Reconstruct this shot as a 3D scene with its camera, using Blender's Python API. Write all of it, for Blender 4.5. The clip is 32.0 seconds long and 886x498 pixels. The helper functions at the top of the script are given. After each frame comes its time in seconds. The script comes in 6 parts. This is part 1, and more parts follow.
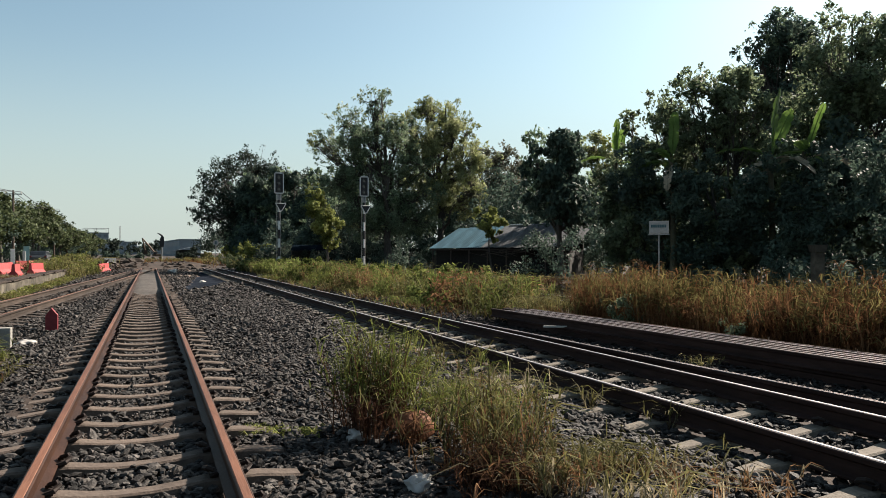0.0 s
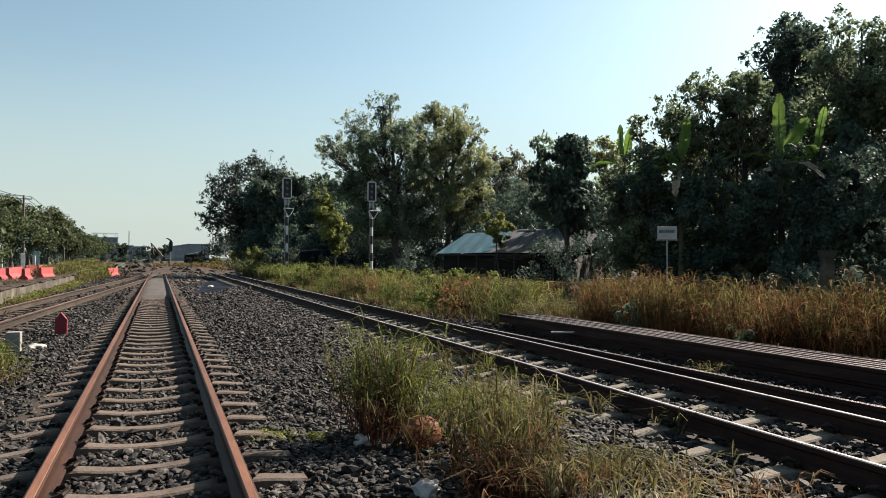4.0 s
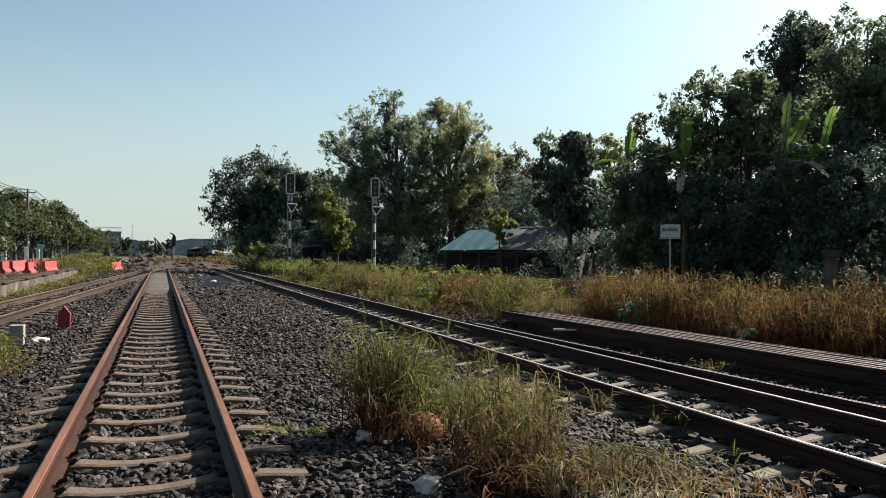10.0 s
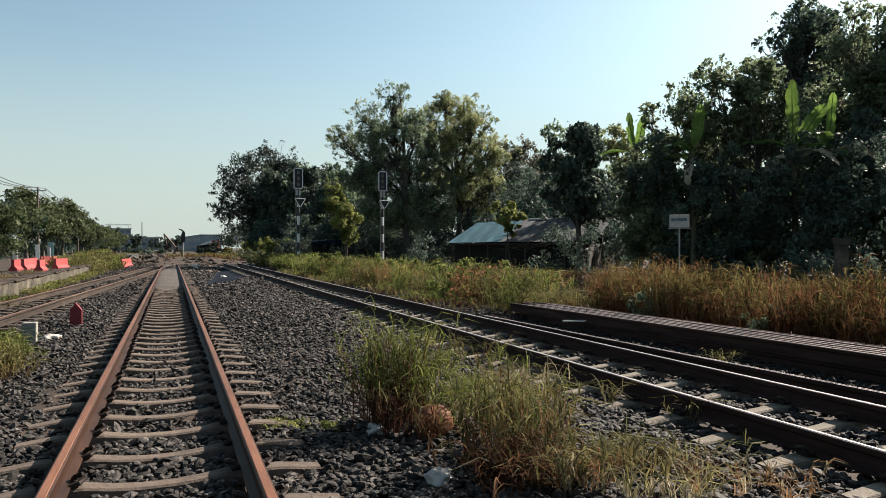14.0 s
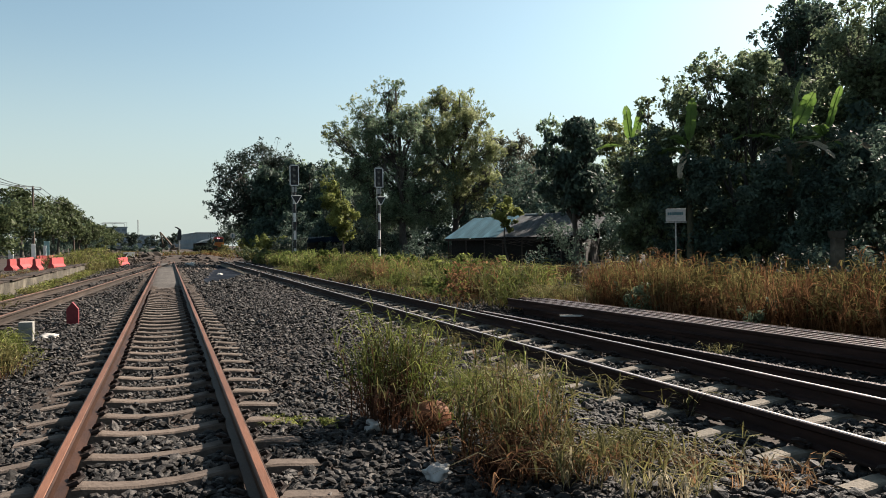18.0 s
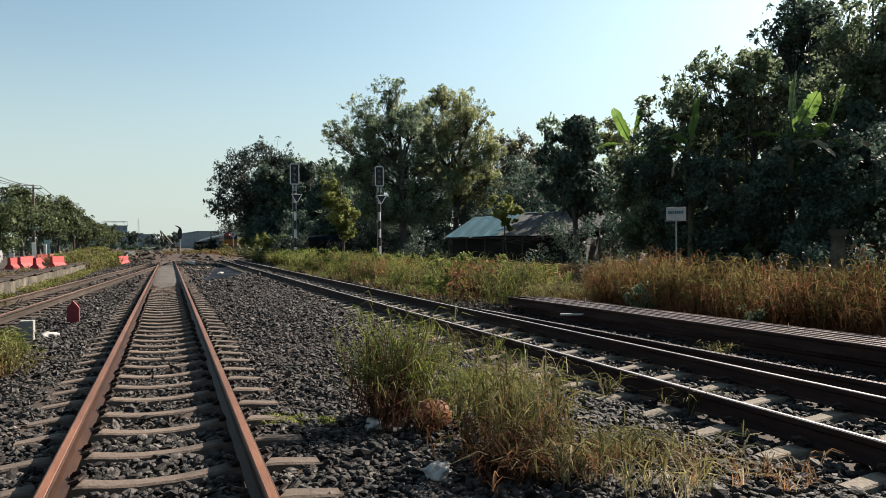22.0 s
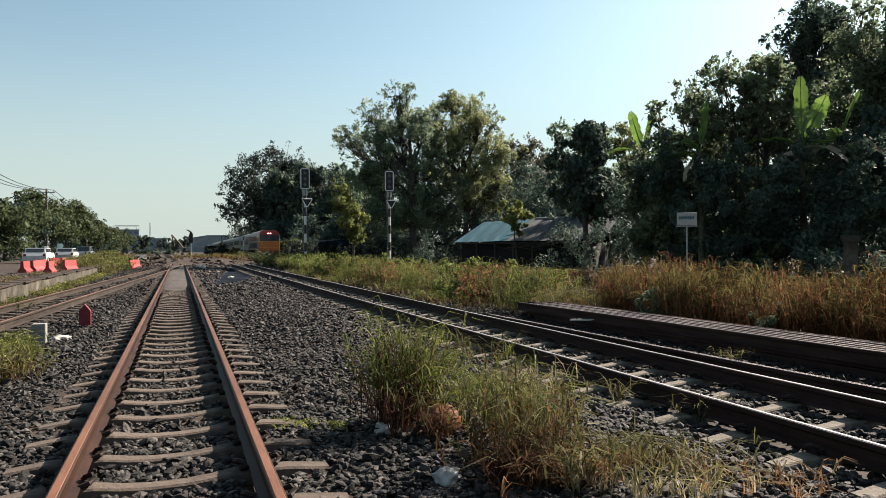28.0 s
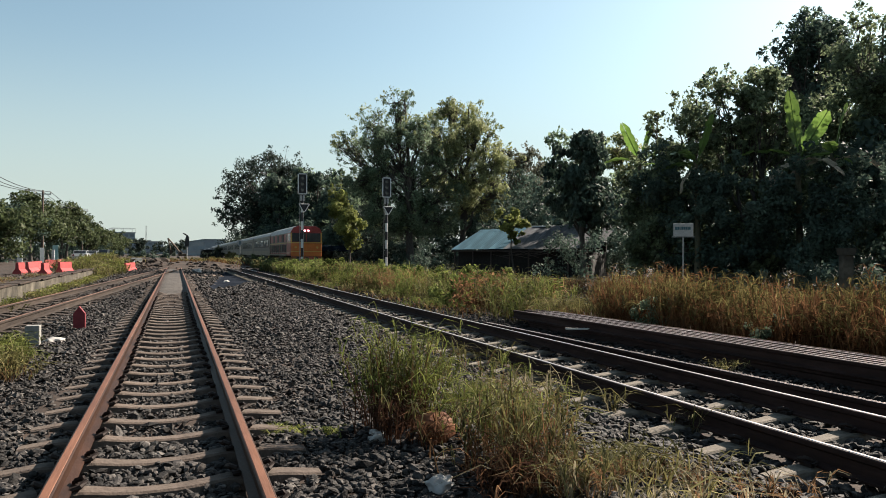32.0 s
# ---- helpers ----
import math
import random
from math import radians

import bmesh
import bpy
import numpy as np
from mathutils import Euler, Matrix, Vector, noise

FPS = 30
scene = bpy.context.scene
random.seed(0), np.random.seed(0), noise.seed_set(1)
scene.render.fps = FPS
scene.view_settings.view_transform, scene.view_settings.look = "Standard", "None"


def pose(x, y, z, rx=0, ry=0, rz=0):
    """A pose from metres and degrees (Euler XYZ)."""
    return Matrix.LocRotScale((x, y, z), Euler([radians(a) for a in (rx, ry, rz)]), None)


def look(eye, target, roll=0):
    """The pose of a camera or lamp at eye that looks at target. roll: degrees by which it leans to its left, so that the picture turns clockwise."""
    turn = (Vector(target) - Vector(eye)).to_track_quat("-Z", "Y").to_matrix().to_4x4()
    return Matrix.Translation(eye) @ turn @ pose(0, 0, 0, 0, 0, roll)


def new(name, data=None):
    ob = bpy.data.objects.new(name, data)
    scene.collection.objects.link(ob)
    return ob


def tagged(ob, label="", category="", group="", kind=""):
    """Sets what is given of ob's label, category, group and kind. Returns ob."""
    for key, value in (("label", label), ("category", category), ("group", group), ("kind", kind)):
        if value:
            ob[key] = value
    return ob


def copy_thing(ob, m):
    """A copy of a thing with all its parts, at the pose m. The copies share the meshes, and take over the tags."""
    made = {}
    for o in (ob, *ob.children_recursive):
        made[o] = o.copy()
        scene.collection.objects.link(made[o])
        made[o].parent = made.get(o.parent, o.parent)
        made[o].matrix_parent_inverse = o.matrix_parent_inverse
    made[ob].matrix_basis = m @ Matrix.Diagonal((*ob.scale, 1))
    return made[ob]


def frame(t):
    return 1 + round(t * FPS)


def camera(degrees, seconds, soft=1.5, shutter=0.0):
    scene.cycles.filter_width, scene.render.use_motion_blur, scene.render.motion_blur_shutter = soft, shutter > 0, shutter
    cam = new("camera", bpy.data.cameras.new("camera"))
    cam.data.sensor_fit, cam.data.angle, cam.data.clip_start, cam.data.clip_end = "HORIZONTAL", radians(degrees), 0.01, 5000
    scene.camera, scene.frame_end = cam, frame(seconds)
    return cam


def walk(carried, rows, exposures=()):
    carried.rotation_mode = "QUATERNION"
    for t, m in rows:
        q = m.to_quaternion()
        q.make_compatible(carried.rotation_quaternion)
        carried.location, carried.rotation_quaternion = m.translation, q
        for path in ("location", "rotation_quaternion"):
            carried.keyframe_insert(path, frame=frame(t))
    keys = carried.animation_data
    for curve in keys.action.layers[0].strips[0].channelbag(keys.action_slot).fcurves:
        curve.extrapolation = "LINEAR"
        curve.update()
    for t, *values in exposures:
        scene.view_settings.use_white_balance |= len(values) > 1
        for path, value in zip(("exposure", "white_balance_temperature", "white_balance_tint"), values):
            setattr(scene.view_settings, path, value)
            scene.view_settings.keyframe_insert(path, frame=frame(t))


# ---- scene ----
# The eye stands between the rails of the middle track; only the hold sways a little.
EYE = (0.074, 0.0, 1.378)
TURNS = (
    (0, -22.081, 0.313, 0.000),
    (0.5, -22.029, 0.515, 0.279),
    (1, -21.960, 0.298, 0.338),
    (1.5, -22.021, 0.415, 0.558),
    (2, -21.943, 0.801, 0.280),
    (2.5, -21.867, 0.954, 0.006),
    (3, -21.774, 0.715, -0.038),
    (3.5, -21.447, 0.707, 0.080),
    (5.5, -21.701, 0.765, 0.086),
    (6, -21.588, 0.532, -0.076),
    (6.5, -21.529, 0.577, -0.321),
    (7, -21.423, 0.706, -0.121),
    (7.5, -21.489, 1.100, 0.294),
    (8, -21.669, 1.212, 0.643),
    (8.5, -21.792, 0.866, 0.897),
    (9, -21.722, 0.750, 0.990),
    (9.5, -21.524, 0.680, 0.745),
    (10, -21.265, 0.452, 0.520),
    (10.5, -21.055, 0.351, 0.503),
    (11, -20.918, 0.229, -0.149),
    (11.5, -20.869, -0.045, 0.005),
    (12, -20.929, -0.010, -0.055),
    (12.5, -20.962, -0.058, -0.153),
    (13, -20.815, -0.158, -0.017),
    (13.5, -20.678, -0.315, -0.105),
    (14, -20.600, -0.120, -0.178),
    (14.5, -20.718, -0.392, -0.540),
    (16.5, -20.636, -1.002, -0.674),
    (17, -20.654, -0.903, -0.581),
    (17.5, -20.580, -0.586, -0.506),
    (18, -20.853, -0.447, -0.648),
    (18.5, -20.588, -0.337, -0.685),
    (19, -20.489, -0.580, -0.751),
    (19.5, -20.409, -0.434, -0.718),
    (20, -20.429, -0.150, -0.798),
    (20.5, -20.439, -0.125, -0.651),
    (21, -20.424, -0.398, -0.449),
    (21.5, -20.701, -0.250, -0.523),
    (22, -20.821, -0.554, -0.653),
    (22.5, -20.653, -0.610, -0.741),
    (23, -20.703, -0.046, -1.061),
    (23.5, -20.507, 0.148, -0.964),
    (24, -20.544, 0.029, -0.695),
    (24.5, -20.572, -0.049, -0.919),
    (25, -20.442, -0.085, -0.860),
    (25.5, -20.194, -0.166, -0.775),
    (27.5, -20.029, -0.272, -0.873),
    (28, -20.055, -0.163, -0.481),
    (28.5, -19.797, 0.045, -0.355),
    (29, -20.021, 0.252, -0.194),
    (29.5, -19.948, 0.211, -0.079),
    (30, -19.868, 0.201, 0.010),
    (30.5, -19.961, 0.482, 0.173),
    (31, -19.946, 0.249, 0.485),
    (31.5, -20.102, 0.208, 0.363),
    (32, -20.332, 0.404, 0.315),
)
cam = camera(63.0, 32.0, soft=0.9)
walk(cam, [(t, pose(*EYE, 90 + pitch, 0, yaw) @ pose(0, 0, 0, 0, 0, roll)) for t, yaw, pitch, roll in TURNS],
     exposures=((0.0, 1.5, 6350.0, 0.0), (2.0, 1.58, 6350.0, 0.0), (13.0, 1.54, 6350.0, 0.0), (23.0, 1.61, 6350.0, 0.0), (28.0, 1.6, 6350.0, 0.0), (29.0, 1.5, 6350.0, 0.0), (30.0, 1.55, 6350.0, 0.0), (32.0, 1.57, 6350.0, 0.0)))

# ---- light ----
SUN_AZ, SUN_EL = 71.0, 36.5
world = bpy.data.worlds.new("sky")
scene.world = world
world.use_nodes = True
wn = world.node_tree.nodes
sky = wn.new("ShaderNodeTexSky")
sky.sky_type = "NISHITA"
sky.sun_disc = False
sky.sun_elevation, sky.sun_rotation = radians(SUN_EL), radians(SUN_AZ)
sky.air_density, sky.dust_density, sky.ozone_density = 1.0, 1.6, 0.9
wn["Background"].inputs["Strength"].default_value = 0.051
haze = wn.new("ShaderNodeHueSaturation")
haze.inputs["Saturation"].default_value = 0.72
veil = wn.new("ShaderNodeVectorMath")
veil.operation = "MULTIPLY"
veil.inputs[1].default_value = (0.875, 0.985, 1.0)
world.node_tree.links.new(sky.outputs[0], haze.inputs["Color"])
world.node_tree.links.new(haze.outputs[0], veil.inputs[0])
low_haze = wn.new("ShaderNodeMix")
low_haze.data_type = "RGBA"
low_haze.inputs["B"].default_value = (4.55, 4.75, 4.6, 1)
where = wn.new("ShaderNodeTexCoord")
height = wn.new("ShaderNodeSeparateXYZ")
fade = wn.new("ShaderNodeMapRange")
fade.interpolation_type = "SMOOTHSTEP"
fade.inputs["From Min"].default_value, fade.inputs["From Max"].default_value = 0.0, 0.3
fade.inputs["To Min"].default_value, fade.inputs["To Max"].default_value = 0.85, 0.0
world.node_tree.links.new(where.outputs["Generated"], height.inputs[0])
world.node_tree.links.new(height.outputs["Z"], fade.inputs["Value"])
world.node_tree.links.new(fade.outputs[0], low_haze.inputs["Factor"])
world.node_tree.links.new(veil.outputs[0], low_haze.inputs["A"])
world.node_tree.links.new(low_haze.outputs["Result"], wn["Background"].inputs["Color"])
sun = new("sun", bpy.data.lights.new("sun", "SUN"))
sun.data.energy, sun.data.angle, sun.data.color = 5.7, radians(0.55), (1.0, 0.82, 0.73)
_s = Vector((math.sin(radians(SUN_AZ)) * math.cos(radians(SUN_EL)), math.cos(radians(SUN_AZ)) * math.cos(radians(SUN_EL)), math.sin(radians(SUN_EL))))
sun.matrix_world = look(_s * 80, (0, 0, 0))


# ---- materials ----
def material(name, stops, scale=8.0, rough=0.8, bump=0.0, bump_scale=None, metal=0.0, spec=0.3, vary=0.0, island=0.0,
             broad=0.35, broad_scale=0.6, through_light=0.0, coat=0.0, stretch=(1, 1, 1), glow=0.0):
    """A surface with grain (fine noise through a ramp), broad stains, and its own tone for each object or island."""
    m = bpy.data.materials.new(name)
    m.use_nodes = True
    t = m.node_tree
    b = t.nodes["Principled BSDF"]
    out = t.nodes["Material Output"]

    def node(kind, **values):
        n = t.nodes.new(kind)
        for k, v in values.items():
            n.inputs[k].default_value = v
        return n

    co = node("ShaderNodeTexCoord")
    mp = node("ShaderNodeMapping", Scale=stretch)
    t.links.new(co.outputs["Object"], mp.inputs["Vector"])
    fine = node("ShaderNodeTexNoise", Scale=scale, Detail=6.0, Roughness=0.65)
    t.links.new(mp.outputs[0], fine.inputs["Vector"])
    ramp = t.nodes.new("ShaderNodeValToRGB")
    while len(ramp.color_ramp.elements) < len(stops):
        ramp.color_ramp.elements.new(0.5)
    for i, (e, c) in enumerate(zip(ramp.color_ramp.elements, stops)):
        e.position = 0.3 + 0.4 * i / max(1, len(stops) - 1)
        e.color = (*c, 1)
    t.links.new(fine.outputs["Fac"], ramp.inputs["Fac"])
    wide = node("ShaderNodeTexNoise", Scale=broad_scale, Detail=3.0)
    t.links.new(mp.outputs[0], wide.inputs["Vector"])
    tone = node("ShaderNodeMapRange")
    tone.inputs["From Min"].default_value, tone.inputs["From Max"].default_value = 0.3, 0.7
    tone.inputs["To Min"].default_value, tone.inputs["To Max"].default_value = 1 - broad, 1 + broad
    t.links.new(wide.outputs["Fac"], tone.inputs["Value"])
    value = tone.outputs[0]
    for amount, kind, socket in ((vary, "ShaderNodeObjectInfo", "Random"), (island, "ShaderNodeNewGeometry", "Random Per Island")):
        if amount:
            info = t.nodes.new(kind)
            rng = node("ShaderNodeMapRange")
            rng.inputs["To Min"].default_value, rng.inputs["To Max"].default_value = 1 - amount, 1 + amount
            t.links.new(info.outputs[socket], rng.inputs["Value"])
            mul = t.nodes.new("ShaderNodeMath")
            mul.operation = "MULTIPLY"
            t.links.new(value, mul.inputs[0])
            t.links.new(rng.outputs[0], mul.inputs[1])
            value = mul.outputs[0]
    mix = t.nodes.new("ShaderNodeVectorMath")
    mix.operation = "SCALE"
    t.links.new(ramp.outputs[0], mix.inputs[0])
    t.links.new(value, mix.inputs["Scale"])
    t.links.new(mix.outputs[0], b.inputs["Base Color"])
    b.inputs["Roughness"].default_value, b.inputs["Metallic"].default_value = rough, metal
    b.inputs["Specular IOR Level"].default_value, b.inputs["Coat Weight"].default_value = spec, coat
    if bump:
        bn = node("ShaderNodeTexNoise", Scale=bump_scale or scale, Detail=5.0)
        t.links.new(mp.outputs[0], bn.inputs["Vector"])
        bp = node("ShaderNodeBump", Strength=bump, Distance=0.02)
        t.links.new(bn.outputs["Fac"], bp.inputs["Height"])
        t.links.new(bp.outputs[0], b.inputs["Normal"])
    if glow:
        t.links.new(mix.outputs[0], b.inputs["Emission Color"])
        b.inputs["Emission Strength"].default_value = glow
    if through_light:
        tr = t.nodes.new("ShaderNodeBsdfTranslucent")
        t.links.new(mix.outputs[0], tr.inputs["Color"])
        ms = node("ShaderNodeMixShader", Fac=through_light)
        t.links.new(b.outputs[0], ms.inputs[1])
        t.links.new(tr.outputs[0], ms.inputs[2])
        t.links.new(ms.outputs[0], out.inputs["Surface"])
    return m


M = {
    "soil": material("soil", [(0.01263, 0.007976, 0.005982), (0.02593, 0.01662, 0.0113), (0.04254, 0.02858, 0.02127)], 3.0, 0.95, 0.6, 25),
    "stone": material("stone", [(0.006602, 0.005925, 0.005747), (0.02465, 0.02158, 0.01971), (0.07746, 0.0694, 0.06239)], 14, 0.8, 0.4, 60, island=0.9, broad=0.25, spec=0.25),
    "stone_one": material("stone_one", [(0.006602, 0.005925, 0.005747), (0.02465, 0.02158, 0.01971), (0.07746, 0.0694, 0.06239)], 0.5, 0.8, 0.4, 3, vary=0.7, broad=0.25, spec=0.25),
    "dull_rust": material("dull_rust", [(0.0147, 0.009975, 0.00735), (0.0273, 0.01942, 0.0147), (0.04305, 0.03202, 0.02467)], 9, 0.7, 0.3, 70, spec=0.2, stretch=(1, 0.15, 1)),
    "stone_dusty": material("stone_dusty", [(0.01002, 0.008348, 0.007234), (0.02783, 0.02337, 0.02003), (0.06956, 0.06011, 0.05231)], 14, 0.85, 0.4, 60, island=0.8, broad=0.3, spec=0.2),
    "stone_dark": material("stone_dark", [(0.011, 0.009, 0.009), (0.022, 0.019, 0.018), (0.040, 0.036, 0.033)], 14, 0.9, 0.4, 60, island=0.6, broad=0.25, spec=0.1),
    # rust, darkened further to put shade on the rails' flanks
    "rust": material("rust", [(0.01074, 0.003965, 0.002174), (0.02148, 0.008126, 0.003696), (0.03437, 0.01388, 0.006738)], 5, 0.6, 0.15, 70, metal=0.1, spec=0.2, stretch=(1, 0.3, 1)),
    "old_rail": material("old_rail", [(0.01254, 0.007372, 0.006635), (0.02508, 0.01401, 0.0118), (0.04264, 0.02506, 0.02138)], 9, 0.75, 0.25, 60, metal=0.0, spec=0.12, stretch=(1, 0.15, 1)),
    # pale strip colour that puts a gleam on rusted rail tops
    "old_top": material("old_top", [(0.2856, 0.2195, 0.1997), (0.3864, 0.3136, 0.2918), (0.4872, 0.4077, 0.3763)], 9, 0.42, 0.3, 60, metal=0.5, spec=0.6, stretch=(1, 0.15, 1)),
    "grass_rust": material("grass_rust", [(0.0378, 0.0198, 0.0135), (0.072, 0.0378, 0.0243), (0.126, 0.072, 0.045)], 1.2, 0.95, island=0.5, spec=0.0, through_light=0.35),
    # paler tan strip with the sunlight on rail tops put into its colour
    "lit_rail_top": material("lit_rail_top", [(0.08271, 0.03431, 0.01902), (0.1128, 0.04853, 0.02695), (0.1467, 0.06486, 0.03646)], 9, 0.6, 0.2, 60, metal=0.1, spec=0.3, stretch=(1, 0.15, 1)),
    "worn_rail": material("worn_rail", [(0.42, 0.37, 0.35), (0.56, 0.50, 0.48), (0.68, 0.62, 0.60)], 9, 0.36, 0.2, 60, metal=0.7, spec=0.6, stretch=(1, 0.15, 1)),
    "dirty_concrete": material("dirty_concrete", [(0.02101, 0.01658, 0.01216), (0.05306, 0.04643, 0.03426), (0.09729, 0.08514, 0.06632)], 3, 0.95, 0.4, 30, vary=0.2, broad=0.45, broad_scale=0.9),
    "concrete": material("concrete", [(0.04886, 0.03639, 0.02876), (0.08374, 0.06347, 0.05032), (0.1151, 0.08886, 0.07279)], 12, 0.9, 0.35, 55, vary=0.16),
    "pale_concrete": material("pale_concrete", [(0.075, 0.064, 0.050), (0.118, 0.100, 0.079), (0.158, 0.136, 0.110)], 12, 0.9, 0.35, 55, vary=0.14),
    "timber": material("timber", [(0.02465, 0.0187, 0.0153), (0.0493, 0.0374, 0.0306), (0.0714, 0.05865, 0.0476)], 10, 0.92, 0.4, 50, vary=0.2, stretch=(0.3, 2, 2)),
    "clip": material("clip", [(0.014, 0.010, 0.009), (0.030, 0.020, 0.016)], 30, 0.7, metal=0.3),
    "bark": material("bark", [(0.030, 0.026, 0.022), (0.058, 0.051, 0.044), (0.090, 0.080, 0.070)], 9, 0.95, 0.6, 30, stretch=(2, 2, 0.4)),
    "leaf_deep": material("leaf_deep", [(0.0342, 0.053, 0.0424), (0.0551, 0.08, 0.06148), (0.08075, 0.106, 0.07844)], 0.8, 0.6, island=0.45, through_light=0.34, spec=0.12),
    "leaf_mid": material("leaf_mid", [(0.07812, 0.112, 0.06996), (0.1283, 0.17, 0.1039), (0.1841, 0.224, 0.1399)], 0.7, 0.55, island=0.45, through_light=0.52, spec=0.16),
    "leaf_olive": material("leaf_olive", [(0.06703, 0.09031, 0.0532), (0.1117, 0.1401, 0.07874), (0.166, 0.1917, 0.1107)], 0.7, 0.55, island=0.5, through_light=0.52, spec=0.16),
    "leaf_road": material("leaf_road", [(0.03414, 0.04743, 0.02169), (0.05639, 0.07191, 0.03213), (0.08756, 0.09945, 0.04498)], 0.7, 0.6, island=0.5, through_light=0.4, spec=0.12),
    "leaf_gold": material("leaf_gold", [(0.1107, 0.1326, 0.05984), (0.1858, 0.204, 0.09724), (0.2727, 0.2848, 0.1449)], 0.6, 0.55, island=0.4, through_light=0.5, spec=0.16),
    "leaf_red": material("leaf_red", [(0.05117, 0.05839, 0.04043), (0.08687, 0.08827, 0.06027), (0.122, 0.1086, 0.07644)], 0.7, 0.55, island=0.5, through_light=0.55, spec=0.16),
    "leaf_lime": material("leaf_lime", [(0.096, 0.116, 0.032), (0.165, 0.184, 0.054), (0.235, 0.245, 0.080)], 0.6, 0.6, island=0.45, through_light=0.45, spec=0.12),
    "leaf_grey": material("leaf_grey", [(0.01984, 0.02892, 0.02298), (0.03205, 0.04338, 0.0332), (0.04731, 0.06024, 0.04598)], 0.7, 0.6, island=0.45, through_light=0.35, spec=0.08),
    "banana": material("banana", [(0.053, 0.098, 0.019), (0.098, 0.165, 0.034), (0.143, 0.210, 0.053)], 3, 0.4, through_light=0.45, spec=0.5, vary=0.25),
    "banana_stem": material("banana_stem", [(0.03, 0.035, 0.018), (0.06, 0.055, 0.03), (0.09, 0.075, 0.045)], 5, 0.7, vary=0.2),
    "debris": material("debris", [(0.0136, 0.0102, 0.0085), (0.02975, 0.0221, 0.017), (0.05355, 0.04165, 0.0323)], 5, 0.95, 0.5, 20, vary=0.35),
    "banana_dry": material("banana_dry", [(0.2, 0.17, 0.12), (0.34, 0.29, 0.21), (0.42, 0.37, 0.29)], 5, 0.7, through_light=0.3, vary=0.2),
    "grass_green": material("grass_green", [(0.06061, 0.0741, 0.01841), (0.1108, 0.1254, 0.03145), (0.1881, 0.19, 0.05523)], 1.2, 0.85, island=0.65, spec=0.15, through_light=0.3),
    "hedge_dry": material("hedge_dry", [(0.058, 0.029, 0.015), (0.108, 0.056, 0.028), (0.165, 0.094, 0.050)], 1.2, 0.95, island=0.5, spec=0.0, through_light=0.35),
    "hedge_olive": material("hedge_olive", [(0.056, 0.050, 0.019), (0.104, 0.090, 0.036), (0.165, 0.138, 0.060)], 1.2, 0.95, island=0.5, spec=0.0, through_light=0.4),
    # matt dark blue-grey for the bed of the trench
    "mud": material("mud", [(0.008, 0.010, 0.014), (0.014, 0.017, 0.023), (0.022, 0.026, 0.033)], 3, 1.0, 0.3, 20, spec=0.0, broad=0.3),
    "grass_dry": material("grass_dry", [(0.078, 0.042, 0.022), (0.145, 0.082, 0.043), (0.220, 0.138, 0.078)], 1.2, 0.95, island=0.5, spec=0.0, through_light=0.38),
    "grass_olive": material("grass_olive", [(0.0612, 0.0578, 0.0221), (0.1139, 0.1037, 0.03995), (0.1827, 0.1615, 0.0697)], 1.2, 0.85, island=0.65, spec=0.15, through_light=0.32),
    "grass_pale": material("grass_pale", [(0.108, 0.095, 0.059), (0.180, 0.156, 0.099), (0.259, 0.220, 0.149)], 1.2, 0.95, island=0.45, spec=0.0, through_light=0.4),
    "weed": material("weed", [(0.04847, 0.06666, 0.01848), (0.09124, 0.1122, 0.03102), (0.1426, 0.1551, 0.05148)], 1.2, 0.9, island=0.5, spec=0.05, through_light=0.45),
    "pale_stone": material("pale_stone", [(0.1537, 0.147, 0.1335), (0.2243, 0.2175, 0.204)], 10, 0.9, 0.3, 40, broad=0.3),
    "black": material("black", [(0.012, 0.012, 0.014), (0.03, 0.03, 0.032)], 20, 0.55, broad=0.2),
    "signal_white": material("signal_white", [(0.46, 0.46, 0.45), (0.56, 0.56, 0.55)], 14, 0.5, broad=0.12),
    "white": material("white", [(0.274, 0.266, 0.252), (0.374, 0.367, 0.346)], 14, 0.6, broad=0.12),
    "steel": material("steel", [(0.2, 0.2, 0.2), (0.32, 0.32, 0.31)], 16, 0.5, metal=0.6, broad=0.2),
    "red": material("red", [(0.090, 0.010, 0.014), (0.135, 0.015, 0.021), (0.165, 0.026, 0.030)], 12, 0.6, broad=0.2),
    "barrier_red": material("barrier_red", [(0.2448, 0.04603, 0.04522), (0.3179, 0.06702, 0.06864)], 8, 0.8, broad=0.2, vary=0.2, spec=0.15),
    "barrier_white": material("barrier_white", [(0.420, 0.396, 0.372), (0.480, 0.468, 0.450)], 8, 0.5, broad=0.15),
    "tin": material("tin", [(0.040, 0.041, 0.043), (0.072, 0.074, 0.078), (0.110, 0.114, 0.120)], 4, 0.9, 0.1, 20, spec=0.05, vary=0.25, stretch=(1, 0.3, 1)),
    "tin_blue": material("tin_blue", [(0.022, 0.050, 0.068), (0.036, 0.078, 0.102), (0.056, 0.106, 0.134)], 1.5, 0.9, 0.1, 20, spec=0.04, vary=0.15, stretch=(1, 0.3, 1)),
    "tin_dark": material("tin_dark", [(0.0035, 0.0063, 0.0091), (0.0063, 0.0098, 0.014)], 3, 1.0, 0.1, 20, spec=0.0, vary=0.2),
    "pad": material("pad", [(0.030, 0.025, 0.022), (0.050, 0.043, 0.037), (0.075, 0.066, 0.058)], 6, 0.92, 0.4, 40, broad=0.3),
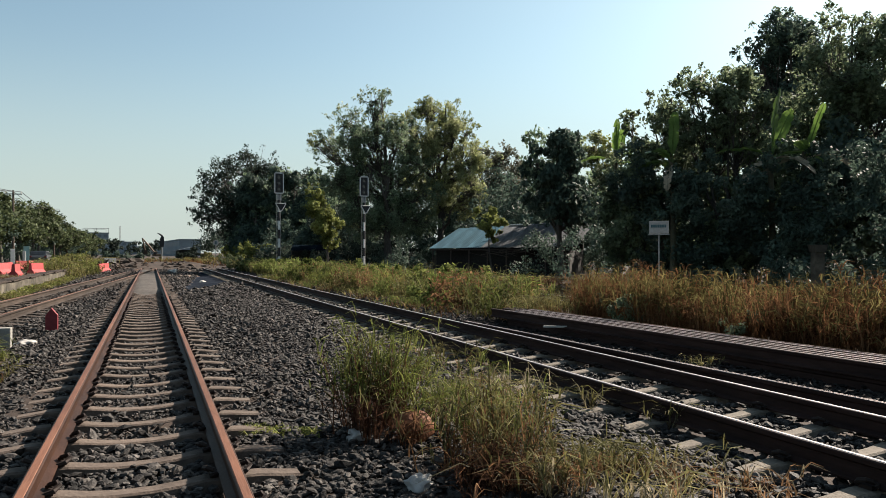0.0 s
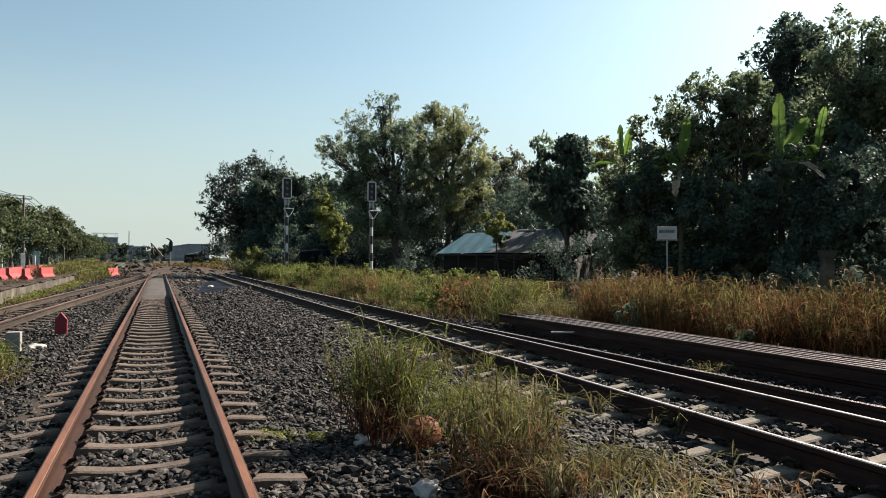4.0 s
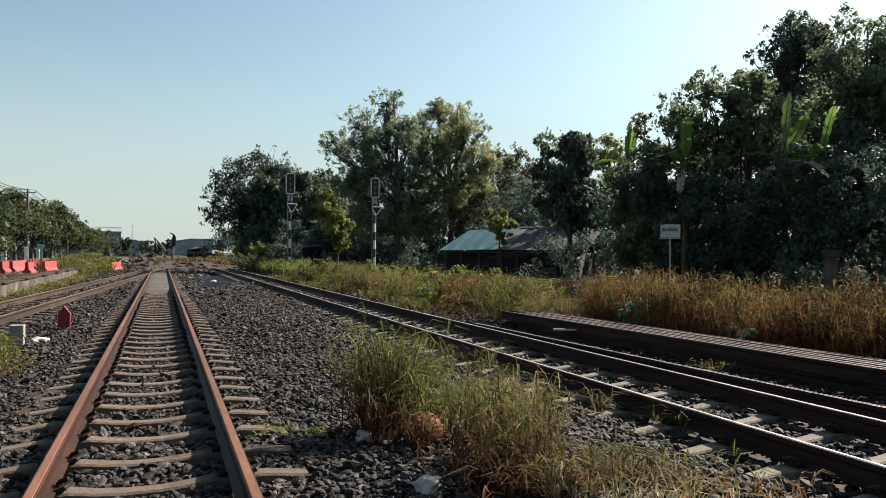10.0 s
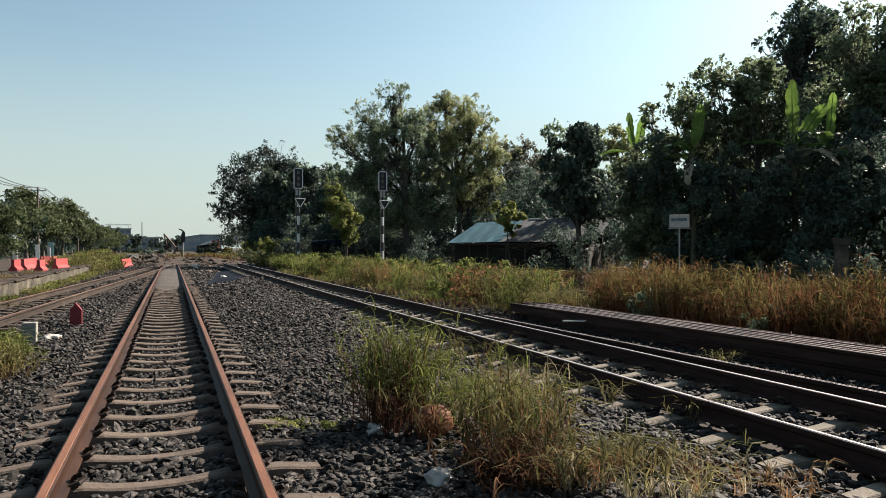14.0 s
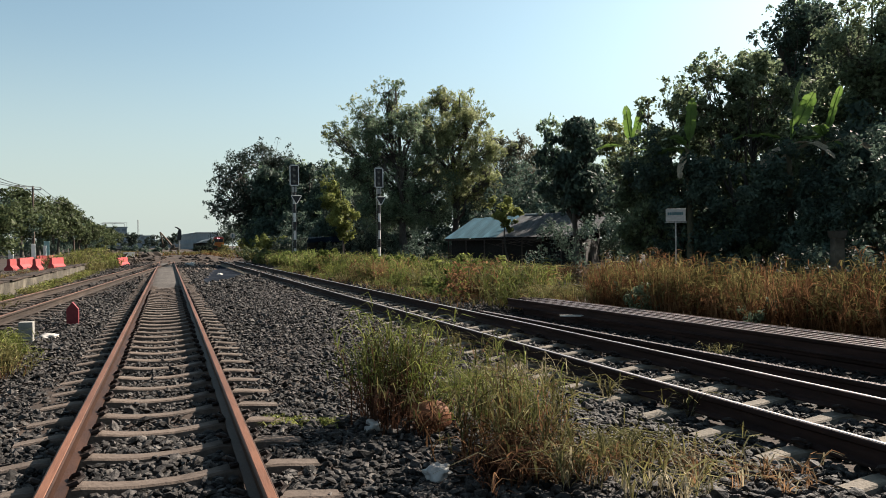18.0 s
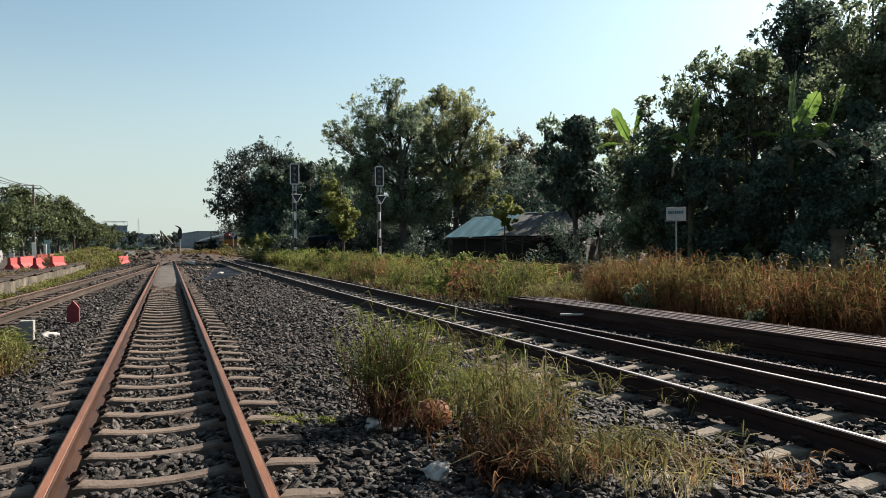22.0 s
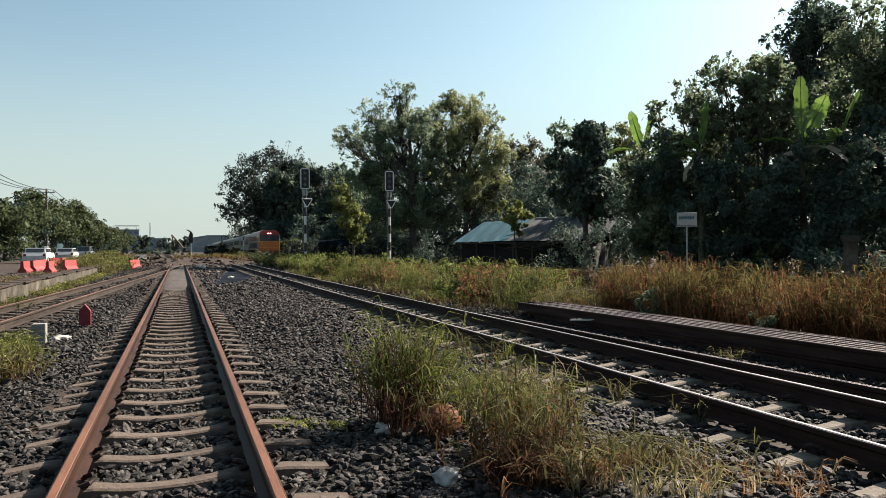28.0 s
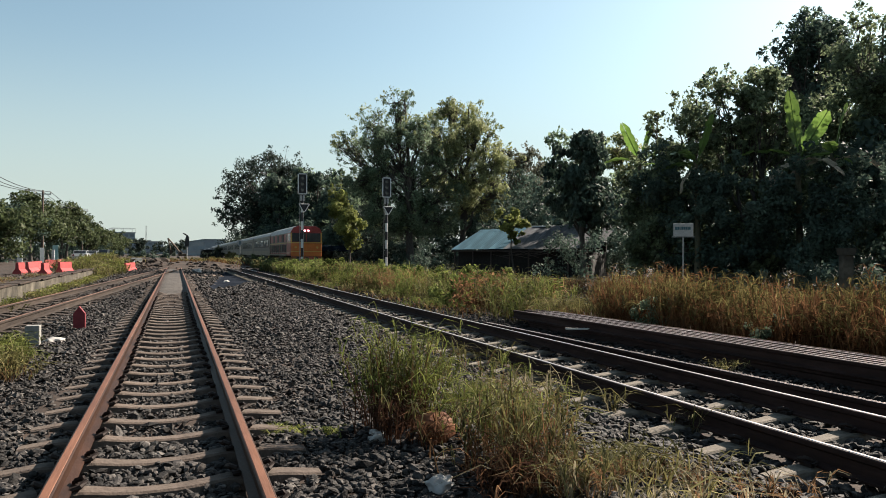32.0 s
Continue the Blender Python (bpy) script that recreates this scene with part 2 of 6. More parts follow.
    "board_teal": material("board_teal", [(0.20, 0.34, 0.34), (0.27, 0.41, 0.41)], 3, 0.7, broad=0.25),
    "board_white": material("board_white", [(0.567, 0.567, 0.5535), (0.702, 0.702, 0.6885)], 3, 0.7, broad=0.25),
    # near-black wood, with the shade on the walls put into its colour
    "shaded_wood": material("shaded_wood", [(0.008, 0.007, 0.0065), (0.018, 0.016, 0.014)], 8, 0.9, broad=0.3),
    "facade": material("facade", [(0.17, 0.20, 0.225), (0.22, 0.25, 0.275)], 1.0, 0.9, broad=0.12, broad_scale=0.1),
    "roof_grey": material("roof_grey", [(0.15, 0.17, 0.19), (0.20, 0.22, 0.24)], 1.0, 0.8, broad=0.15),
    # window glass paled to put distance haze into its colour
    "hazed_glass": material("hazed_glass", [(0.10, 0.12, 0.14), (0.14, 0.16, 0.18)], 1, 0.5, broad=0.1),
    "glass_dark": material("glass_dark", [(0.03, 0.035, 0.04), (0.05, 0.055, 0.06)], 3, 0.12, spec=0.6, broad=0.1),
    "train_orange": material("train_orange", [(0.36, 0.11, 0.025), (0.48, 0.16, 0.04)], 3, 0.42, broad=0.15, coat=0.2),
    "train_red": material("train_red", [(0.2, 0.032, 0.032), (0.28, 0.048, 0.042)], 3, 0.42, broad=0.15, coat=0.2),
    "train_yellow": material("train_yellow", [(0.42, 0.27, 0.07), (0.5, 0.33, 0.09)], 3, 0.42, broad=0.12, coat=0.2),
    "train_cream": material("train_cream", [(0.12, 0.1088, 0.0832), (0.164, 0.152, 0.12)], 3, 0.5, broad=0.2),
    "train_roof": material("train_roof", [(0.1476, 0.1502, 0.1476), (0.2108, 0.2134, 0.2108)], 3, 0.5, broad=0.2),
    "train_side": material("train_side", [(0.0364, 0.03796, 0.03536), (0.0546, 0.05616, 0.052)], 3, 0.45, metal=0.1, broad=0.2),
    "bogie": material("bogie", [(0.03, 0.027, 0.025), (0.06, 0.055, 0.05)], 8, 0.8, broad=0.3),
    "lamp_glow": material("lamp_glow", [(1.0, 0.42, 0.5), (1.0, 0.5, 0.58)], 1, 0.3, glow=3.0, broad=0.0),
    "excavator": material("excavator", [(0.060, 0.044, 0.030), (0.090, 0.066, 0.044)], 4, 0.6, broad=0.2),
    "car_white": material("car_white", [(0.42, 0.43, 0.44), (0.50, 0.51, 0.52)], 4, 0.3, broad=0.08, coat=0.5),
    "car_silver": material("car_silver", [(0.3, 0.31, 0.32), (0.38, 0.39, 0.4)], 4, 0.32, metal=0.3, broad=0.08, coat=0.5),
    "car_dark": material("car_dark", [(0.06, 0.065, 0.075), (0.09, 0.095, 0.1)], 4, 0.3, broad=0.08, coat=0.5),
    "rubber": material("rubber", [(0.015, 0.015, 0.015), (0.03, 0.03, 0.03)], 20, 0.85),
    "bag_white": material("bag_white", [(0.3337, 0.3114, 0.289), (0.4672, 0.441, 0.4147)], 10, 0.5, through_light=0.2, bump=0.4, bump_scale=20),
    "husk": material("husk", [(0.08569, 0.02788, 0.00984), (0.1324, 0.04592, 0.01476), (0.1558, 0.06724, 0.0246)], 14, 0.75, 0.5, 40),
    "asphalt": material("asphalt", [(0.036, 0.035, 0.032), (0.058, 0.055, 0.053)], 6, 0.92, 0.3, 40),
    "ink": material("ink", [(0.03, 0.09, 0.11), (0.05, 0.12, 0.14)], 10, 0.6),
}


# ---- mesh helpers ----
def thing(name, m, label, category, group="", kind=""):
    ob = new(name)
    ob.empty_display_size = 0.2
    ob.matrix_basis = m
    return tagged(ob, label, category, group, kind)


def link_mesh(name, me, mat, parent=None, label=""):
    if not me.materials:
        me.materials.append(M[mat])
    ob = new(name, me)
    ob.parent = parent
    if label:
        ob["label"] = label
    return ob


def part(name, bm, mat, parent=None, label="", smooth=False):
    me = bpy.data.meshes.new(name)
    bm.to_mesh(me)
    bm.free()
    if smooth:
        me.polygons.foreach_set("use_smooth", [True] * len(me.polygons))
    return link_mesh(name, me, mat, parent, label)


def raw(name, verts, faces, mat, parent=None, label="", smooth=False):
    """One mesh from arrays: verts n x 3 and faces n x k."""
    verts, faces = np.asarray(verts, np.float32), np.asarray(faces, np.int32)
    me = bpy.data.meshes.new(name)
    me.vertices.add(len(verts))
    me.vertices.foreach_set("co", verts.ravel())
    n, k = faces.shape
    me.loops.add(n * k)
    me.loops.foreach_set("vertex_index", faces.ravel())
    me.polygons.add(n)
    me.polygons.foreach_set("loop_start", np.arange(0, n * k, k, dtype=np.int32))
    me.polygons.foreach_set("use_smooth", np.full(n, smooth))
    me.update(calc_edges=True)
    return link_mesh(name, me, mat, parent, label)


def box(bm, x0, x1, y0, y1, z0, z1, bevel=0.0, m=None):
    g = bmesh.ops.create_cube(bm, size=1.0)["verts"]
    bmesh.ops.scale(bm, vec=(x1 - x0, y1 - y0, z1 - z0), verts=g)
    bmesh.ops.translate(bm, vec=((x0 + x1) / 2, (y0 + y1) / 2, (z0 + z1) / 2), verts=g)
    if bevel:
        es = list({e for v in g for e in v.link_edges})
        r = bmesh.ops.bevel(bm, geom=es, offset=bevel, segments=2, affect="EDGES", profile=0.5)
        g = list({v for f in r["faces"] for v in f.verts} | {v for v in g if v.is_valid})
    if m is not None:
        bmesh.ops.transform(bm, matrix=m, verts=g)
    return g


def rod(bm, a, b, r0, r1=None, n=10):
    a, b = Vector(a), Vector(b)
    g = bmesh.ops.create_cone(bm, cap_ends=True, segments=n, radius1=r0, radius2=r0 if r1 is None else r1, depth=(b - a).length)["verts"]
    bmesh.ops.transform(bm, matrix=Matrix.Translation((a + b) / 2) @ (b - a).to_track_quat("Z", "Y").to_matrix().to_4x4(), verts=g)
    return g


def prism(bm, outline, axis, lo, hi):
    """An outline of (u, v) carried along axis 'x' (u=y, v=z) or 'y' (u=x, v=z) or 'z' (u=x, v=y)."""
    put = {"x": lambda u, v, w: (w, u, v), "y": lambda u, v, w: (u, w, v), "z": lambda u, v, w: (u, v, w)}[axis]
    lows = [bm.verts.new(put(u, v, lo)) for u, v in outline]
    tops = [bm.verts.new(put(u, v, hi)) for u, v in outline]
    n = len(outline)
    fs = [bm.faces.new(lows), bm.faces.new(tops[::-1])]
    fs += [bm.faces.new((lows[i], tops[i], tops[(i + 1) % n], lows[(i + 1) % n])) for i in range(n)]
    bmesh.ops.recalc_face_normals(bm, faces=fs)
    return lows + tops


def bm_of(fn):
    bm = bmesh.new()
    fn(bm)
    return bm


def tubes(paths, n=6):
    """Tapered round limbs along paths of (points, radii), as arrays."""
    vs, fs, base = [], [], 0
    ang = np.linspace(0, 2 * np.pi, n, endpoint=False)
    for pts, radii in paths:
        pts = np.asarray(pts, float)
        k = len(pts)
        way = np.gradient(pts, axis=0)
        way /= np.linalg.norm(way, axis=1, keepdims=True) + 1e-9
        ref = np.where(np.abs(way[:, 2:3]) > 0.9, [[1.0, 0, 0]], [[0, 0, 1.0]])
        u = np.cross(way, ref)
        u /= np.linalg.norm(u, axis=1, keepdims=True) + 1e-9
        v = np.cross(way, u)
        ring = pts[:, None] + np.asarray(radii)[:, None, None] * (u[:, None] * np.cos(ang)[None, :, None] + v[:, None] * np.sin(ang)[None, :, None])
        vs.append(ring.reshape(-1, 3))
        i, j = np.meshgrid(np.arange(k - 1), np.arange(n), indexing="ij")
        a = base + i * n + j
        b = base + i * n + (j + 1) % n
        fs.append(np.stack([a, b, b + n, a + n], -1).reshape(-1, 4))
        base += k * n
    return np.concatenate(vs), np.concatenate(fs)


def leaf_quads(rng, at, length, width, droop=0.0):
    """A diamond leaf at each point, turned at random."""
    n = len(at)
    a = rng.normal(size=(n, 3))
    a[:, 2] -= droop
    a /= np.linalg.norm(a, axis=1, keepdims=True)
    b = np.cross(a, rng.normal(size=(n, 3)))
    b /= np.linalg.norm(b, axis=1, keepdims=True)
    s = rng.uniform(0.6, 1.3, (n, 1))
    a, b = a * length * s / 2, b * width * s / 2
    v = np.stack([at - a, at + b - a * 0.1, at + a, at - b - a * 0.1], 1).reshape(-1, 3)
    return v, np.arange(4 * n).reshape(n, 4)


def blades(rng, roots, height, lean, width, wild=0.35, nod=0.5):
    """Grass: each blade two quads and a tip, bending over, as arrays of quads."""
    n = len(roots)
    turn = rng.uniform(0, 2 * np.pi, n)
    side = np.stack([np.cos(turn), np.sin(turn), 0 * turn], 1)
    over = np.stack([-np.sin(turn), np.cos(turn), 0 * turn], 1)
    tip = rng.uniform(-1.1, 1.1, n)[:, None]
    side = side * np.cos(tip) + np.array([0, 0, 1.0]) * np.sin(tip)
    h = np.broadcast_to(height, n) * rng.uniform(1 - wild, 1 + wild * 0.5, n)
    out = h * np.abs(rng.normal(lean, lean * 0.6, n))
    w = width * rng.uniform(0.6, 1.4, n)
    rows = []
    for f, g, wf in ((0, 0, 0.8), (0.45, 0.22, 1.0), (0.8, 0.62, 0.75), (1 - 0.12 * nod, 1.0 + 0.2 * nod, 0.08)):
        mid = roots + over * (out * g)[:, None] + np.array([0, 0, 1.0]) * (h * f)[:, None]
        rows += [mid - side * (w * wf / 2)[:, None], mid + side * (w * wf / 2)[:, None]]
    v = np.stack(rows, 1).reshape(-1, 3)
    k = np.arange(n)[:, None] * 8
    f = np.concatenate([k + np.array([[0, 1, 3, 2]]), k + np.array([[2, 3, 5, 4]]), k + np.array([[4, 5, 7, 6]])], 0)
    return v, f


def lumps(rng, blobs, n, knots=10, inner=0.34):
    """Clump centres and radii: each ellipsoid (x, y, z, rxy, rz) carries knots of foliage on its skin, with gaps between them, and a thinner core."""
    blobs = np.asarray(blobs, float)
    size = np.stack([blobs[:, 3], blobs[:, 3], blobs[:, 4]], 1)
    vol = (blobs[:, 3] ** 2 * blobs[:, 4]) ** (2 / 3)
    m = len(blobs) * knots
    owner = np.repeat(np.arange(len(blobs)), knots)
    d = rng.normal(size=(m, 3))
    d[:, 2] += 0.25
    d /= np.linalg.norm(d, axis=1, keepdims=True)
    at = blobs[owner, :3] + d * size[owner] * rng.uniform(0.55, 0.85, (m, 1))
    rad = blobs[owner, 3] * rng.uniform(0.26, 0.46, m)
    w = vol[owner] * rad ** 2 / blobs[owner, 3] ** 2
    k = rng.choice(m, n, p=w / w.sum())
    e = rng.normal(size=(n, 3))
    e /= np.linalg.norm(e, axis=1, keepdims=True)
    c = at[k] + e * rng.uniform(0, 1, (n, 1)) ** 0.45 * rad[k][:, None] * np.array([1.0, 1.0, 0.85])
    core = rng.uniform(0, 1, n) < inner
    c[core] = blobs[owner[k[core]], :3] + e[core] * rng.uniform(0, 0.75, (int(core.sum()), 1)) * size[owner[k[core]]]
    return c, rad[k] * rng.uniform(0.36, 0.74, n) * min(1.1, (260 / n) ** 0.22), owner[k]


def leafy(rng, centres, radii, n, length, width, droop=0.2, out=None):
    """Leaves over rounded clumps, facing outwards with some disorder, so that each clump has a lit and a shaded side."""
    w = radii ** 1.9
    pick = rng.choice(len(centres), n, p=w / w.sum())
    o = rng.normal(size=(n, 3))
    if out is not None:
        o += 0.55 * out[pick]
    o /= np.linalg.norm(o, axis=1, keepdims=True)
    at = centres[pick] + o * (radii[pick] * rng.uniform(0.15, 1.0, n) ** 0.5 * rng.uniform(0.85, 1.2, n))[:, None]
    face = o + rng.normal(0, 0.55, (n, 3)) + np.array([0, 0, 0.3])
    face /= np.linalg.norm(face, axis=1, keepdims=True)
    a = np.cross(face, rng.normal(size=(n, 3)))
    a[:, 2] -= droop
    a /= np.linalg.norm(a, axis=1, keepdims=True)
    b = np.cross(face, a)
    b /= np.linalg.norm(b, axis=1, keepdims=True) + 1e-9
    s = rng.uniform(0.6, 1.35, (n, 1))
    a, b = a * length * s / 2, b * width * s / 2
    v = np.stack([at - a, at + b - a * 0.1, at + a, at - b - a * 0.1], 1).reshape(-1, 3)
    return v, np.arange(4 * n).reshape(n, 4)


def off_the_line(v):
    """Keeps the leaves (four corners each) that leave room for trains on the running line."""
    q = v.reshape(-1, 4, 3)
    m = q.mean(1)
    keep = ~((m[:, 0] < 12.1 + 0.0125 * m[:, 1]) & (m[:, 0] > 8.6) & (m[:, 1] > 58) & (m[:, 1] < 400) & (m[:, 2] < 4.5))
    q = q[keep].reshape(-1, 3)
    return q, np.arange(len(q)).reshape(-1, 4)


def trench(x, y):
    """Metres inside the wedge-shaped trench beside the siding, along y."""
    return np.minimum(y - 29.6 - 3.5 * (x - 1.76), 33.0 + 12.0 * (x - 1.48) - y)


def ground_z(x, y):
    """The height of the ground: flat yard, slightly sunk ballast, low heaps at the far end of the tracks."""
    x, y = np.asarray(x, float), np.asarray(y, float)
    z = -0.085 + 0 * x
    z = z - 0.012 * np.exp(-(x / 0.8) ** 4) + 0.02 * np.clip((1.7 - np.abs(x)) / 0.3, 0, 1)
    z = z + 0.1 * np.exp(-((x - 2.2) / 0.7) ** 2) * np.clip((31 - y) / 4, 0, 1)
    z = z + 0.07 * np.clip((x - 5.4) / 0.6, 0, 1)
    z = z + 0.015 * np.clip((x - 2.7) / 0.5, 0, 1) * np.clip((5.6 - x) / 0.3, 0, 1) * np.clip((40 - y) / 5, 0, 1)
    z = z - 0.09 * np.clip(trench(x, y) / 1.2, 0, 1) * np.clip((3.72 - x) / 0.3, 0, 1)
    z = z + 0.65 * np.exp(-((x - 1.0) / 2.6) ** 2 - ((y - 71) / 6.5) ** 2) + 0.5 * np.exp(-((x - 5.8) / 1.8) ** 2 - ((y - 74) / 9) ** 2)
    z = z + 0.5 * np.exp(-((x + 1.5) / 1.6) ** 2 - ((y - 66) / 3) ** 2) + 0.45 * np.exp(-((x - 3.4) / 1.3) ** 2 - ((y - 67) / 3) ** 2)
    z = z + 0.5 * np.exp(-((x + 4.5) / 2.0) ** 2 - ((y - 62) / 9) ** 2) + 0.35 * np.exp(-((x - 2.0) / 6) ** 2 - ((y - 100) / 14) ** 2)
    z = z + 0.36 * np.clip((-x - 4.55) / 0.1, 0, 1) * (1 - np.clip((14.5 - y) / 2, 0, 1) * np.clip(x + 8.5, 0, 1))
    return z


# ---- trees ----
def tree(name, x, y, blobs, leaf, n, size, trunk=0.3, label="", clumps=220, fork=0.35, seed=1, lean=(0.0, 0.0), droop=0.25, category="tree", group="", twig=0.14):
    """A tapered trunk, limbs to each mass of the crown, twigs to each clump, and many small leaves."""
    rng = np.random.default_rng(seed)
    z0 = float(ground_z(x, y)) - 0.05
    root = thing(name, pose(x, y, z0), label, category, group)
    b = np.asarray(blobs, float)
    b[:, 3:] *= 1.06
    n = int(n * (1.6 if 50 < y < 65 else 1.3 if y < 90 else 0.9))
    size *= 0.98 if 50 < y < 65 else 1.12 if y < 90 else 1.35
    top = (b[:, 2] + b[:, 4] * 0.3).max()
    ts = np.linspace(0, 1, 7)
    spine = np.stack([lean[0] * ts + 0.12 * np.sin(5 * ts + seed), lean[1] * ts + 0.12 * np.sin(4 * ts + 2 * seed), top * ts], 1)
    spine -= spine[0]
    v, f = tubes([(spine, trunk * (1 - 0.86 * ts) * (1 + 0.5 * np.exp(-ts * 18)))], 9)
    raw("trunk", v, f, "bark", root, smooth=True)
    c, r, pick = lumps(rng, b, clumps)
    stray = rng.uniform(0, 1, len(c)) < 0.16
    c[stray] += (c[stray] - b[pick[stray], :3]) * rng.uniform(0.12, 0.4, (int(stray.sum()), 1)) + np.array([0, 0, 0.04]) * b[pick[stray], 4:5]
    r[stray] *= 0.7
    limbs, twigs = [], []
    for q in b:
        s = np.clip(fork + 0.5 * rng.uniform(0, 1) * max(0.0, q[2] / top - fork), 0.05, 0.9)
        a = spine[0] + (spine[-1] - spine[0]) * s
        k = np.linspace(0, 1, 6)[:, None]
        mid = a + (q[:3] - a) * k + np.array([0, 0, 1.0]) * (np.sin(k * np.pi) * 0.08 * top) * rng.uniform(-0.6, 1) + rng.normal(0, 0.03 * top, (6, 3)) * np.sin(k * np.pi)
        limbs.append((mid, trunk * 0.45 * (1 - 0.8 * k[:, 0])))
    for ci, pi in zip(c, pick):
        k = np.linspace(0, 1, 4)[:, None]
        a = limbs[pi][0][rng.integers(3, 6)]
        twigs.append((a + (ci - a) * k + rng.normal(0, 0.1, (4, 3)) * np.sin(k * np.pi), trunk * twig * (1 - 0.75 * k[:, 0])))
    for limb in limbs:
        v, f = tubes([limb], 6)
        raw("limb", v, f, "bark", root, smooth=True)
    v, f = tubes(twigs, 3)
    tagged(raw("twig_mass", v, f, "bark", root, smooth=True), kind="stuff")
    way = (c - b[pick, :3]) / np.stack([b[pick, 3], b[pick, 3], b[pick, 4]], 1) + np.array([0, 0, 0.45]) + rng.normal(0, 0.3, c.shape)
    way /= np.linalg.norm(way, axis=1, keepdims=True)
    v, f = leafy(rng, c, r * 1.12, n, size, size * 0.55, droop, way)
    # loose sprays that break the outline
    k = max(16, clumps // 4)
    q = b[rng.choice(len(b), k)]
    d = rng.normal(size=(k, 3))
    d[:, 2] = np.abs(d[:, 2]) * 0.9
    d /= np.linalg.norm(d, axis=1, keepdims=True)
    reach = 0.95 + 0.28 * rng.uniform(0, 1, (k, 1)) ** 1.6
    end = q[:, :3] + d * reach * np.stack([q[:, 3], q[:, 3], q[:, 4]], 1)
    start = q[:, :3] + d * 0.75 * np.stack([q[:, 3], q[:, 3], q[:, 4]], 1)
    per = 22
    u = rng.uniform(0, 1, (k, per, 1)) ** 0.8
    at = (start[:, None] + (end - start)[:, None] * u + rng.normal(0, size * 0.8, (k, per, 3)) * (1.15 - u)).reshape(-1, 3)
    sv, sf = leaf_quads(rng, at, size, size * 0.5, droop)
    # sprays take a paler leaf colour that stands for sunlit outer leaves
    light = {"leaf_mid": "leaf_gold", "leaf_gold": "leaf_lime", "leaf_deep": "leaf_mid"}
    stand = np.array([x, y, z0])
    v, f = off_the_line(v + stand)
    sv, sf = off_the_line(sv + stand)
    v, sv = v - stand, sv - stand
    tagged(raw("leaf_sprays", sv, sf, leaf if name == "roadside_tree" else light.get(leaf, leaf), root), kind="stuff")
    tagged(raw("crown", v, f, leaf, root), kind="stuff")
    return root


# ---- ground ----
def ground():
    xs = np.unique(np.concatenate([np.linspace(-3000, -60, 12), np.linspace(-60, -12, 17), np.linspace(-12, 14, 105), np.linspace(14, 60, 18), np.linspace(60, 3000, 12)]))
    ys = np.unique(np.concatenate([np.linspace(-600, -10, 8), np.linspace(-10, 100, 221), np.linspace(100, 300, 41), np.linspace(300, 4500, 14)]))
    gx, gy = np.meshgrid(xs, ys, indexing="ij")
    gz = ground_z(gx, gy)
    near = (np.abs(gx) < 14) & (gy > 0) & (gy < 110)
    rng = np.random.default_rng(5)
    gz = gz + near * rng.normal(0, 0.012, gz.shape)
    i, j = np.meshgrid(np.arange(len(xs) - 1), np.arange(len(ys) - 1), indexing="ij")
    k = i * len(ys) + j
    f = np.stack([k, k + len(ys), k + len(ys) + 1, k + 1], -1).reshape(-1, 4)
    g = raw("ground", np.stack([gx, gy, gz], -1).reshape(-1, 3), f, "soil", smooth=True)
    tagged(g, "bare brown earth and dust of a railway yard", "ground", kind="structure")


ground()


def stones(name, label, count, x0, x1, y0, y1, size, seed, keep=None, facets=12, lift=0.3, mat="stone"):
    """Broken stone, lying at random on the ground: uneven solids in one mesh."""
    rng = np.random.default_rng(seed)
    p = np.stack([rng.uniform(x0, x1, count), y0 + (y1 - y0) * rng.uniform(0, 1, count)], 1)
    if keep is not None:
        p = p[keep(p[:, 0], p[:, 1])]
    n = len(p)
    if facets == 12:
        base = np.array([[u, v, w] for u in (-1, 1) for v in (-1, 1) for w in (-1, 1)], float) * 0.8
        tri = np.array([[0, 1, 3], [0, 3, 2], [4, 6, 7], [4, 7, 5], [0, 4, 5], [0, 5, 1], [2, 3, 7], [2, 7, 6], [0, 2, 6], [0, 6, 4], [1, 5, 7], [1, 7, 3]])
    elif facets == 20:
        g = (1 + 5 ** 0.5) / 2
        base = np.array([[-1, g, 0], [1, g, 0], [-1, -g, 0], [1, -g, 0], [0, -1, g], [0, 1, g], [0, -1, -g], [0, 1, -g], [g, 0, -1], [g, 0, 1], [-g, 0, -1], [-g, 0, 1]], float) * 0.54
        tri = np.array([[0, 11, 5], [0, 5, 1], [0, 1, 7], [0, 7, 10], [0, 10, 11], [1, 5, 9], [5, 11, 4], [11, 10, 2], [10, 7, 6], [7, 1, 8], [3, 9, 4], [3, 4, 2], [3, 2, 6], [3, 6, 8], [3, 8, 9], [4, 9, 5], [2, 4, 11], [6, 2, 10], [8, 6, 7], [9, 8, 1]])
    else:
        base = np.array([[1, 0, 0], [-1, 0, 0], [0, 1, 0], [0, -1, 0], [0, 0, 1], [0, 0, -1]], float)
        tri = np.array([[0, 2, 4], [2, 1, 4], [1, 3, 4], [3, 0, 4], [2, 0, 5], [1, 2, 5], [3, 1, 5], [0, 3, 5]])
    s = size * rng.lognormal(0, 0.28, (n, 1)) * 0.5
    axes = rng.uniform((0.8, 0.55, 0.3), (1.5, 1.05, 0.72), (n, 3)) * s
    tilt, way, turn = np.abs(rng.normal(0, 0.5, n)) / 2, rng.uniform(0, 2 * np.pi, n), rng.uniform(0, np.pi, n)
    ct, st, cz, sz = np.cos(tilt), np.sin(tilt), np.cos(turn), np.sin(turn)
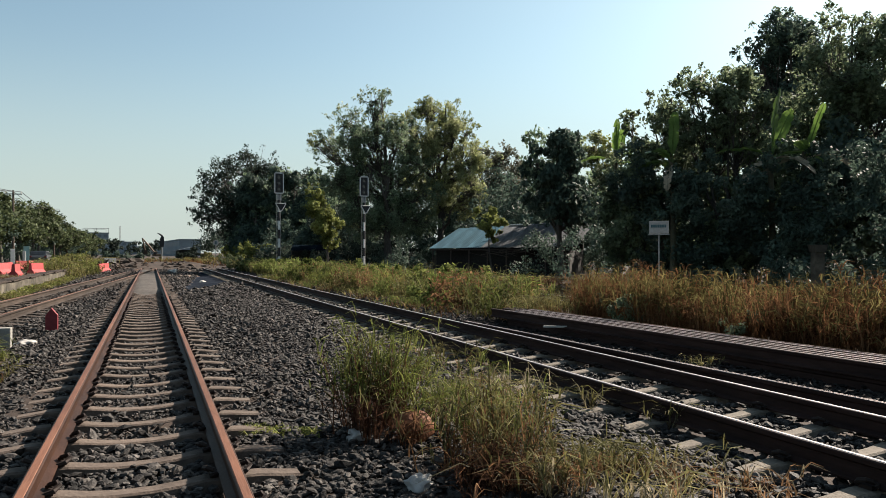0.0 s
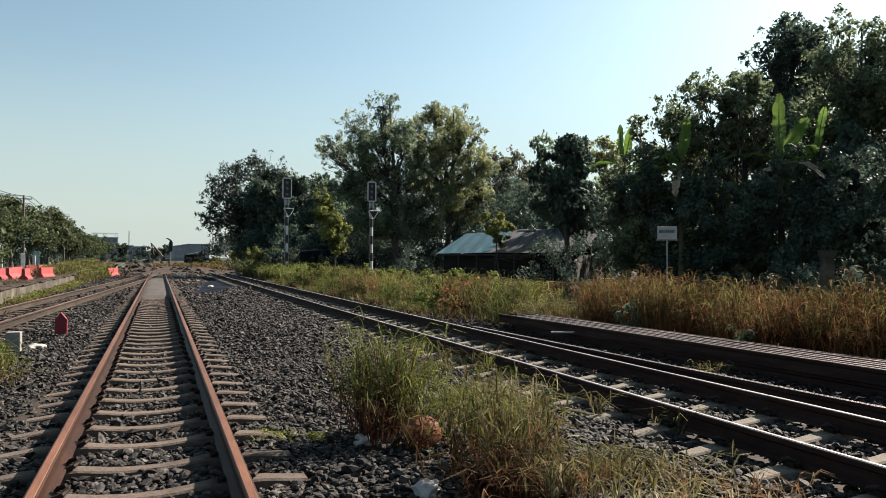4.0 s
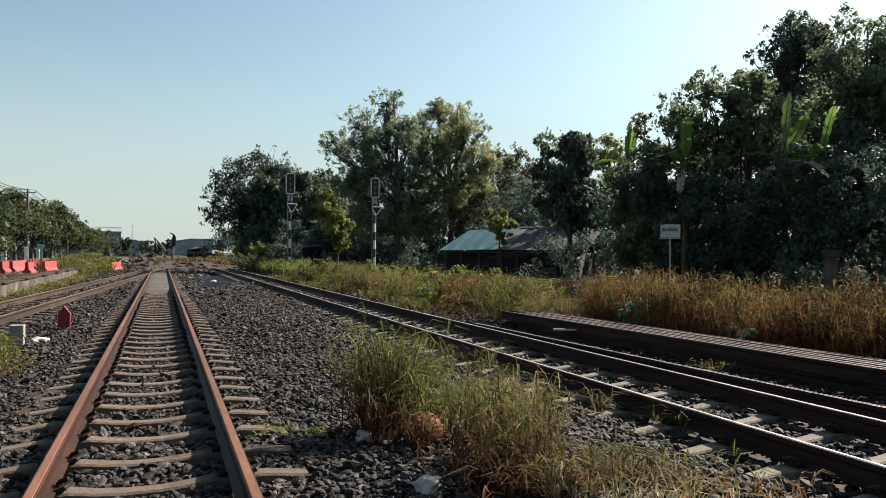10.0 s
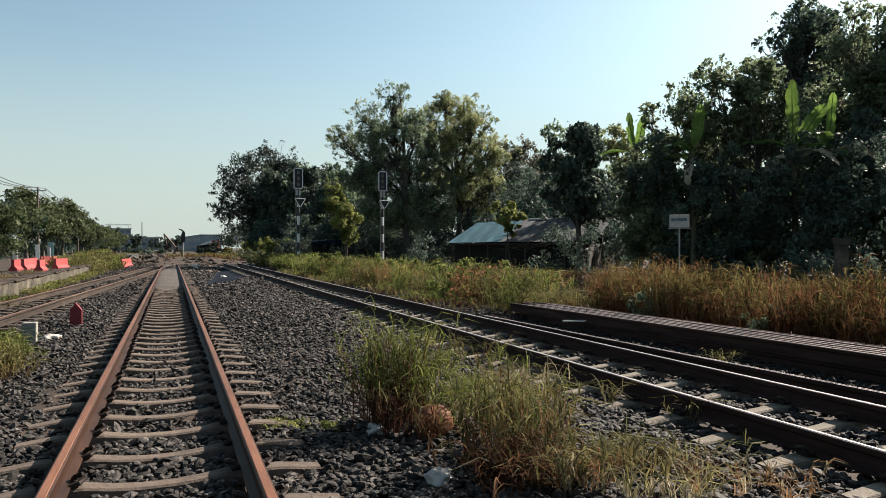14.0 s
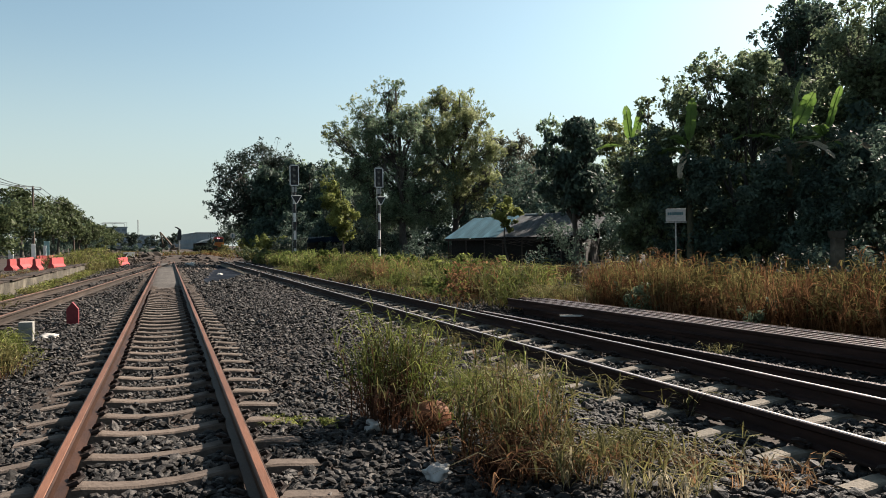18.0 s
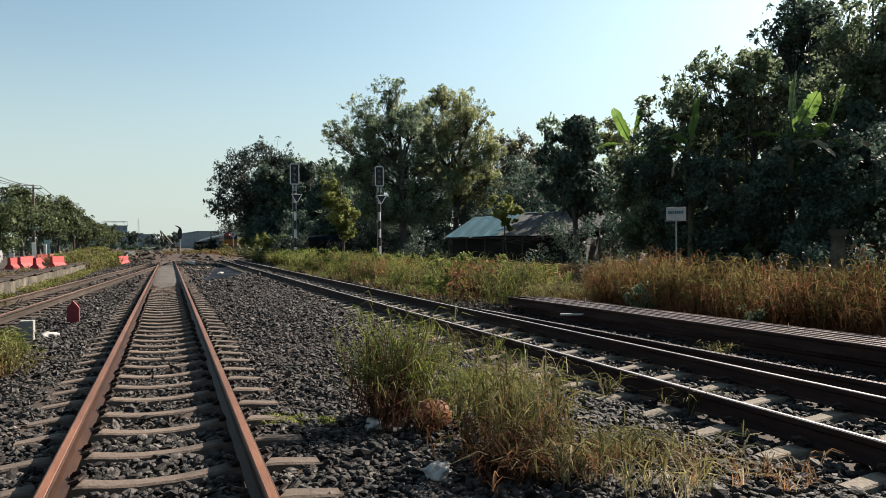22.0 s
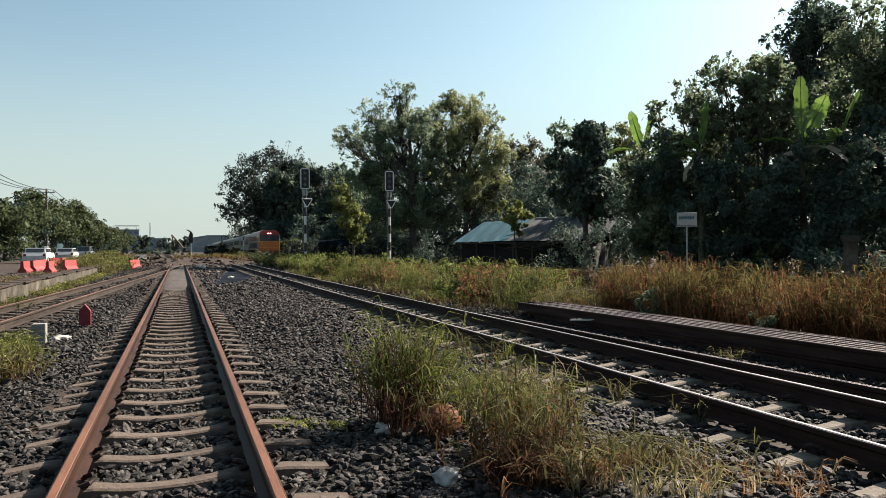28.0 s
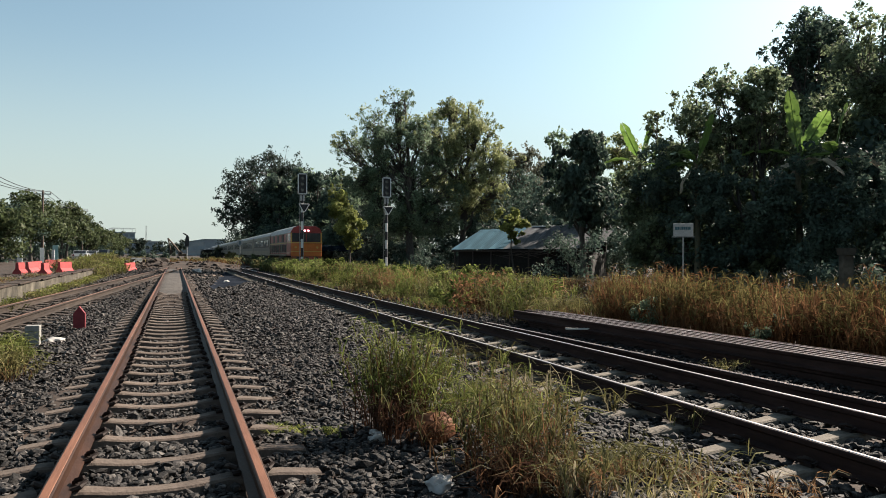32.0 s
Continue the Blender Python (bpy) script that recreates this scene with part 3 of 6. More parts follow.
    w, x, y, z = ct * cz, st * np.cos(way - turn), st * np.sin(way - turn), ct * sz
    rot = np.stack([1 - 2 * (y * y + z * z), 2 * (x * y - z * w), 2 * (x * z + y * w), 2 * (x * y + z * w), 1 - 2 * (x * x + z * z), 2 * (y * z - x * w),
                    2 * (x * z - y * w), 2 * (y * z + x * w), 1 - 2 * (x * x + y * y)], 1).reshape(n, 3, 3)
    shape = base[None] * axes[:, None] * rng.uniform(0.66, 1.16, (n, len(base), 1 if len(base) == 6 else 3))
    v = np.einsum("nij,nkj->nki", rot, shape)
    sunk = np.where(np.abs(p[:, 0]) < 0.47, 0.045, np.where(np.abs(p[:, 0]) < 1.0, 0.02, 0.0)) * np.clip((p[:, 1] - 9) / 5, 0, 1)
    at = np.concatenate([p, (ground_z(p[:, 0], p[:, 1]) - sunk + s[:, 0] * rng.uniform(-0.4, 0.75 + lift, n))[:, None]], 1)
    v = (v + at[:, None]).reshape(-1, 3)
    f = (tri[None] + (np.arange(n) * len(base))[:, None, None]).reshape(-1, 3)
    ob = raw(name, v, f, mat)
    return tagged(ob, label, "ballast", kind="stuff")


def clear_of_sleepers(x, y):
    """Stone lies between the sleepers, not on them; a few have strayed."""
    one = (np.abs(x) < 1.0) & (np.abs((y + 2.185 + 0.3125) % 0.625 - 0.3125) < np.where(y < 10, 0.105, 0.125))
    two = (np.abs(x - 4.62) < 1.0) & (np.abs((y + 2.62 + 0.3125) % 0.625 - 0.3125) < 0.1)
    under = (np.abs(np.abs(x) - 0.5325) < 0.07) | (np.abs(np.abs(x - 4.62) - 0.5325) < 0.07)
    stray = (np.sin(x * 917.0 + y * 631.0) > 0.985)
    spill = (np.sin(x * 411.0 + y * 733.0) > 0.86)
    return ~(one & ~stray) & ~(two & ~stray & ~(spill & (np.abs(x - 4.62) > 0.62))) & ~under & (x < np.where(y < 13.5, 5.35, 6.55))


stones("ballast_near", "grey broken stone ballast round the concrete sleepers", 32000, -2.2, 5.4, 2.6, 6.2, 0.054, 11, clear_of_sleepers, facets=20)
stones("ballast_round", "grey broken stone ballast round the sleepers and the grass", 44000, -2.6, 7.2, 6.2, 11.0, 0.053, 10, clear_of_sleepers, facets=8)
stones("ballast_middle", "grey broken stone ballast between the tracks", 36000, -2.6, 7.2, 11.0, 18.0, 0.069, 12, clear_of_sleepers, facets=8)
stones("ballast_beyond", "grey broken stone ballast farther between the tracks", 30000, -2.6, 7.2, 18.0, 26.0, 0.072, 9, clear_of_sleepers, facets=8, lift=0.5)
stones("ballast_far", "grey broken stone ballast heaped between the tracks", 36000, -3.6, 6.5, 26.0, 62.0, 0.112, 13, lambda x, y: (x < 6.5) & clear_of_sleepers(x, y) & ~((trench(x, y) > 0.6) & (x < 3.8)) & ~((np.abs(x) < 0.5) & (y > 28.5)), facets=8)

stones("ballast_behind", "grey broken stone ballast round the sleepers", 46000, -2.9, 5.6, -6.0, 2.6, 0.062, 18, lambda x, y: clear_of_sleepers(x, y) & (x > -2.5 + 0.25 * np.sin(y * 2.3) + 0.12 * np.sin(y * 7)), facets=8)


def clear_of_joining(x, y):
    """The bed of the joining track, between its sleepers."""
    u = x + 4.38 - 0.071 * y
    return (np.abs(u) < 1.9) & ~(np.abs(np.abs(u) - 0.5325) < 0.07) & ~((np.abs(u) < 0.98) & (np.abs((y + 29.8 + 0.3125) % 0.625 - 0.3125) < 0.09) & (np.sin(x * 917.0 + y * 631.0) < 0.9)) & ((x > -4.4) | (y < 12)) & (x < -2.4)


stones("ballast_joining_near", "brownish broken stone round the sleepers of the joining track", 26000, -6.6, -2.4, -6.0, 7.0, 0.075, 20, clear_of_joining, facets=8, lift=0.25, mat="stone_dusty")
stones("ballast_joining", "brownish broken stone between the sleepers of the joining track", 38000, -4.5, -2.4, 7.0, 34.0, 0.07, 19, clear_of_joining, facets=8, lift=0.25, mat="stone_dusty")


def loose_stones():
    """The nearest stones of the bed, each by itself, from a few shapes."""
    bed = thing("ballast_bed", pose(0, 0, 0), "grey broken stones lying loose on the ballast", "ballast", kind="structure")
    rng = np.random.default_rng(31)
    shapes = []
    for k in range(8):
        base = np.array([[u, v, w] for u in (-1, 1) for v in (-1, 1) for w in (-1, 1)], float) * 0.8 * rng.uniform(0.6, 1.15, (8, 3)) * (1.25, 0.85, 0.5)
        me = bpy.data.meshes.new("stone")
        me.from_pydata([tuple(q) for q in base], [], [(0, 1, 3, 2), (4, 6, 7, 5), (0, 4, 5, 1), (2, 3, 7, 6), (0, 2, 6, 4), (1, 5, 7, 3)])
        me.materials.append(M["stone_one"])
        shapes.append(me)
    n = 0
    while n < 300:
        x, y = rng.uniform(-1.6, 3.4), rng.uniform(2.9, 5.2)
        if not clear_of_sleepers(np.array([x]), np.array([y]))[0]:
            continue
        s = 0.02 * rng.lognormal(0, 0.25)
        ob = link_mesh("stone", shapes[n % 8], "stone_one", bed)
        ob.matrix_basis = pose(x, y, float(ground_z(x, y)) + s * 1.1, rng.uniform(-30, 30), rng.uniform(-30, 30), rng.uniform(0, 360)) @ Matrix.Diagonal((s, s, s, 1))
        n += 1


loose_stones()
# dark stone colour holds both the oil and the rail's cast shadow
stones("oily_ballast", "oily stones between the siding and the rail pile, darkened for the rail's shadow too", 10000, 5.3, 7.2, 2.6, 13.5, 0.055, 14, mat="stone_dark", facets=8)

# ---- tracks ----
RAIL = [(-0.062, 0.0), (0.062, 0.0), (0.062, 0.012), (0.012, 0.03), (0.009, 0.1), (0.033, 0.116), (0.035, 0.145), (0.027, 0.152), (-0.027, 0.152),
        (-0.035, 0.145), (-0.033, 0.116), (-0.009, 0.1), (-0.012, 0.03), (-0.062, 0.012)]


def rail_mesh(length, name="rail", mat="rust"):
    bm = bmesh.new()
    prism(bm, RAIL, "y", 0, length)
    me = bpy.data.meshes.new(name)
    bm.to_mesh(me)
    bm.free()
    me.materials.append(M[mat])
    return me


def rail_band(length, mat, half):
    """The strip along the top of a rail head, worn or coloured as lit."""
    bm = bmesh.new()
    prism(bm, [(-half, 0.1525), (half, 0.1525), (half - 0.003, 0.1555), (-half + 0.003, 0.1555)], "y", 0, length)
    me = bpy.data.meshes.new("running_surface")
    bm.to_mesh(me)
    bm.free()
    me.materials.append(M[mat])
    return me


def sleeper_mesh(mat, half=0.98):
    """Pretensioned sleeper: high rail seats, a sunk waist, sloping shoulders."""
    xs = [-half, -0.72, -0.4, -0.25, -0.1, 0.1, 0.25, 0.4, 0.72, half]
    zs = [-0.03, 0.0, 0.0, -0.022, -0.034, -0.034, -0.022, 0.0, 0.0, -0.03]
    hw = [0.07, 0.073, 0.073, 0.069, 0.066, 0.066, 0.069, 0.073, 0.073, 0.07]
    bm = bmesh.new()
    rings = []
    for x, z, w in zip(xs, zs, hw):
        rings.append([bm.verts.new(p) for p in ((x, -w - 0.035, -0.19), (x, -w, z - 0.012), (x, -w + 0.015, z), (x, w - 0.015, z), (x, w, z - 0.012), (x, w + 0.035, -0.19))])
    for a, b in zip(rings, rings[1:]):
        for i in range(6):
            bm.faces.new((a[i], b[i], b[(i + 1) % 6], a[(i + 1) % 6]))
    bm.faces.new(rings[0][::-1])
    bm.faces.new(rings[-1])
    bmesh.ops.recalc_face_normals(bm, faces=bm.faces)
    me = bpy.data.meshes.new("sleeper")
    bm.to_mesh(me)
    bm.free()
    me.materials.append(M[mat])
    return me


def clip_mesh():
    """A bent spring clip beside the rail foot."""
    pts = [(0.0, -0.055, 0.012), (0.05, -0.05, 0.028), (0.075, -0.02, 0.05), (0.06, 0.015, 0.06), (0.02, 0.03, 0.045), (0.005, 0.055, 0.03), (0.045, 0.06, 0.02)]
    v, f = tubes([(pts, [0.016] * len(pts))], 6)
    bm = bmesh.new()
    vs = [bm.verts.new(p) for p in v]
    for q in f:
        bm.faces.new([vs[i] for i in q])
    box(bm, -0.005, 0.045, -0.045, 0.045, 0.0, 0.022)
    me = bpy.data.meshes.new("rail_clip")
    bm.to_mesh(me)
    bm.free()
    me.materials.append(M["clip"])
    return me


CLIP = clip_mesh()


def track(name, m, y0, y1, label, mat="concrete", rail="rust", first=0.0, step=0.625, clips=None, skip=None, gauge=1.065):
    t = thing(name, m, label, "railway track", kind="structure")
    me, sl = rail_mesh(y1 - y0, "rail", rail), sleeper_mesh(mat)
    # paler top strip: polished wear on old_rail, painted sunlight on the other rails
    top = "worn_rail" if rail == "old_rail" else "lit_rail_top"
    band = rail_band(y1 - y0, top, 0.014 if rail == "old_rail" else 0.024)
    for s in (-1, 1):
        r = link_mesh("rail", me, rail, t)
        r.location = (s * gauge / 2, y0, 0.0)
        link_mesh("running_surface", band, top, r)
    y, rng = first, random.Random(3)
    while y < y1:
        if skip is None or not skip(y):
            s = link_mesh("sleeper", sl, mat, t)
            s.matrix_basis = pose(rng.uniform(-0.012, 0.012), y, -0.002 + rng.uniform(-0.006, 0.001), 0, 0, rng.uniform(-0.6, 0.6))
            if clips and -1 < y < clips:
                for side in (-1, 1):
                    for inner in (-1, 1):
                        c = link_mesh("rail_clip", CLIP, "clip", s)
                        c.matrix_basis = pose(side * gauge / 2 + inner * 0.062, 0, 0.0, 0, 0, 0 if inner > 0 else 180)
        y += step
    return t


track_1 = track("track_1", pose(0, 0, 0), -30, 63, "rust-brown rails on pale concrete sleepers in grey ballast", first=-29.685, clips=24)
track_2 = track("track_2", pose(4.615, 0, 0), -30, 62, "dark rails on concrete sleepers sunk in ballast", mat="pale_concrete", rail="old_rail", first=-29.495, clips=10, gauge=1.1)
track_3 = track("track_3", pose(10.2, 0, 0, 0, 0, -0.716), -10, 460, "running line behind the tall grass", rail="old_rail", first=-9, step=0.9, skip=lambda y: y > 150)
track_0 = track("track_0", pose(-4.38, 0, -0.003, 0, 0, -4.06), -30, 62.5, "rusty diverging rails on weathered sleepers joining the middle track", first=-29.8, mat="timber", rail="dull_rust", skip=lambda y: y > 41)

def track_pad():
    """Packed grey grit that fills the middle track level towards its end."""
    rng = np.random.default_rng(77)
    ys = np.linspace(26.4, 62.6, 73)
    xs = np.linspace(-0.47, 0.47, 9)
    gx, gy = np.meshgrid(xs, ys, indexing="ij")
    edge = np.abs(gx) / 0.47
    gz = 0.045 * np.clip((gy - 26.4) / 4, 0, 1) - 0.05 * np.clip((28 - gy) / 1.6, 0, 1) + rng.normal(0, 0.008, gx.shape) - 0.03 * edge ** 6
    i, j = np.meshgrid(np.arange(8), np.arange(72), indexing="ij")
    k = i * 73 + j
    f = np.stack([k, k + 73, k + 74, k + 1], -1).reshape(-1, 4)
    tagged(raw("track_fill", np.stack([gx, gy, gz], -1).reshape(-1, 3), f, "pad", smooth=True), "packed grey grit filling the middle track between its rails", "ground", kind="structure")


track_pad()


def trench_mud():
    """A dark blue-grey sheet over the bed of the shallow trench, with a ragged outline."""
    xs, ys = np.linspace(1.5, 3.66, 19), np.linspace(30.3, 60.0, 120)
    gx, gy = np.meshgrid(xs, ys, indexing="ij")
    gz = ground_z(gx, gy) + 0.035
    i, j = np.meshgrid(np.arange(18), np.arange(119), indexing="ij")
    mx, my = (xs[i] + xs[i + 1]) / 2, (ys[j] + ys[j + 1]) / 2
    keep = trench(mx, my) + 0.5 * np.sin(mx * 9) + 0.6 * np.sin(my * 1.9) * np.sin(mx * 4) > 0.35
    k = (i * 120 + j)[keep]
    f = np.stack([k, k + 120, k + 121, k + 1], -1)
    tagged(raw("trench_mud", np.stack([gx, gy, gz], -1).reshape(-1, 3), f, "mud", smooth=True), "dark blue-grey bed of a shallow trench beside the siding", "mud", kind="structure")


trench_mud()

# ---- loose rails and rail pile ----
def rail_pile():
    """Old rails stacked side by side in two layers on the ground beside the track."""
    p = thing("rail_pile", pose(6.95, 0.0, 0.0, 0, 0, 3.0), "stack of old dark rails lying side by side in two layers", "rail pile")
    rng = random.Random(8)
    for layer, z in ((0, -0.03), (1, 0.13)):
        for k in range(6):
            me = rail_mesh(18.9 + rng.uniform(-0.5, 0.0), "stacked_rail", "old_rail")
            r = link_mesh("stacked_rail", me, "old_rail", p)
            # narrow pale strips paint the gleam along the stacked rails
            if layer and k < 5:
                link_mesh("worn_top", rail_band(18.2, "old_top", 0.010), "old_top", r)
            r.matrix_basis = pose(0.07 + k * 0.132 + rng.uniform(-0.004, 0.004), -6.0 + rng.uniform(-0.3, 0.3), z + rng.uniform(-0.002, 0.002), 0, 0, rng.uniform(-0.03, 0.03))
    for yy in (-4.0, 0.0, 4.0, 8.0, 11.0):
        part("bearer", bm_of(lambda bm: box(bm, 0.0, 0.85, yy - 0.06, yy + 0.06, -0.14, -0.03, 0.01)), "timber", p)


rail_pile()
r = tagged(new("loose_rail", rail_mesh(15.2, "loose_rail", "old_rail")), "old rail lying loose beside the track", "rail")
r.matrix_basis = pose(6.0, -3.0, -0.02, 0, 0, 2.1)
# two thin pale lines paint the gleam on the loose rail's head
for a in (-0.018, 0.018):
    w = link_mesh("worn_edge", rail_band(15.1, "old_top", 0.014), "old_top", r)
    w.matrix_basis = Matrix.Translation((a, 0.02, 0)) @ Matrix.Diagonal((0.4, 1, 1, 1))


# ---- signals and signs ----
def signal(x, y, yaw, label):
    s = thing("railway_signal", pose(x, y, 0, 0, 0, yaw), label, "railway signal", "colour light signals")
    for k in range(9):
        part("pole_band", bm_of(lambda bm: rod(bm, (0, 0, k * 0.62 - 0.1), (0, 0, k * 0.62 + 0.52), 0.085, n=14)), "signal_white" if k % 2 else "black", s)
    part("bracket", bm_of(lambda bm: box(bm, -0.16, 0.16, -0.08, 0.1, 5.05, 5.45, 0.02)), "steel", s)
    hood = part("signal_head", bm_of(lambda bm: prism(bm, [(-0.27, 5.5), (0.27, 5.5), (0.32, 5.55), (0.32, 6.9), (0.24, 7.0), (-0.24, 7.0), (-0.32, 6.9), (-0.32, 5.55)], "y", -0.1, 0.12)), "black", s)
    def rim(bm):
        for a in (-1, 1):
            box(bm, a * 0.29 - 0.035, a * 0.29 + 0.035, -0.125, -0.1, 5.55, 6.9)
        box(bm, -0.255, 0.255, -0.125, -0.1, 5.5, 5.57)
        box(bm, -0.255, 0.255, -0.125, -0.1, 6.9, 6.97)
    part("white_border", bm_of(rim), "signal_white", hood)
    for z in (5.82, 6.23, 6.64):
        def lens(bm):
            rod(bm, (0, -0.1, z), (0, -0.14, z), 0.11, n=16)
        part("lens", bm_of(lens), "glass_dark", hood)
        def visor(bm):
            v, f = tubes([(((0, -0.1, z), (0, -0.34, z - 0.02)), (0.135, 0.13))], 16)
            vs = [bm.verts.new(p) for p in v]
            for q in f:
                if sum(v[i][2] for i in q) / 4 > z - 0.06:
                    bm.faces.new([vs[i] for i in q])
        part("visor", bm_of(visor), "black", hood)
    plate = part("route_plate", bm_of(lambda bm: prism(bm, [(-0.24, 4.82), (0.08, 4.28), (0.16, 4.28), (0.48, 4.82)], "y", -0.16, -0.1)), "black", s)
    def edge(bm):
        for a, b in (((-0.24, 4.82), (0.48, 4.82)), ((-0.24, 4.82), (0.08, 4.28)), ((0.48, 4.82), (0.16, 4.28)), ((0.08, 4.28), (0.16, 4.28))):
            rod(bm, (a[0], -0.17, a[1]), (b[0], -0.17, b[1]), 0.028, n=6)
    part("plate_edge", bm_of(edge), "signal_white", plate)
    def ladder(bm):
        for a in (-0.14, 0.14):
            rod(bm, (a, 0.3, 0), (a, 0.3, 5.6), 0.016, n=6)
        for k in range(16):
            rod(bm, (-0.14, 0.3, 0.3 + k * 0.33), (0.14, 0.3, 0.3 + k * 0.33), 0.011, n=6)
    part("ladder", bm_of(ladder), "steel", s)
    part("base_box", bm_of(lambda bm: box(bm, -0.22, 0.22, -0.18, 0.18, -0.2, 0.45, 0.02)), "steel", s)
    return s


signal(8.4, 50.9, -4, "tall colour light signal, unlit, on a black and white banded pole")
signal(14.6, 51.2, -8, "colour light signal, unlit, on a banded pole before trees")


def sign_board():
    s = thing("station_sign", pose(13.13, 16.29, 0, 0, 0, -39), "small white metal sign with lettering on a thin post", "sign")
    part("post", bm_of(lambda bm: rod(bm, (0, 0, -0.2), (0, 0, 2.24), 0.022, n=10)), "steel", s)
    board = part("board", bm_of(lambda bm: box(bm, -0.26, 0.26, -0.045, -0.02, 1.91, 2.26, 0.008)), "white", s)
    part("shelf", bm_of(lambda bm: box(bm, -0.285, 0.285, -0.06, 0.03, 1.875, 1.9)), "steel", s)
    def bars(bm):
        rng = random.Random(2)
        x = -0.21
        while x < 0.16:
            w = rng.uniform(0.02, 0.05)
            box(bm, x, x + w, -0.049, -0.0445, 2.08, 2.16)
            x += w + 0.008
    part("lettering", bm_of(bars), "ink", board)


sign_board()


def gate_pillar():
    p = thing("gate_pillar", pose(15.4, 13.1, -0.1, 0, 0, -20), "slim grey concrete pillar with a flared head in the shade", "pillar")
    part("shaft", bm_of(lambda bm: box(bm, -0.12, 0.12, -0.12, 0.12, 0.0, 1.5, 0.015)), "dirty_concrete", p)
    part("cap", bm_of(lambda bm: prism(bm, [(-0.125, 1.503), (0.125, 1.503), (0.17, 1.68), (-0.17, 1.68)], "y", -0.16, 0.16)), "dirty_concrete", p)


gate_pillar()

# ---- woods along the line ----
tree("rain_tree", 20.7, 153.5, [(-5.7, 5.3, 16.1, 5.4, 4.5), (-0.5, 0.3, 18.2, 5.9, 3.3), (5.4, 1.1, 16.1, 5.4, 4.2), (-8.9, 1.2, 9.0, 4.4, 3.1), (-2.6, 2.0, 10.0, 7.1, 5.3), (3.7, -2.4, 7.6, 5.8, 5.2), (-11.1, 5.5, 7.5, 2.6, 1.8), (-9.6, 3.0, 12.4, 3.4, 2.8), (-8.4, 4.0, 15.4, 3.2, 2.6), (-11.6, 3.0, 9.8, 2.2, 1.8), (9.0, -4.8, 15.7, 2.6, 2.9), (-3.5, 4.8, 4.1, 7.2, 3.0), (7.1, -2.6, 4.7, 5.9, 2.9)],
     "leaf_grey", 30000, 0.36, 0.6, "broad old rain tree with an open grey-green crown", clumps=520, fork=0.18, seed=2, twig=0.2)
tree("shade_tree", 25.6, 138.6, [(0.9, 1.9, 11.6, 4.4, 4.9), (2.5, -1.1, 4.9, 4.3, 4.3), (-2.1, 0.4, 6.5, 4.3, 4.8), (-3.8, 3.1, 3.3, 4.4, 2.7), (5.6, 0.5, 3.4, 4.4, 2.7), (3.9, -2.0, 14.1, 2.7, 3.2)],
     "leaf_deep", 36000, 0.46, 0.4, "dense dark green tree behind the line", clumps=420, seed=3)
tree("shade_tree", 19.6, 145.3, [(-1.2, 3.2, 13.0, 4.5, 4.3), (1.9, 1.8, 8.5, 4.7, 5.1), (4.4, -3.2, 14.4, 3.3, 3.3), (0.1, 0.7, 3.9, 5.6, 3.1)],
     "leaf_deep", 36000, 0.46, 0.4, "dense dark green tree beside the rain tree", clumps=380, seed=33)
tree("shade_tree", 21.7, 93.7, [(0.0, 0.8, 4.6, 3.1, 3.0), (1.9, 0.9, 2.6, 3.0, 1.8), (-1.8, 1.4, 2.9, 3.0, 2.1), (0.5, -1.2, 7.1, 2.2, 2.2)],
     "leaf_deep", 20000, 0.26, 0.3, "dense low dark tree behind the signals", clumps=200, seed=34)
tree("shade_tree", 25.0, 112.0, [(0.0, 0.5, 9.0, 3.2, 2.8), (3.6, 0.5, 10.0, 2.8, 2.6), (-2.4, 0.2, 7.4, 2.8, 2.6), (2.4, 0.4, 7.6, 2.8, 2.6), (-1.2, 0.0, 4.6, 3.4, 2.6), (2.0, -0.4, 4.4, 3.2, 2.6), (-3.4, 0.8, 3.4, 2.6, 2.2)],
     "leaf_deep", 30000, 0.34, 0.35, "dense dark tree closing the gap behind the signals", clumps=380, seed=35)
tree("tall_tree", 18.5, 57.3, [(-1.1, 0.4, 14.0, 1.6, 1.3), (-3.4, 1.4, 12.0, 1.6, 1.9), (-1.3, 0.5, 11.4, 2.3, 2.1), (-4.5, 2.8, 10.2, 1.7, 1.5), (-2.5, 0.5, 8.5, 2.8, 2.0), (0.2, -0.8, 10.8, 1.9, 2.1), (-3.0, 1.3, 6.0, 2.3, 1.9), (0.1, 0.4, 6.7, 2.6, 2.1), (1.7, 0.6, 3.9, 2.4, 1.7), (-1.7, 1.0, 3.4, 2.6, 1.9), (-5.7, 2.1, 10.4, 0.7, 1.0), (2.1, 0.6, 9.4, 1.9, 2.2), (1.5, 0.8, 12.2, 1.3, 1.4), (2.4, 0.8, 6.0, 2.0, 2.0), (-3.9, 1.5, 7.6, 1.7, 1.6)],
     "leaf_mid", 36000, 0.18, 0.32, "tall airy tree with small dark leaves and forked limbs", clumps=900, fork=0.2, seed=4, lean=(-0.8, 0.3))
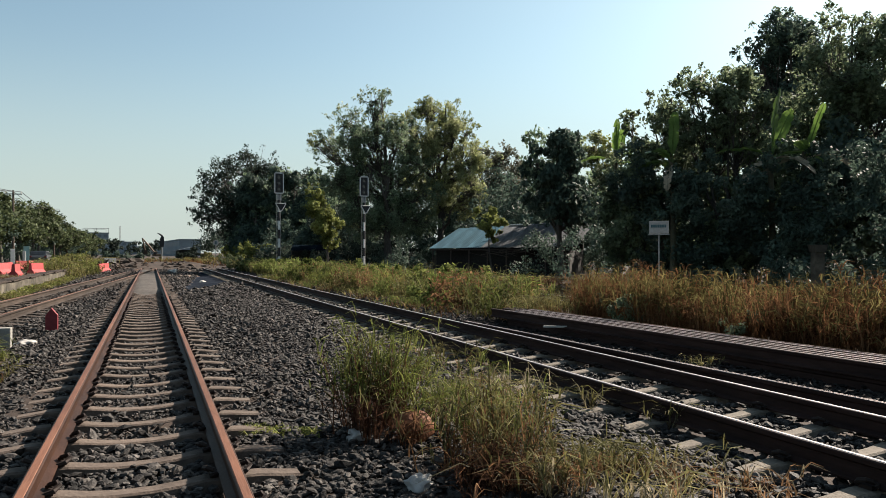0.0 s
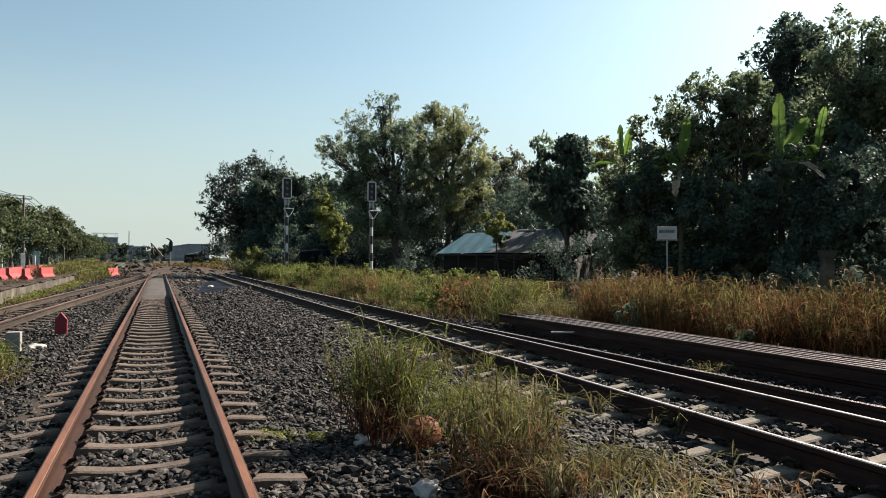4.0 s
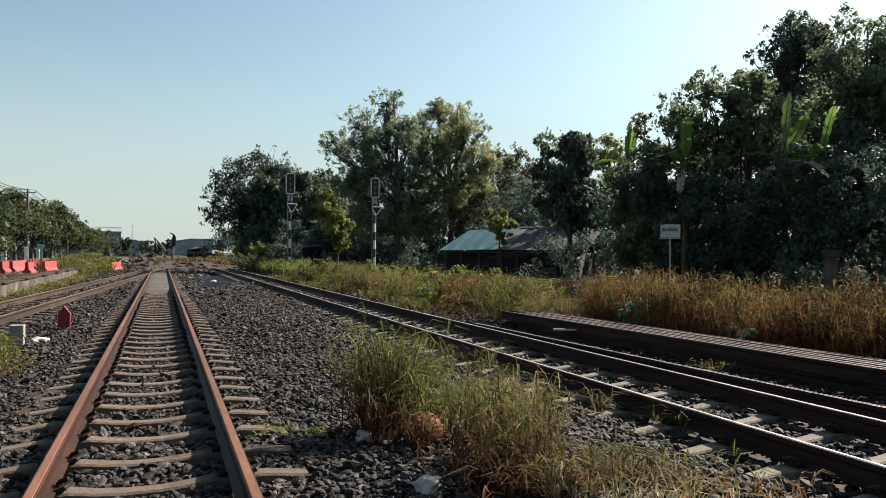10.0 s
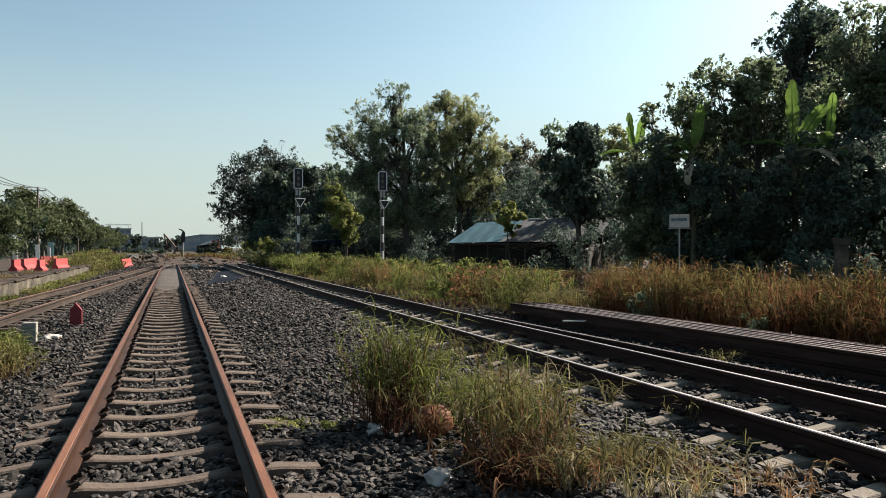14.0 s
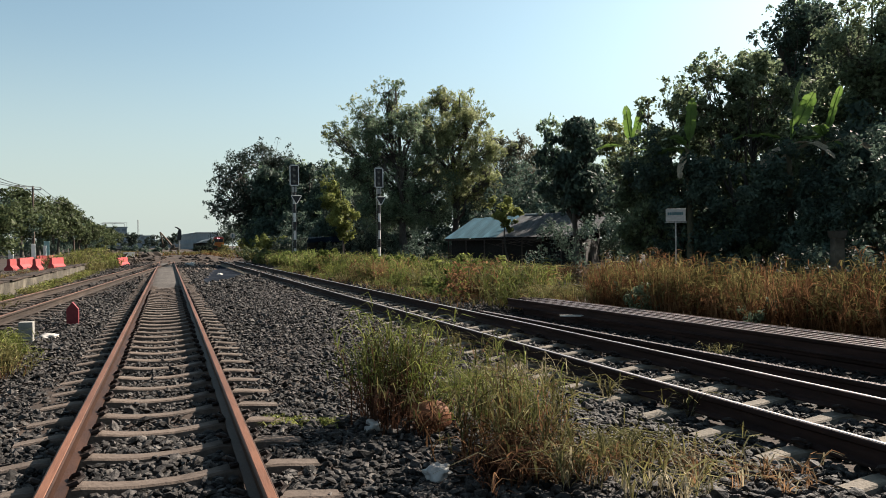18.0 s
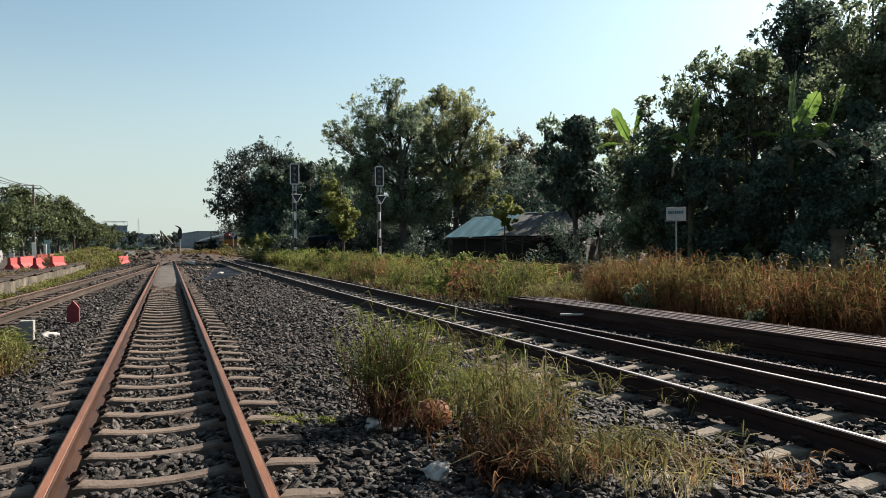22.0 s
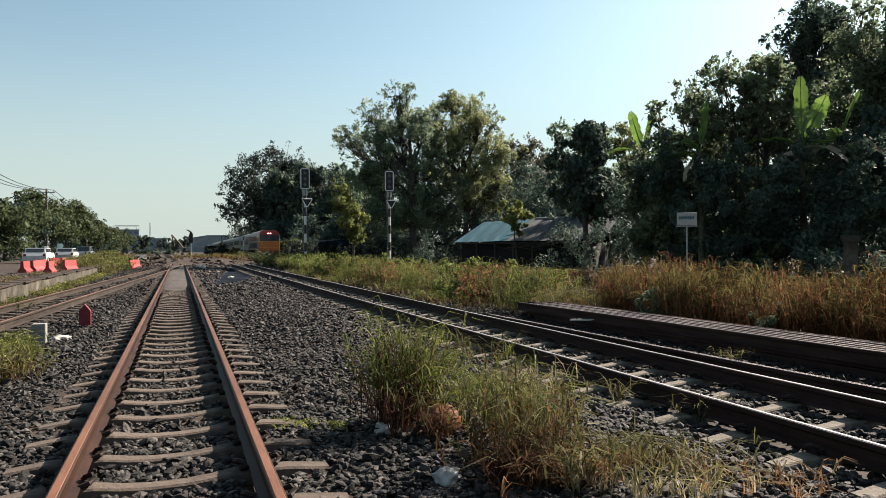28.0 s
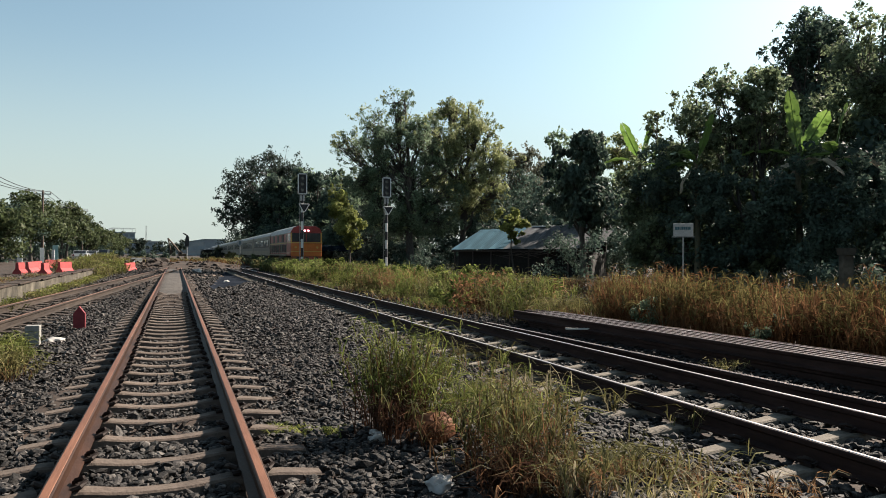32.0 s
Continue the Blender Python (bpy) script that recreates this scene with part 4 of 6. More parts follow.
tree("golden_tree", 23.7, 59.5, [(-0.2, 1.2, 14.2, 1.9, 1.3), (1.2, -0.5, 12.5, 2.0, 1.8), (2.7, -0.9, 12.2, 0.9, 1.5), (-0.3, 0.0, 11.0, 2.5, 2.2), (1.6, -1.4, 8.9, 2.1, 2.5), (-0.5, 0.8, 7.6, 2.5, 2.5), (1.7, 0.1, 5.6, 2.3, 2.0), (2.8, -1.7, 6.7, 1.3, 2.0), (-2.2, 0.8, 10.6, 1.6, 2.0), (-2.0, 0.8, 13.0, 1.0, 1.1), (3.6, -0.6, 10.6, 0.9, 1.6)],
     "leaf_gold", 32000, 0.18, 0.3, "tall tree with yellow-green sunlit leaves", clumps=650, fork=0.2, seed=5, lean=(0.8, 0.0))
tree("young_tree", 12.0, 52.1, [(-0.5, 0.3, 4.5, 0.85, 1.3), (-0.1, -0.2, 3.3, 1.0, 1.3), (-0.9, 0.2, 5.7, 0.5, 0.9), (0.3, -0.3, 2.3, 0.7, 0.8)],
     "leaf_lime", 8000, 0.17, 0.1, "slender young tree with yellow-green leaves", clumps=150, seed=6)
tree("plum_tree", 32.4, 64.6, [(0.2, 1.1, 10.7, 2.0, 2.0), (-0.5, 1.5, 8.1, 2.6, 2.6), (1.1, -0.7, 9.7, 1.7, 2.2), (-1.8, 1.1, 10.6, 1.2, 1.6), (0.1, -1.6, 6.0, 2.5, 2.2), (2.9, -0.4, 9.2, 1.4, 2.0)],
     "leaf_red", 12000, 0.24, 0.25, "tree with purplish dark leaves behind the shed", clumps=200, seed=7)
tree("mango_tree", 22.2, 36.4, [(-0.2, 0.1, 7.8, 1.2, 0.9), (-0.8, 0.8, 6.6, 1.1, 1.3), (0.4, -0.6, 6.3, 1.3, 1.3), (-0.5, -0.0, 4.9, 1.5, 1.5), (0.3, -0.4, 3.8, 1.4, 1.0), (-1.0, 1.0, 4.6, 0.9, 1.0), (1.1, -0.5, 4.6, 1.1, 1.4), (-1.6, 0.6, 7.9, 0.4, 0.6), (0.9, 0.0, 7.2, 1.1, 1.0), (-1.2, 0.6, 5.8, 1.0, 1.2)],
     "leaf_deep", 13000, 0.22, 0.2, "mango tree with a dark crown of long leaves", clumps=260, fork=0.15, seed=8, droop=0.9)
tree("open_tree", 30.0, 44.0, [(-0.0, 0.6, 8.9, 1.1, 1.3), (0.4, 0.5, 6.6, 1.2, 2.1), (0.7, -0.4, 8.2, 1.0, 1.6), (-0.9, 0.0, 4.1, 1.5, 1.6)],
     "leaf_gold", 7000, 0.2, 0.14, "light open tree with sparse small leaves", clumps=130, seed=9)
tree("thicket_tree", 19.2, 23.5, [(-0.7, 0.7, 5.1, 1.1, 1.1), (-0.3, -0.5, 6.1, 1.2, 1.1), (-0.6, 0.1, 3.5, 1.4, 1.2), (1.4, 0.1, 4.3, 1.4, 1.4), (-1.6, 1.2, 3.8, 1.0, 1.2), (-1.6, 0.2, 2.1, 1.3, 0.9), (0.1, -0.8, 2.1, 1.3, 0.9), (-0.1, 0.2, 7.4, 0.5, 0.7), (-1.3, 0.6, 6.4, 0.3, 0.8)],
     "leaf_olive", 18000, 0.16, 0.16, "tangled tree overgrown with creepers", clumps=420, fork=0.12, seed=10)
tree("thicket_tree", 20.9, 21.8, [(-1.5, 0.3, 7.7, 0.8, 0.8), (-0.2, 0.1, 7.6, 1.1, 1.0), (0.1, -0.8, 6.6, 1.3, 1.2), (-0.2, 0.4, 5.6, 1.3, 1.3), (1.0, -0.4, 4.6, 1.4, 1.3), (0.5, 0.2, 3.1, 1.6, 1.3), (-0.6, -0.6, 1.5, 1.5, 0.7), (-1.6, 0.8, 6.5, 0.7, 0.9)],
     "leaf_olive", 19000, 0.16, 0.18, "tangled tree overgrown with creepers and feathery leaves", clumps=460, fork=0.12, seed=11)
tree("tall_dark_tree", 32.7, 29.9, [(-0.4, -0.1, 13.6, 1.5, 1.2), (-1.5, 0.6, 12.7, 1.0, 1.3), (0.6, -0.6, 12.3, 1.7, 1.7), (-0.4, 0.5, 10.9, 1.9, 1.9), (1.8, -0.6, 11.0, 1.6, 1.9), (0.5, 0.1, 8.6, 2.2, 1.9)],
     "leaf_deep", 17000, 0.2, 0.35, "tall tree standing over the thicket", clumps=330, fork=0.3, seed=12)
tree("brown_leaved_tree", 27.0, 21.4, [(-1.0, 0.1, 10.7, 0.5, 1.0), (0.2, -0.6, 9.8, 1.4, 1.4), (-1.3, -0.4, 8.4, 1.6, 1.4), (1.1, -0.7, 7.4, 1.6, 1.6), (-1.2, 0.5, 6.6, 1.6, 1.4), (1.5, -1.2, 9.2, 1.2, 1.6)],
     "leaf_olive", 15000, 0.16, 0.2, "tall tree with olive-brown leaves", clumps=380, fork=0.3, seed=13)
tree("thicket_tree", 26.0, 20.8, [(0.8, 0.1, 4.8, 1.8, 1.6), (-1.7, 0.7, 3.9, 1.6, 1.4), (0.0, 0.0, 2.5, 1.8, 1.4), (2.3, -0.7, 4.1, 1.6, 2.1), (-1.5, 1.4, 2.0, 1.4, 1.2), (2.1, -0.7, 1.8, 1.6, 1.1)],
     "leaf_olive", 15000, 0.17, 0.18, "low dark tree choked with creepers", clumps=330, fork=0.1, seed=14)
tree("yard_tree", 19.9, 40.6, [(-0.4, 0.1, 3.7, 0.75, 0.55), (0.2, -0.2, 3.2, 0.65, 0.5), (-0.5, 0.1, 3.0, 0.6, 0.45), (0.0, 0.1, 2.4, 0.4, 0.4)],
     "leaf_lime", 3600, 0.15, 0.07, "small tree with a light green tuft before the shed", clumps=50, fork=0.6, seed=15)


def thicket(name, label, blobs, leaf, n, size, seed, clumps=300):
    rng = np.random.default_rng(seed)
    c, r, _ = lumps(rng, blobs, clumps, 10, 0.5)
    v, f = leafy(rng, c, r, n, size, size * 0.5, 0.2)
    keep = (v.reshape(-1, 4, 3)[:, :, 2].min(1) > -0.1)
    v = v.reshape(-1, 4, 3)[keep].reshape(-1, 3)
    if name not in ("hut_bushes", "low_bushes"):
        v, f = off_the_line(v)
    return tagged(raw(name, v, np.arange(len(v)).reshape(-1, 4), leaf), label, "bushes", kind="stuff")


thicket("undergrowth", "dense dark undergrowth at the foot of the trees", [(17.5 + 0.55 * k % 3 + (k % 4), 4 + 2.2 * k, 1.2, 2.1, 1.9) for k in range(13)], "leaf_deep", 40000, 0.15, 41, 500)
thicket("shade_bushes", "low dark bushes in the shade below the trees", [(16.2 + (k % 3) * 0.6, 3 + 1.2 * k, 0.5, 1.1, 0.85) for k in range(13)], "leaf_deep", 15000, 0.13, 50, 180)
# scrub added over sunlit ground, in place of the deep shade there
thicket("ground_scrub", "scrub added to darken the ground below the trees like deep shade", [(20 + (k % 3) * 1.3, 6 + 1.25 * k, 0.6, 1.7, 1.2) for k in range(18)], "leaf_deep", 22000, 0.17, 90, 260)
# woods added mostly out of view, to keep the sun off the thicket's foot
thicket("woods_behind", "tall woods added behind the thicket to block the sun", [(25.5 + (k * 29 % 5), 3 + 2.3 * k, 3.6 + (k % 3) * 0.6, 3.2, 3.4) for k in range(11)], "leaf_deep", 30000, 0.28, 50, 420)
thicket("woods_beyond", "dark woods behind the shed and the tall trees", [(28 + (k * 29 % 7), 50 + 5.0 * k, 4.4 + (k % 3) * 0.5, 4.5, 4.3) for k in range(14)] + [(36, 46, 2.6, 4.0, 3.2), (33, 53, 2.8, 3.6, 3.2), (40, 41, 2.6, 4.0, 3.4), (43, 34, 3.0, 4.0, 3.6), (37, 52, 2.4, 4.0, 3.0), (23.5, 62, 2.0, 3.4, 2.6), (20.5, 67, 1.8, 3.2, 2.4), (25, 72, 2.4, 3.6, 3.0), (19.5, 76, 1.8, 3.2, 2.4), (17.5, 58, 0.9, 2.0, 1.3), (19.5, 52, 0.8, 1.8, 1.2)], "leaf_deep", 64000, 0.3, 88, 800)
thicket("creepers", "creepers and broad leaves hanging over the thicket edge", [(16.3 + 0.28 * k + (k % 3) * 0.4, 24.6 - 0.62 * k, 2.4 + (k * 5 % 4) * 0.5, 1.2, 1.5) for k in range(3, 16)], "leaf_deep", 22000, 0.15, 48, 300)
thicket("undergrowth_back", "deep shaded thicket closing the view behind the trees",
        [(25 + (k * 37 % 7), 2 + 2.4 * k, 2.6 + (k % 3), 3.4, 3.2) for k in range(30)], "leaf_deep", 32000, 0.34, 42, 500)
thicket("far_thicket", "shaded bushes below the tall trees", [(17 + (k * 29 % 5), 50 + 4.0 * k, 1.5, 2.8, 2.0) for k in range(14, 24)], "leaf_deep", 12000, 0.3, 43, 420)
thicket("backing_woods", "dark woods behind the rain tree", [(20 + (k * 29 % 17), 120 + 7.0 * k, 3.0 + (k % 3), 5.5, 4.2) for k in range(16)], "leaf_deep", 22000, 0.55, 49, 300)
thicket("shed_bushes", "dark bushes round the shed", [(17.5, 51.2, 0.9, 1.7, 1.4), (19.2, 52.7, 0.9, 1.7, 1.4), (26.4, 42.2, 0.9, 1.6, 1.4), (27.9, 42.7, 1.2, 1.8, 1.7), (29.3, 43.2, 1.4, 1.9, 1.9), (29.1, 41.1, 1.2, 1.8, 1.7), (17.8, 55.4, 0.9, 1.7, 1.4), (28.7, 39.1, 1.3, 1.8, 1.8), (26.9, 45.3, 1.0, 1.8, 1.5), (17.1, 57.8, 0.8, 1.7, 1.3), (25.5, 66, 0.8, 2.2, 1.6), (27.3, 70.5, 0.8, 2.2, 1.6), (29.0, 76, 0.9, 2.4, 1.8), (29.6, 45.5, 0.7, 1.8, 1.4), (31.5, 48, 0.8, 2.0, 1.6), (27.0, 41.4, 0.6, 1.2, 1.0)], "leaf_deep", 24000, 0.17, 89, 300)
# the next two are added; their dark leaf colour stands for shade
thicket("shaded_thicket", "thicket added in dark leaf colour for the shade between the signals and the tall trees", [(19.3 + (k % 4) * 0.9, 66 + 1.9 * k, 2.2 + (k % 3) * 1.3, 2.3, 2.4) for k in range(9)], "leaf_grey", 26000, 0.24, 97, 360)
thicket("trackside_scrub", "scrub added in dark leaf colour for the shade under the trees behind the running line", [(15.5 + (k * 23 % 6), 56 + 2.7 * k, 0.7 + (k % 3) * 0.25, 2.0, 1.3) for k in range(24)], "leaf_grey", 26000, 0.24, 95, 420)
thicket("line_bush", "bright green bush behind the running line", [(15.2, 119, 1.6, 1.6, 1.9), (16.8, 118, 1.4, 1.6, 1.5), (14.6, 111, 0.9, 1.1, 1.1), (18.0, 116, 1.0, 1.4, 1.1), (15.8, 172, 1.5, 1.7, 1.6), (15.2, 152, 1.4, 1.6, 1.7), (14.7, 134, 1.4, 1.4, 1.7), (14.6, 126, 1.3, 1.3, 1.6)], "leaf_lime", 15000, 0.26, 44, 230)

# ---- shed ----
def corrugated(w, length, t=0.006, ribs=5):
    """A corrugated sheet, lying in x and y."""
    n = ribs * 6 + 1
    xs = np.linspace(-w / 2, w / 2, n)
    zs = 0.008 * np.cos(np.linspace(0, ribs * 2 * np.pi, n))
    bm = bmesh.new()
    prism(bm, [(x, z) for x, z in zip(xs, zs)] + [(x, z - t) for x, z in zip(xs[::-1], zs[::-1])], "y", 0, length)
    return bm


def shed():
    """Eave along local x, roof rising to the back along local y."""
    s = thing("shed", pose(17.0, 44.0, 0, 0, 0, -45), "low shack with a patched roof of blue and grey corrugated sheets", "shed")
    # walls coloured near black for the darkness below the roof
    part("wall", bm_of(lambda bm: box(bm, 0.2, 9.0, 0.6, 5.0, -0.2, 1.6)), "shaded_wood", s)
    part("back_wall", bm_of(lambda bm: box(bm, 0.2, 9.0, 4.8, 5.0, 1.6, 2.75)), "shaded_wood", s)
    rng = random.Random(6)
    for k in range(11):
        blue = k < 4
        r = part("roof_sheet", corrugated(0.96, 5.3 + rng.uniform(-0.3, 0.3), ribs=6), "tin_blue" if blue else "tin", s, "faded blue roof sheet" if blue else "")
        sag = 0.0 if blue else -0.05 * math.sin((k - 4) / 6 * math.pi)
        r.matrix_basis = pose(0.45 + k * 0.88, -0.1 + rng.uniform(-0.06, 0.06) * (1 if blue else 3), 1.68 + sag + 0.01 * (k % 2) + 0.012 * k, 15.6 + 0.32 * k + rng.uniform(-0.5, 0.5) * (0.4 if blue else 1), rng.uniform(-1.5, 1.5) * (0 if blue else 1), rng.uniform(-1.0, 1.0) * (0 if blue else 1.6))
    for k in range(8):
        part("post", bm_of(lambda bm: rod(bm, (0.2 + k * 1.25, 0.05, -0.2), (0.2 + k * 1.25, 0.05, 1.6), 0.05, n=8)), "timber", s)
    part("eave_beam", bm_of(lambda bm: box(bm, 0.0, 9.6, 0.0, 0.1, 1.54, 1.63, 0.01)), "timber", s)
    part("ridge_cap", bm_of(lambda bm: box(bm, 3.9, 5.6, 4.85, 5.25, 3.28, 3.36, 0.02)), "signal_white", s, "pale folded sheet on the ridge")
    for k in range(16):
        st = part("fallen_slat", bm_of(lambda bm: box(bm, -0.75, 0.75, -0.035, 0.035, -0.012, 0.012)), "timber", s)
        st.matrix_basis = pose(rng.uniform(3.6, 9.4), -0.25 - rng.uniform(0, 0.2), 1.42 + rng.uniform(-0.2, 0.22), rng.uniform(-20, 20), rng.uniform(-16, 16), rng.uniform(-20, 20))


def lean_to(x, y, turn, w, label):
    """A small low roof of old sheets on posts."""
    s = thing("lean_to", pose(x, y, 0, 0, 0, turn), label, "shed")
    for k in range(int(w / 0.85)):
        r = part("roof_sheet", corrugated(0.9, 2.6), "tin_dark", s)
        r.matrix_basis = pose(-w / 2 + 0.45 + k * 0.85, 0, 1.62 + 0.02 * (k % 2), 13, 0, 0.8 * (k % 3 - 1))
    for a in (-w / 2 + 0.1, w / 2 - 0.1):
        part("post", bm_of(lambda bm: rod(bm, (a, 0.1, -0.2), (a, 0.1, 1.62), 0.05, n=8)), "timber", s)
        part("back_post", bm_of(lambda bm: rod(bm, (a, 2.4, -0.2), (a, 2.4, 2.12), 0.05, n=8)), "timber", s)
    part("back_wall", bm_of(lambda bm: box(bm, -w / 2, w / 2, 2.2, 2.3, -0.2, 2.05)), "shaded_wood", s)


lean_to(15.3, 72.0, -15, 4.6, "low lean-to with a dark blue sheet roof")
shed()


# ---- grass ----
def tufted(rng, at, stems, height, flare, width, side_blades, blade, dry_to=0.5, nod=0.9):
    """Tufts of tall grass: stems that lean out of each tuft and carry short curling blades. Returns the low and the high part."""
    n = len(at) * stems
    c = np.repeat(np.asarray(at, float), stems, 0)
    off = rng.normal(0, 1, (n, 2)) * flare * 0.45
    roots = np.stack([c[:, 0] + off[:, 0], c[:, 1] + off[:, 1], 0 * c[:, 0]], 1)
    roots[:, 2] = ground_z(roots[:, 0], roots[:, 1]) - 0.02
    h = c[:, 2] * height * rng.uniform(0.5, 1.0, n)
    lean = off * rng.uniform(0.4, 1.6, (n, 1)) + rng.normal(0, 0.09, (n, 2)) * height
    tops = roots + np.concatenate([lean, h[:, None]], 1)
    turn = rng.uniform(0, 2 * np.pi, n)
    side = np.stack([np.cos(turn), np.sin(turn), 0 * turn], 1) * width / 2
    bend = np.concatenate([lean * 0.35, 0 * h[:, None]], 1)
    rows = []
    for f, w in ((0, 1.0), (0.5, 0.8), (0.85, 0.6), (1.0, 0.15)):
        mid = roots + (tops - roots) * f - bend * np.sin(f * np.pi) * 0.6
        if f == 1.0:
            mid = mid + np.stack([np.cos(turn * 3), np.sin(turn * 3), 0 * turn - 0.6], 1) * (0.13 * h)[:, None]
        rows += [mid - side * w, mid + side * w]
    v = np.stack(rows, 1).reshape(-1, 3)
    k = np.arange(n)[:, None] * 8
    stem_f = np.concatenate([k + np.array([[0, 1, 3, 2]]), k + np.array([[2, 3, 5, 4]]), k + np.array([[4, 5, 7, 6]])], 0)
    m = n * side_blades
    j = rng.integers(0, n, m)
    up = rng.uniform(0.12, 1.0, m) ** 0.8
    p = roots[j] + (tops[j] - roots[j]) * up[:, None]
    low = up < dry_to + rng.normal(0, 0.14, m)
    lv, lf = blades(rng, p[low], blade * 0.8, 0.7, width, 0.5, 2.0)
    hv, hf = blades(rng, p[~low], blade * 0.9, 0.7, width, 0.5, nod * 3.6)
    return (np.concatenate([v, lv]), np.concatenate([stem_f, lf + len(v)])), (hv, hf)


def tall_grass(name, label, zone, count, stems, height, seed, low_mat, high_mats, width=0.011, side_blades=5, blade=0.3, flare=0.22, dry_to=0.5, keep=None):
    rng = np.random.default_rng(seed)
    x0, x1, y0, y1 = zone
    at = np.stack([rng.uniform(x0, x1, count), rng.uniform(y0, y1, count), rng.uniform(0.78, 1.12, count)], 1)
    if keep is not None:
        at = at[keep(at[:, 0], at[:, 1])]
    count = len(at)
    at[:, 2] *= 0.92 + 0.16 * np.sin(at[:, 1] * 1.9 + seed) * np.sin(at[:, 1] * 0.63 + at[:, 0])
    which = rng.uniform(0, 1, count) + 0.35 * np.sin(at[:, 1] * 1.1 + at[:, 0] * 0.8 + seed)
    cuts = np.quantile(which, np.linspace(0, 1, len(high_mats) + 1))
    for i, mat in enumerate(high_mats):
        some = at[(which >= cuts[i]) & (which <= cuts[i + 1])]
        (lv, lf), (hv, hf) = tufted(rng, some, stems, height, flare, width, side_blades, blade, dry_to)
        tagged(raw(name, lv, lf, low_mat), label, "grass", kind="stuff")
        tagged(raw(name, hv, hf, mat), label, "grass", kind="stuff")


tall_grass("dry_grass", "tall brown dry grass with curling yellow-green tips", (7.95, 9.6, 1.5, 14.6), 400, 13, 1.1, 51, "hedge_dry", ("hedge_olive", "hedge_dry", "hedge_olive", "hedge_olive", "hedge_dry"), width=0.014, side_blades=11, blade=0.165, dry_to=0.62, keep=lambda x, y: y < x / 0.66)
tall_grass("low_dry_grass", "low brown grass creeping round the end of the rail pile", (6.9, 9.0, 12.4, 14.6), 26, 18, 0.42, 52, "grass_dry", ("grass_olive",))
tall_grass("verge_grass", "yellow-green grass along the siding", (6.5, 9.4, 11.0, 34.0), 300, 10, 0.88, 53, "grass_olive", ("weed", "grass_olive", "grass_green", "weed", "grass_dry", "grass_green"), 0.018, 9, 0.26, 0.28, 0.25, keep=lambda x, y: (y > x / 0.58) & (y > 13.5))
tall_grass("verge_grass_far", "yellow-green grass farther along the siding", (6.3, 9.4, 34.0, 60.0), 240, 10, 0.95, 54, "grass_olive", ("grass_olive", "weed", "weed"), 0.035, 5, 0.32, 0.3, 0.2)
tall_grass("siding_grass", "thin low grass creeping to the siding", (5.7, 6.7, 14.0, 40.0), 120, 7, 0.3, 60, "grass_dry", ("grass_olive", "weed"), 0.014, 5, 0.16, 0.3, 0.4)
tall_grass("gap_grass", "low brown grass between the running line and the trees", (11.6, 17.5, 16.0, 31.0), 220, 5, 0.4, 64, "grass_dry", ("grass_dry", "grass_olive"), 0.016, 6, 0.2, 0.4, 0.6)
tall_grass("far_grass", "low dry grass beyond the ends of the sidings", (2.6, 9.0, 64, 112), 90, 10, 0.42, 57, "hedge_dry", ("grass_olive", "hedge_olive"), 0.05, 3, 0.3, 0.5, 0.5)
tall_grass("platform_grass", "low green grass at the foot of the platform wall", (-4.3, -3.7, 17, 47), 80, 12, 0.19, 58, "grass_olive", ("grass_green", "grass_olive"), 0.02, 4, 0.16, 0.25, 0.3)
tall_grass("heap_grass", "green weeds on the earth bank by the barriers", (-6.2, -3.3, 46, 66), 120, 12, 0.6, 59, "grass_olive", ("grass_green", "grass_olive"), 0.035, 4, 0.3, 0.4, 0.3)


thicket("verge_weeds", "bushy yellow-green weeds along the siding", [(6.9 + (k * 37 % 25) * 0.09, 17.5 + 0.75 * k, 0.3 + (k * 13 % 5) * 0.05, 0.75, 0.55) for k in range(58)], "weed", 34000, 0.13, 81, 700)
thicket("verge_weeds_dry", "reddish dry weeds along the siding", [(6.7 + (k * 31 % 25) * 0.09, 15.5 + 1.4 * k, 0.28 + (k * 13 % 5) * 0.05, 0.7, 0.5) for k in range(2)], "grass_dry", 900, 0.11, 82, 260)
thicket("line_scrub", "dusty olive scrub between the siding and the running line", [(6.3 + (k * 29 % 23) * 0.1, 50 + 1.15 * k, 0.35 + (k % 3) * 0.08, 0.9, 0.62 + 0.06 * (k % 4)) for k in range(26)], "leaf_road", 15000, 0.15, 96, 300)
thicket("creeping_weeds", "dark green weeds at the foot of the dry grass", [(8.0, 10.6, 0.3, 0.5, 0.4), (8.4, 11.6, 0.3, 0.5, 0.4), (8.1, 8.2, 0.25, 0.4, 0.35)], "leaf_mid", 4500, 0.07, 83, 60)


def clump(name, label, x, y, flare, height, stems, seed, blade=0.15, width=0.0086, dry_to=0.42, side=4, mats=("grass_dry", "grass_green")):
    """A clump of wild grass: brown at its foot, green above, many fine curling blades."""
    rng = np.random.default_rng(seed)
    c = thing(name, pose(x, y, 0), label, "grass clump", "wild grass clumps")
    per = 16 if stems > 40 else 6
    k = max(1, int(stems / (26 if per == 16 else 10)))
    at = np.concatenate([rng.normal(0, flare * 0.5, (k, 2)) + (x, y), rng.uniform(0.7, 1.05, (k, 1))], 1)
    low, high = tufted(rng, at, per, height, flare * 0.8, width, int(side * 2.3), blade, dry_to)
    for nm, (v, f), mat in (("dry_stem_mass", low, mats[0]), ("blade_mass", high, mats[1])):
        v = v - np.array([x, y, 0])
